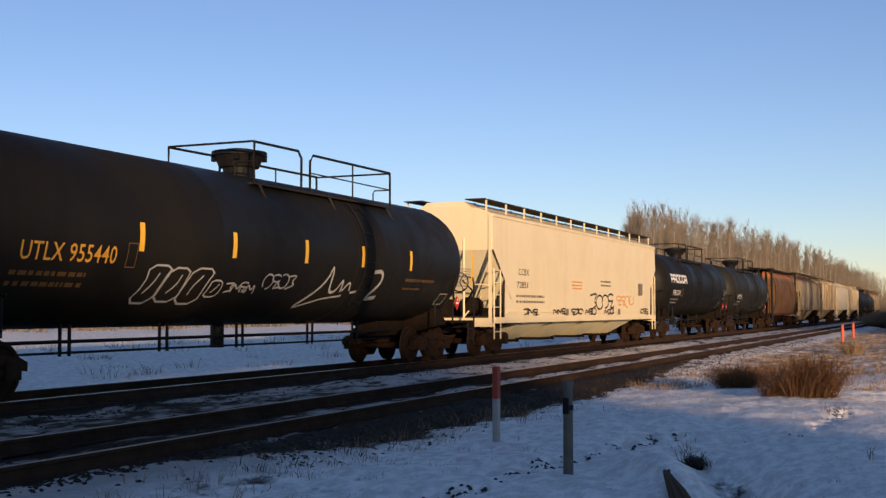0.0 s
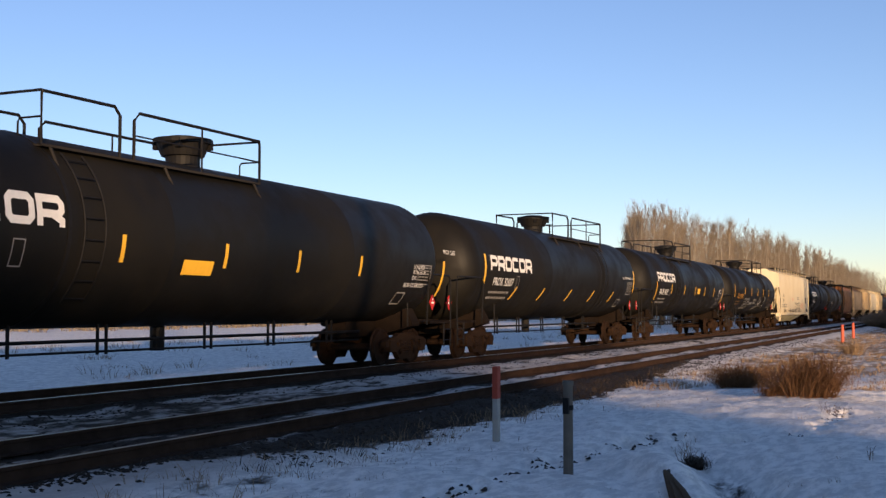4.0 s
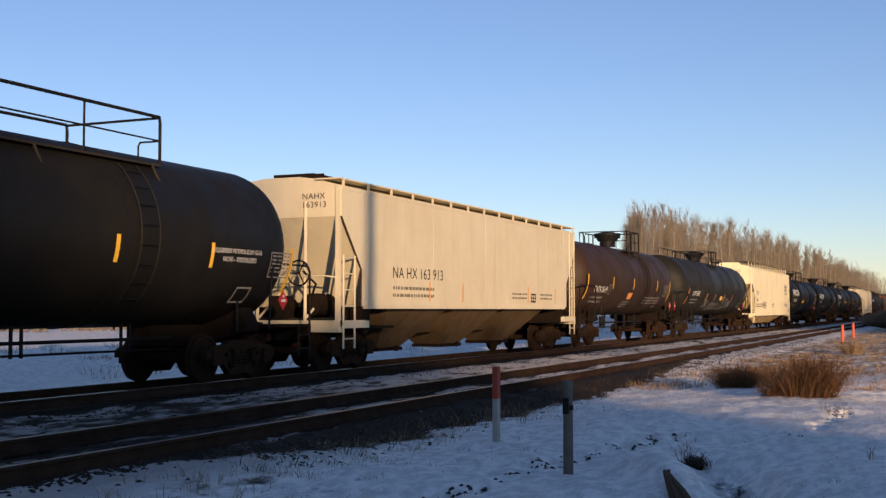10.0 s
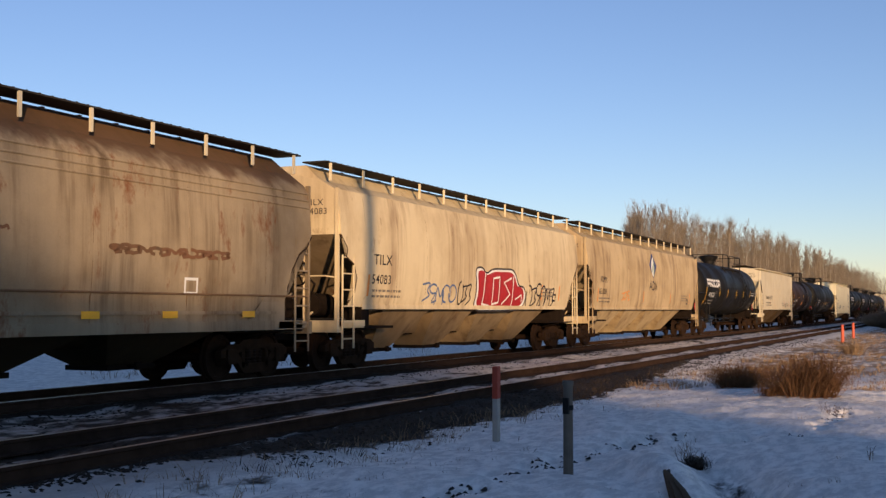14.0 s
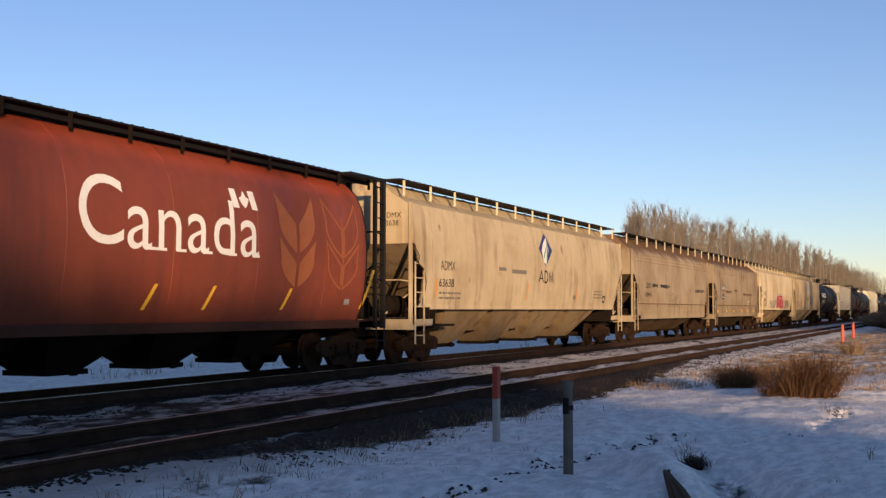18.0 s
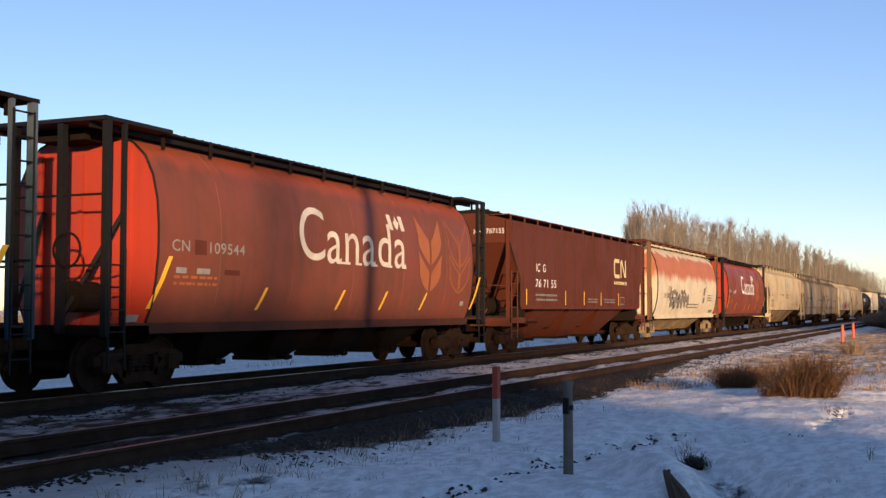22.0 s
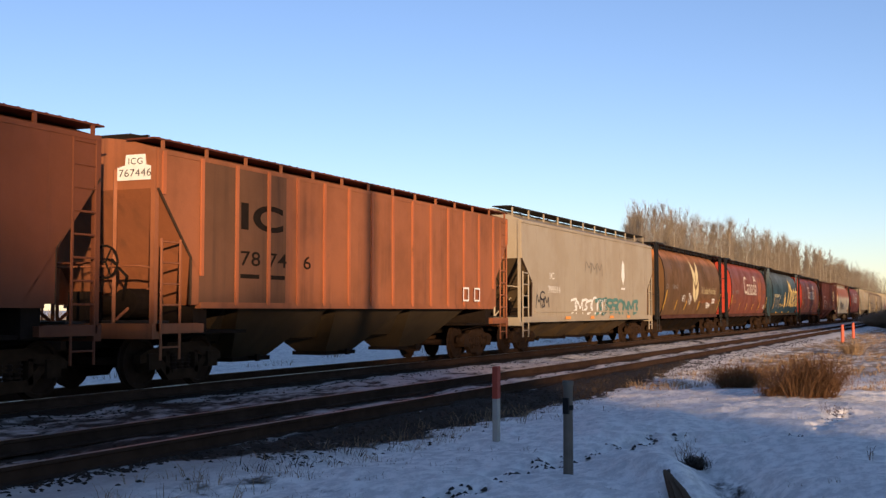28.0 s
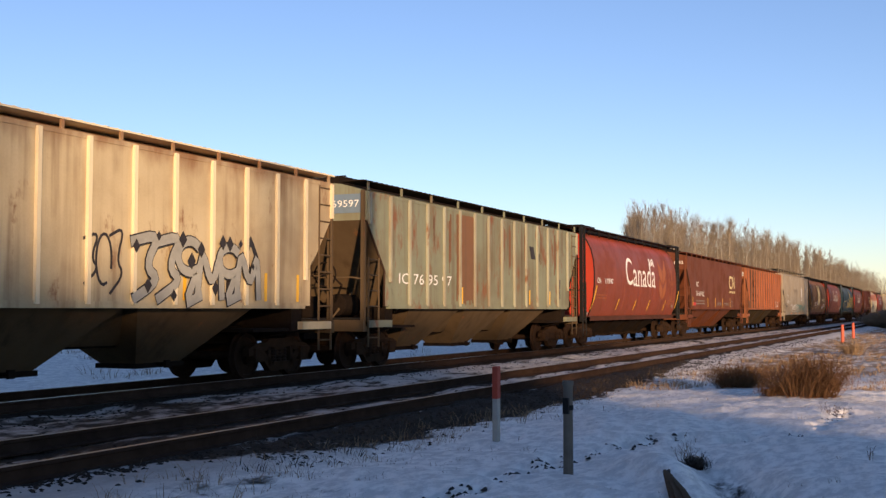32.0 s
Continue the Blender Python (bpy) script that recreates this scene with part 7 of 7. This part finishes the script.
# ---- dry plants ----
def blade(verts, faces, p, d, h, w, rng):
    """One bent stem of two tapering quads."""
    a = rng.uniform(0, 6.28)
    s = (math.cos(a) * w, math.sin(a) * w)
    q = [(p[0] + d[0] * k * k, p[1] + d[1] * k * k, p[2] + h * k) for k in (0, 0.55, 1.0)]
    n = len(verts)
    for (x, y, z), f in zip(q, (1, 0.8, 0.25)):
        verts.append((x - s[0] * f, y - s[1] * f, z))
        verts.append((x + s[0] * f, y + s[1] * f, z))
    faces.append((n, n + 1, n + 3, n + 2))
    faces.append((n + 2, n + 3, n + 5, n + 4))


def stems(name, spots, material, label, category, kind="stuff"):
    """spots: (x, y, spread, stems, height, width)."""
    rng = random.Random(len(spots) * 7 + 1)
    verts, faces = [], []
    for x, y, spread, n, h, w in spots:
        z = ground_z(x, y) - 0.03
        for _ in range(n):
            a, r = rng.uniform(0, 6.28), spread * math.sqrt(rng.random())
            lean = rng.uniform(0.1, 0.6) * h
            b = a + rng.uniform(-0.8, 0.8)
            hh = h * rng.uniform(0.45, 1.0) * (1.1 - 0.5 * r / max(spread, 0.01))
            blade(verts, faces, (x + r * math.cos(a), y + r * math.sin(a), z), (lean * math.cos(b), lean * math.sin(b)), hh, w * rng.uniform(0.6, 1.2), rng)
    m = bpy.data.meshes.new(name)
    m.from_pydata(verts, [], faces)
    m.materials.append(material)
    return tagged(new(name, m), label, category, kind=kind)


def bush(x, y, r, h, n, material, label, seed, twig=(0.05, 0.16), stem=0.005):
    """A domed dry bush of many forking stems that fan out from its crown."""
    rng = random.Random(seed)
    ob = thing("bush", label, "bush", "dry bushes", at=spot(x, y, -0.04))
    lobes = [(rng.uniform(-0.35, 0.35) * r, rng.uniform(-0.35, 0.35) * r, rng.uniform(0.75, 1.05)) for _ in range(5)]
    for half in range(2):
        verts, faces = [], []
        for _ in range(n // 2):
            ox, oy, tall = lobes[rng.randrange(5)]
            a, rr = rng.uniform(0, 6.28), math.sqrt(rng.random())
            p = (ox + 0.30 * r * rr * math.cos(a), oy + 0.30 * r * rr * math.sin(a), 0.0)
            d = (0.50 * r * rr * math.cos(a) + rng.gauss(0, 0.05), 0.50 * r * rr * math.sin(a) + rng.gauss(0, 0.05))
            hh = h * tall * math.sqrt(max(0.15, 1.0 - 0.72 * rr * rr)) * rng.uniform(0.55, 1.0)
            blade(verts, faces, p, d, hh, stem, rng)
            for _ in range(6):
                k = rng.uniform(0.3, 1.0)
                q = (p[0] + d[0] * k * k, p[1] + d[1] * k * k, hh * k)
                b = rng.uniform(0, 6.28)
                l = rng.uniform(*twig)
                blade(verts, faces, q, (0.7 * l * math.cos(b), 0.7 * l * math.sin(b)), l * rng.uniform(0.3, 1.0), stem, rng)
        m = bpy.data.meshes.new("stems")
        m.from_pydata(verts, [], faces)
        part("stalk_mass" if half == 0 else "seed_mass", m, material, ob)
    return ob


bush(24.5, 3.95, 0.95, 0.72, 620, M["bush"], "russet dry weed clump in snow", 1)
bush(21.9, 2.33, 0.98, 0.98, 1000, M["bush"], "larger russet dry weed clump in snow", 2)
bush(21.6, 2.95, 0.36, 0.34, 160, M["bush"], "low russet weed clump in front of the larger ones", 8)
bush(13.5, 2.74, 0.20, 0.24, 190, M["wood"], "small dark weed tuft in a hollow", 3, (0.03, 0.10), 0.004)
bush(13.75, 2.98, 0.26, 0.44, 14, M["straw"], "few tall bare stalks beside the hollow", 9, (0.04, 0.12), 0.003)
bush(10.85, 1.38, 0.20, 0.13, 60, M["log"], "flattened dark weed heads in snow", 4, (0.02, 0.05), 0.008)
bush(46.5, 3.45, 0.75, 0.75, 320, M["straw"], "pale dry weed clump beside the verge", 5)
bush(18.6, 1.68, 0.24, 0.36, 14, M["bush"], "sparse twiggy weed stalks in snow", 6, (0.03, 0.10), 0.003)
bush(13.2, 0.86, 0.10, 0.30, 5, M["bush"], "two thin bent weed stalks in snow", 10, (0.03, 0.08), 0.003)
bush(118.0, 5.6, 3.2, 2.0, 2600, M["twig"], "dark brushwood beside the track", 7, (0.2, 0.6), 0.02)

rng = random.Random(5)
spots, trodden, ditch = [], [], []
for _ in range(420):
    x = 24 + 70 * rng.random() ** 1.6
    y = rng.uniform(1.0, 6.3) if rng.random() < 0.75 else rng.uniform(-4.0, 6.0)
    spots.append((x, y, 0.30, 26, rng.uniform(0.12, 0.30), 0.008))
stems("dry_grass", spots, M["straw"], "low straw-coloured grass poking through snow", "grass")
spots = []
for _ in range(260):
    x = rng.uniform(10, 34)
    ditch.append((x, rng.uniform(6.3, 7.3), 0.16, 12, rng.uniform(0.06, 0.20), 0.006))
for _ in range(110):
    x = rng.uniform(7.5, 20)
    spots.append((x, rng.uniform(5.9, 6.9), 0.12, 10, rng.uniform(0.10, 0.28), 0.004))
for _ in range(170):
    spots.append((rng.uniform(8.5, 26), rng.uniform(0.4, 6.3) if rng.random() < 0.3 else rng.uniform(4.6, 6.4), 0.14, 7, rng.uniform(0.05, 0.13), 0.004))
for (ax, ay), (bx, by) in zip(TRAIL, TRAIL[1:]):
    n = max(1, round(math.hypot(bx - ax, by - ay) / 0.36))
    for i in range(n):
        if rng.random() < 0.62:
            trodden.append((ax + (bx - ax) * i / n, ay + (by - ay) * i / n + (0.09 if i % 2 else -0.09)))
# dark flecks in the footprints stand in for the shade inside the dents
verts, faces = [], []
for x, y in trodden:
    for _ in range(13):
        n, r, a = len(verts), rng.uniform(0.016, 0.042) * (1.0 if x < 15.6 else 0.75), rng.uniform(0, 6.28)
        qx, qy = x + rng.gauss(0, 0.11), y + rng.gauss(0, 0.06)
        z = ground_z(qx, qy)
        for k in range(6):
            f = r * rng.uniform(0.7, 1.4)
            verts.append((qx + 1.5 * f * math.cos(a + k * 1.047), qy + f * math.sin(a + k * 1.047), z - 0.012))
        verts.append((qx + rng.uniform(-0.3, 0.3) * r, qy, z + r * rng.uniform(0.30, 0.65)))
        faces += [(n + k, n + (k + 1) % 6, n + 6) for k in range(6)]
m = bpy.data.meshes.new("footprints")
m.from_pydata(verts, [], faces)
m.materials.append(M["trodden"])
tagged(new("footprints", m), "line of old footprints, their shade laid in as dark flecks", "footprints", kind="stuff")
stems("ditch_grass", ditch, M["wood"], "dark dead grass in the ditch beside the track", "grass")
stems("verge_grass", spots, M["straw"], "thin dry grass stems along the ballast", "grass")
spots = []
for _ in range(260):
    x, y = rng.uniform(5, 130), rng.uniform(19, 40)
    spots.append((x, y, 0.5, 18, rng.uniform(0.2, 0.55), 0.012))
stems("field_grass", spots, M["straw"], "scattered dry grass in the snowy field", "grass")
spots = []
for _ in range(420):
    x = rng.uniform(20, 200)
    spots.append((x, rng.uniform(62, 92), 1.6, 46, rng.uniform(1.2, 2.6), 0.035))
stems("shrub_belt", spots, M["twig"], "low bare shrubs across the snowy field", "shrubs")


# ---- bare aspens behind the train ----
def make_tree(seed, h, limbs=110, twigs=15, thick=0.46):
    rng = random.Random(seed)
    trunk, twigs_v, twigs_f = bmesh.new(), [], []
    bend = [(0, 0, 0)]
    for k in range(1, 6):
        bend.append((bend[-1][0] + rng.uniform(-0.14, 0.14), bend[-1][1] + rng.uniform(-0.14, 0.14), h * 0.95 * k / 5))
    tube(trunk, bend, 0.085, 5, 0.012)

    def at(k):
        i = min(4, int(k * 5))
        f = k * 5 - i
        return [bend[i][j] * (1 - f) + bend[i + 1][j] * f for j in range(3)]
    for _ in range(limbs):
        k = rng.uniform(0.14, 0.97)
        p = at(k)
        a = rng.uniform(0, 6.28)
        l = (0.45 + 1.15 * math.sin(math.pi * min(1.0, k * 1.02)) ** 0.8) * rng.uniform(0.6, 1.4)
        d = (0.58 * l * math.cos(a), 0.58 * l * math.sin(a))
        up = l * rng.uniform(0.6, 1.25)
        blade(twigs_v, twigs_f, p, d, up, 0.022 * thick, rng)
        for _ in range(twigs):
            f = rng.uniform(0.25, 1.0)
            q = (p[0] + d[0] * f * f, p[1] + d[1] * f * f, p[2] + up * f)
            b = a + rng.uniform(-1.6, 1.6)
            m = rng.uniform(0.25, 0.8)
            blade(twigs_v, twigs_f, q, (0.40 * m * math.cos(b), 0.40 * m * math.sin(b)), m * rng.uniform(0.5, 1.2), 0.009 * thick, rng)
    tm = mesh_from("trunk", trunk, True)
    tm.materials.append(M["bark"])
    cm = bpy.data.meshes.new("crown")
    cm.from_pydata(twigs_v, [], twigs_f)
    cm.materials.append(M["twig"])
    return tm, cm, twigs_v, twigs_f


KINDS = [make_tree(400 + k, h) for k, h in enumerate((12.2, 12.8, 11.4, 11.9, 13.2, 10.8))]
LIGHT = [make_tree(500 + k, h, 44, 6, 0.75) for k, h in enumerate((12.4, 11.6, 13.0))]


def tree(x, y, scale, turn, kind, label="bare slender aspen in a dense stand"):
    ob = thing("tree", label, "tree", "stand of bare aspens", at=Matrix.LocRotScale((x, y, ground_z(x, y) - 0.1), Euler((0, 0, turn)), (scale, scale, scale)))
    part("trunk", KINDS[kind][0], M["bark"], ob)
    part("crown", KINDS[kind][1], M["twig"], ob)


def edge_of_wood(x):
    return 27.0 - 8.0 * (x - 106) / 300


def tallness(x):
    """The stand grows taller along the line, then falls off again."""
    return float(np.interp(x, (106, 160, 216, 275, 400), (1.02, 1.14, 1.22, 1.15, 1.08)))


def flank(y):
    """The near end of the wood: trees further from the track start further along it."""
    return y / 0.262


rng = random.Random(77)
for k in range(300):
    f = (k / 300) ** 1.25
    y = edge_of_wood(106 + 260 * f) + rng.random() ** 1.2 * 11
    x = max(106 + 260 * f + rng.uniform(-2, 2), flank(y) + rng.uniform(0, 3))
    s = rng.uniform(0.95, 1.02) * (0.94 if x < flank(y) + 3 else 1.0)
    tree(x, y, s * tallness(x), rng.uniform(0, 6.28), rng.randrange(6))
# the depth of the wood, too dense to tell apart
verts, faces = [], []
for k in range(1000):
    x = 106 + 330 * (k / 1000) ** 1.2 + rng.uniform(-3, 3)
    y = edge_of_wood(x) + rng.uniform(1, 26)
    x = max(x, flank(y) + rng.uniform(0, 6))
    s, a = rng.uniform(0.91, 1.02) * tallness(x), rng.uniform(0, 6.28)
    ca, sa, z, n = s * math.cos(a), s * math.sin(a), -0.4, len(verts)
    lv, lf = LIGHT[k % 3][2:]
    verts += [(x + ca * p[0] - sa * p[1], y + sa * p[0] + ca * p[1], z + s * p[2]) for p in lv]
    faces += [tuple(i + n for i in q) for q in lf]
    faces.append((len(verts), len(verts) + 1, len(verts) + 2, len(verts) + 3))
    verts += [(x - 0.08, y, z), (x + 0.08, y, z), (x + 0.04, y, z + 11 * s), (x - 0.04, y, z + 11 * s)]
m = bpy.data.meshes.new("wood_depth")
m.from_pydata(verts, [], faces)
m.materials.append(M["twig"])
tagged(new("wood_depth", m), "bare aspen wood behind the first trees", "woods", kind="stuff")
# the wood beyond, too far to tell apart
spots = []
for _ in range(700):
    spots.append((rng.uniform(420, 900), rng.uniform(-60, 60), 3.0, 60, rng.uniform(9, 13), 0.12))
stems("far_wood", spots, M["twig"], "far bare woodland closing the view", "woods")

# ---- behind the eye: the pole and the bare trees whose shade falls on the train ----
ux, uy = BANK_WAY


def behind(s_train, back):
    """A place whose shade falls on the near side of the train at s_train, back metres before it."""
    return s_train - ux * back, Y_FAR - 1.55 - uy * back


px, py = behind(23.6, 34.0)
pole = thing("utility_pole", "tall round wooden utility pole", "utility pole", at=spot(px, py, -0.3))
bm = bmesh.new()
disc(bm, (0, 0, 6.0), "z", 0.17, 12.0, 14, 0.13)
part("shaft", bm, M["wood"], pole)
for k, (s_t, back, sc) in enumerate(((19.4, 95, 1.35), (12.6, 110, 1.5), (15.6, 120, 1.5), (3.0, 100, 1.4))):
    tx, ty = behind(s_t, back)
    tree(tx, ty, sc, k * 1.1, k % 6, "bare aspen on the snowy bank")

# unseen scrub added on the bank's crest to half-shade the train, and the wood on the near side further up the line
rng = random.Random(21)
spots = []
for _ in range(150):
    along, back = -16 + 24 * rng.random() ** 1.25, rng.uniform(38.5, 44)
    spots.append((along * uy - back * ux, -along * ux - back * uy, 0.8, 11, rng.uniform(1.0, 2.1), 0.013))
for _ in range(110):
    along, back = -16 + 18 * rng.random(), rng.uniform(38.5, 44)
    spots.append((along * uy - back * ux, -along * ux - back * uy, 0.8, 12, rng.uniform(0.9, 1.7), 0.016))
for _ in range(150):
    along, back = -15 + 14.5 * rng.random(), rng.uniform(38.5, 44)
    spots.append((along * uy - back * ux, -along * ux - back * uy, 0.8, 10, rng.uniform(1.6, 3.4), 0.016))
for _ in range(60):
    along, back = 2.0 + 7 * rng.random(), rng.uniform(38, 44)
    spots.append((along * uy - back * ux, -along * ux - back * uy, 0.8, 10, rng.uniform(0.7, 1.8), 0.014))
stems("bank_shade_scrub", spots, M["twig"], "unseen bare scrub added along the bank's crest for partial shade", "shrubs")
# unseen twig band on thin stems, added past the bank's end to shade the train
verts, faces = [], []
for k in range(4200):
    along = 0.5 + 19 * rng.random()
    x_t = (along + 9.52) / 0.629
    back = 40 + rng.uniform(-2, 2)
    lo = (back + 0.777 * x_t + 7.7) * 0.1228 - 0.25
    thick = 1.55 - 0.9 * max(0.0, (x_t - 20) / 22)
    if rng.random() > 1.0 - 0.5 * max(0.0, (x_t - 26) / 20):
        continue
    blade(verts, faces, (along * uy - back * ux, -along * ux - back * uy, lo + thick * rng.random() ** 1.3), (rng.uniform(-0.4, 0.4), rng.uniform(-0.4, 0.4)), rng.uniform(0.2, 0.5), 0.022, rng)
# more twigs added to break up the edge of the bank's shadow
for k in range(1900):
    along = 3.5 + 9 * rng.random()
    back = 40 + rng.uniform(-2, 2)
    x, y = along * uy - back * ux, -along * ux - back * uy
    z0, z1 = ground_z(x, y), (back + 0.777 * (along + 9.52) / 0.629 + 7.7) * 0.1228
    blade(verts, faces, (x, y, max(z0, 4.6) + (z1 - max(z0, 4.6)) * rng.random()), (rng.uniform(-0.4, 0.4), rng.uniform(-0.4, 0.4)), rng.uniform(0.2, 0.5), 0.022, rng)
for k in range(26):
    along = 0.7 + 19 * k / 26
    x, y = along * uy - 40 * ux, -along * ux - 40 * uy
    n, z, top = len(verts), ground_z(x, y) - 0.2, (40 + 0.777 * (along + 9.52) / 0.629 + 7.7) * 0.1228 + 0.5
    verts += [(x - 0.03, y + 0.03, z), (x + 0.03, y - 0.03, z), (x + 0.02, y - 0.02, top), (x - 0.02, y + 0.02, top)]
    faces.append((n, n + 1, n + 2, n + 3))
m = bpy.data.meshes.new("shade_twigs")
m.from_pydata(verts, [], faces)
m.materials.append(M["twig"])
tagged(new("shade_twigs", m), "unseen band of twigs on thin stems, added to shade the train", "shrubs", kind="stuff")
verts, faces = [], []
for k in range(190):
    x = 80 + 220 * (k / 190) ** 1.3
    y = min(x * 0.049 - 2.6, 1.7 + (x - 95) / 1.235) - 22 * rng.random()
    s, a = rng.uniform(0.85, 1.02), rng.uniform(0, 6.28)
    ca, sa, z, n = s * math.cos(a), s * math.sin(a), -0.4, len(verts)
    lv, lf = LIGHT[k % 3][2:]
    verts += [(x + ca * p[0] - sa * p[1], y + sa * p[0] + ca * p[1], z + s * p[2]) for p in lv]
    faces += [tuple(i + n for i in q) for q in lf]
    faces.append((len(verts), len(verts) + 1, len(verts) + 2, len(verts) + 3))
    verts += [(x - 0.05, y + 0.06, z), (x + 0.05, y - 0.06, z), (x + 0.03, y - 0.03, z + 11 * s), (x - 0.03, y + 0.03, z + 11 * s)]
spots = []
for k in range(520):
    x = 68 + 220 * (k / 520) ** 1.3
    spots.append((x, min(x * 0.049 - 6.5, 0.6 + (x - 84) / 1.235) - 20 * rng.random(), 1.4, 46, rng.uniform(6.0, 10.0), 0.026))
stems("brushwood", spots, M["twig"], "dense bare brushwood on the near side of the line", "shrubs")
m = bpy.data.meshes.new("near_wood")
m.from_pydata(verts, [], faces)
m.materials.append(M["twig"])
tagged(new("near_wood", m), "bare aspen wood on the near side of the line", "woods", kind="stuff")

# ---- ties and loose ballast ----
tie = shared("tie", make_tie)
for tr, n in ((track_near, 240), (track_far, 200)):
    for k in range(n):
        part("tie", tie, M["tie"], tr, at=pose(2.0 + k * 0.56, 0, -0.02))
rng = random.Random(9)
verts, faces = [], []
for _ in range(6500):
    x = 5 + 60 * rng.random() ** 1.7
    band = rng.random()
    y = rng.gauss(Y_NEAR - 1.55, 0.33) if band < 0.55 else (rng.gauss(Y_NEAR, 0.8) if band < 0.7 else rng.gauss(Y_FAR - 1.75, 0.45))
    if band < 0.55 and x < 10.5:
        y = rng.gauss(7.42, 0.12)
    s = rng.uniform(0.014, 0.045)
    z = ground_z(x, y) + s * 0.05
    n = len(verts)
    q = [(1, 0, 0), (-0.3, 0.9, 0.1), (-0.8, -0.6, 0), (0.2, 0.1, 0.45), (0.0, 0.0, -0.8)]
    a = rng.uniform(0, 6.28)
    for vx, vy, vz in q:
        jx, jy = vx * rng.uniform(0.7, 1.3), vy * rng.uniform(0.7, 1.3)
        verts.append((x + s * (jx * math.cos(a) - jy * math.sin(a)), y + s * (jx * math.sin(a) + jy * math.cos(a)), z + s * vz))
    for f in ((0, 1, 3), (1, 2, 3), (2, 0, 3), (1, 0, 4), (2, 1, 4), (0, 2, 4)):
        faces.append(tuple(n + i for i in f))
m = bpy.data.meshes.new("ballast")
m.from_pydata(verts, [], faces)
m.materials.append(M["stone"])
tagged(new("ballast", m), "dark crushed-stone ballast along the rails", "ballast", kind="stuff")


# ---- what moves: the train rolls away along its track, its wheels turning as it passes ----
def motions():
    for ob, x in CARS:
        walk(ob, [(t, pose(x + SPEED * t, Y_FAR, 0)) for t in (0.0, 16.0, 32.0)])
    turn = math.degrees(SPEED / WHEEL_R) / FPS
    for w, ax, x in WHEELS:
        first = max(0, round((2.0 - x) / SPEED * FPS))
        last = min(round(32.0 * FPS), round((62.0 - x) / SPEED * FPS))
        if last <= first:
            continue
        rows = [(0.0, pose(ax, 0, WHEEL_R))] if first > 0 else []
        rows += [((k + first) / FPS, pose(ax, 0, WHEEL_R, 0, turn * k, 0)) for k in range(last - first + 1)]
        if last < round(32.0 * FPS):
            rows.append((32.0, rows[-1][1]))
        walk(w, rows)


motions()
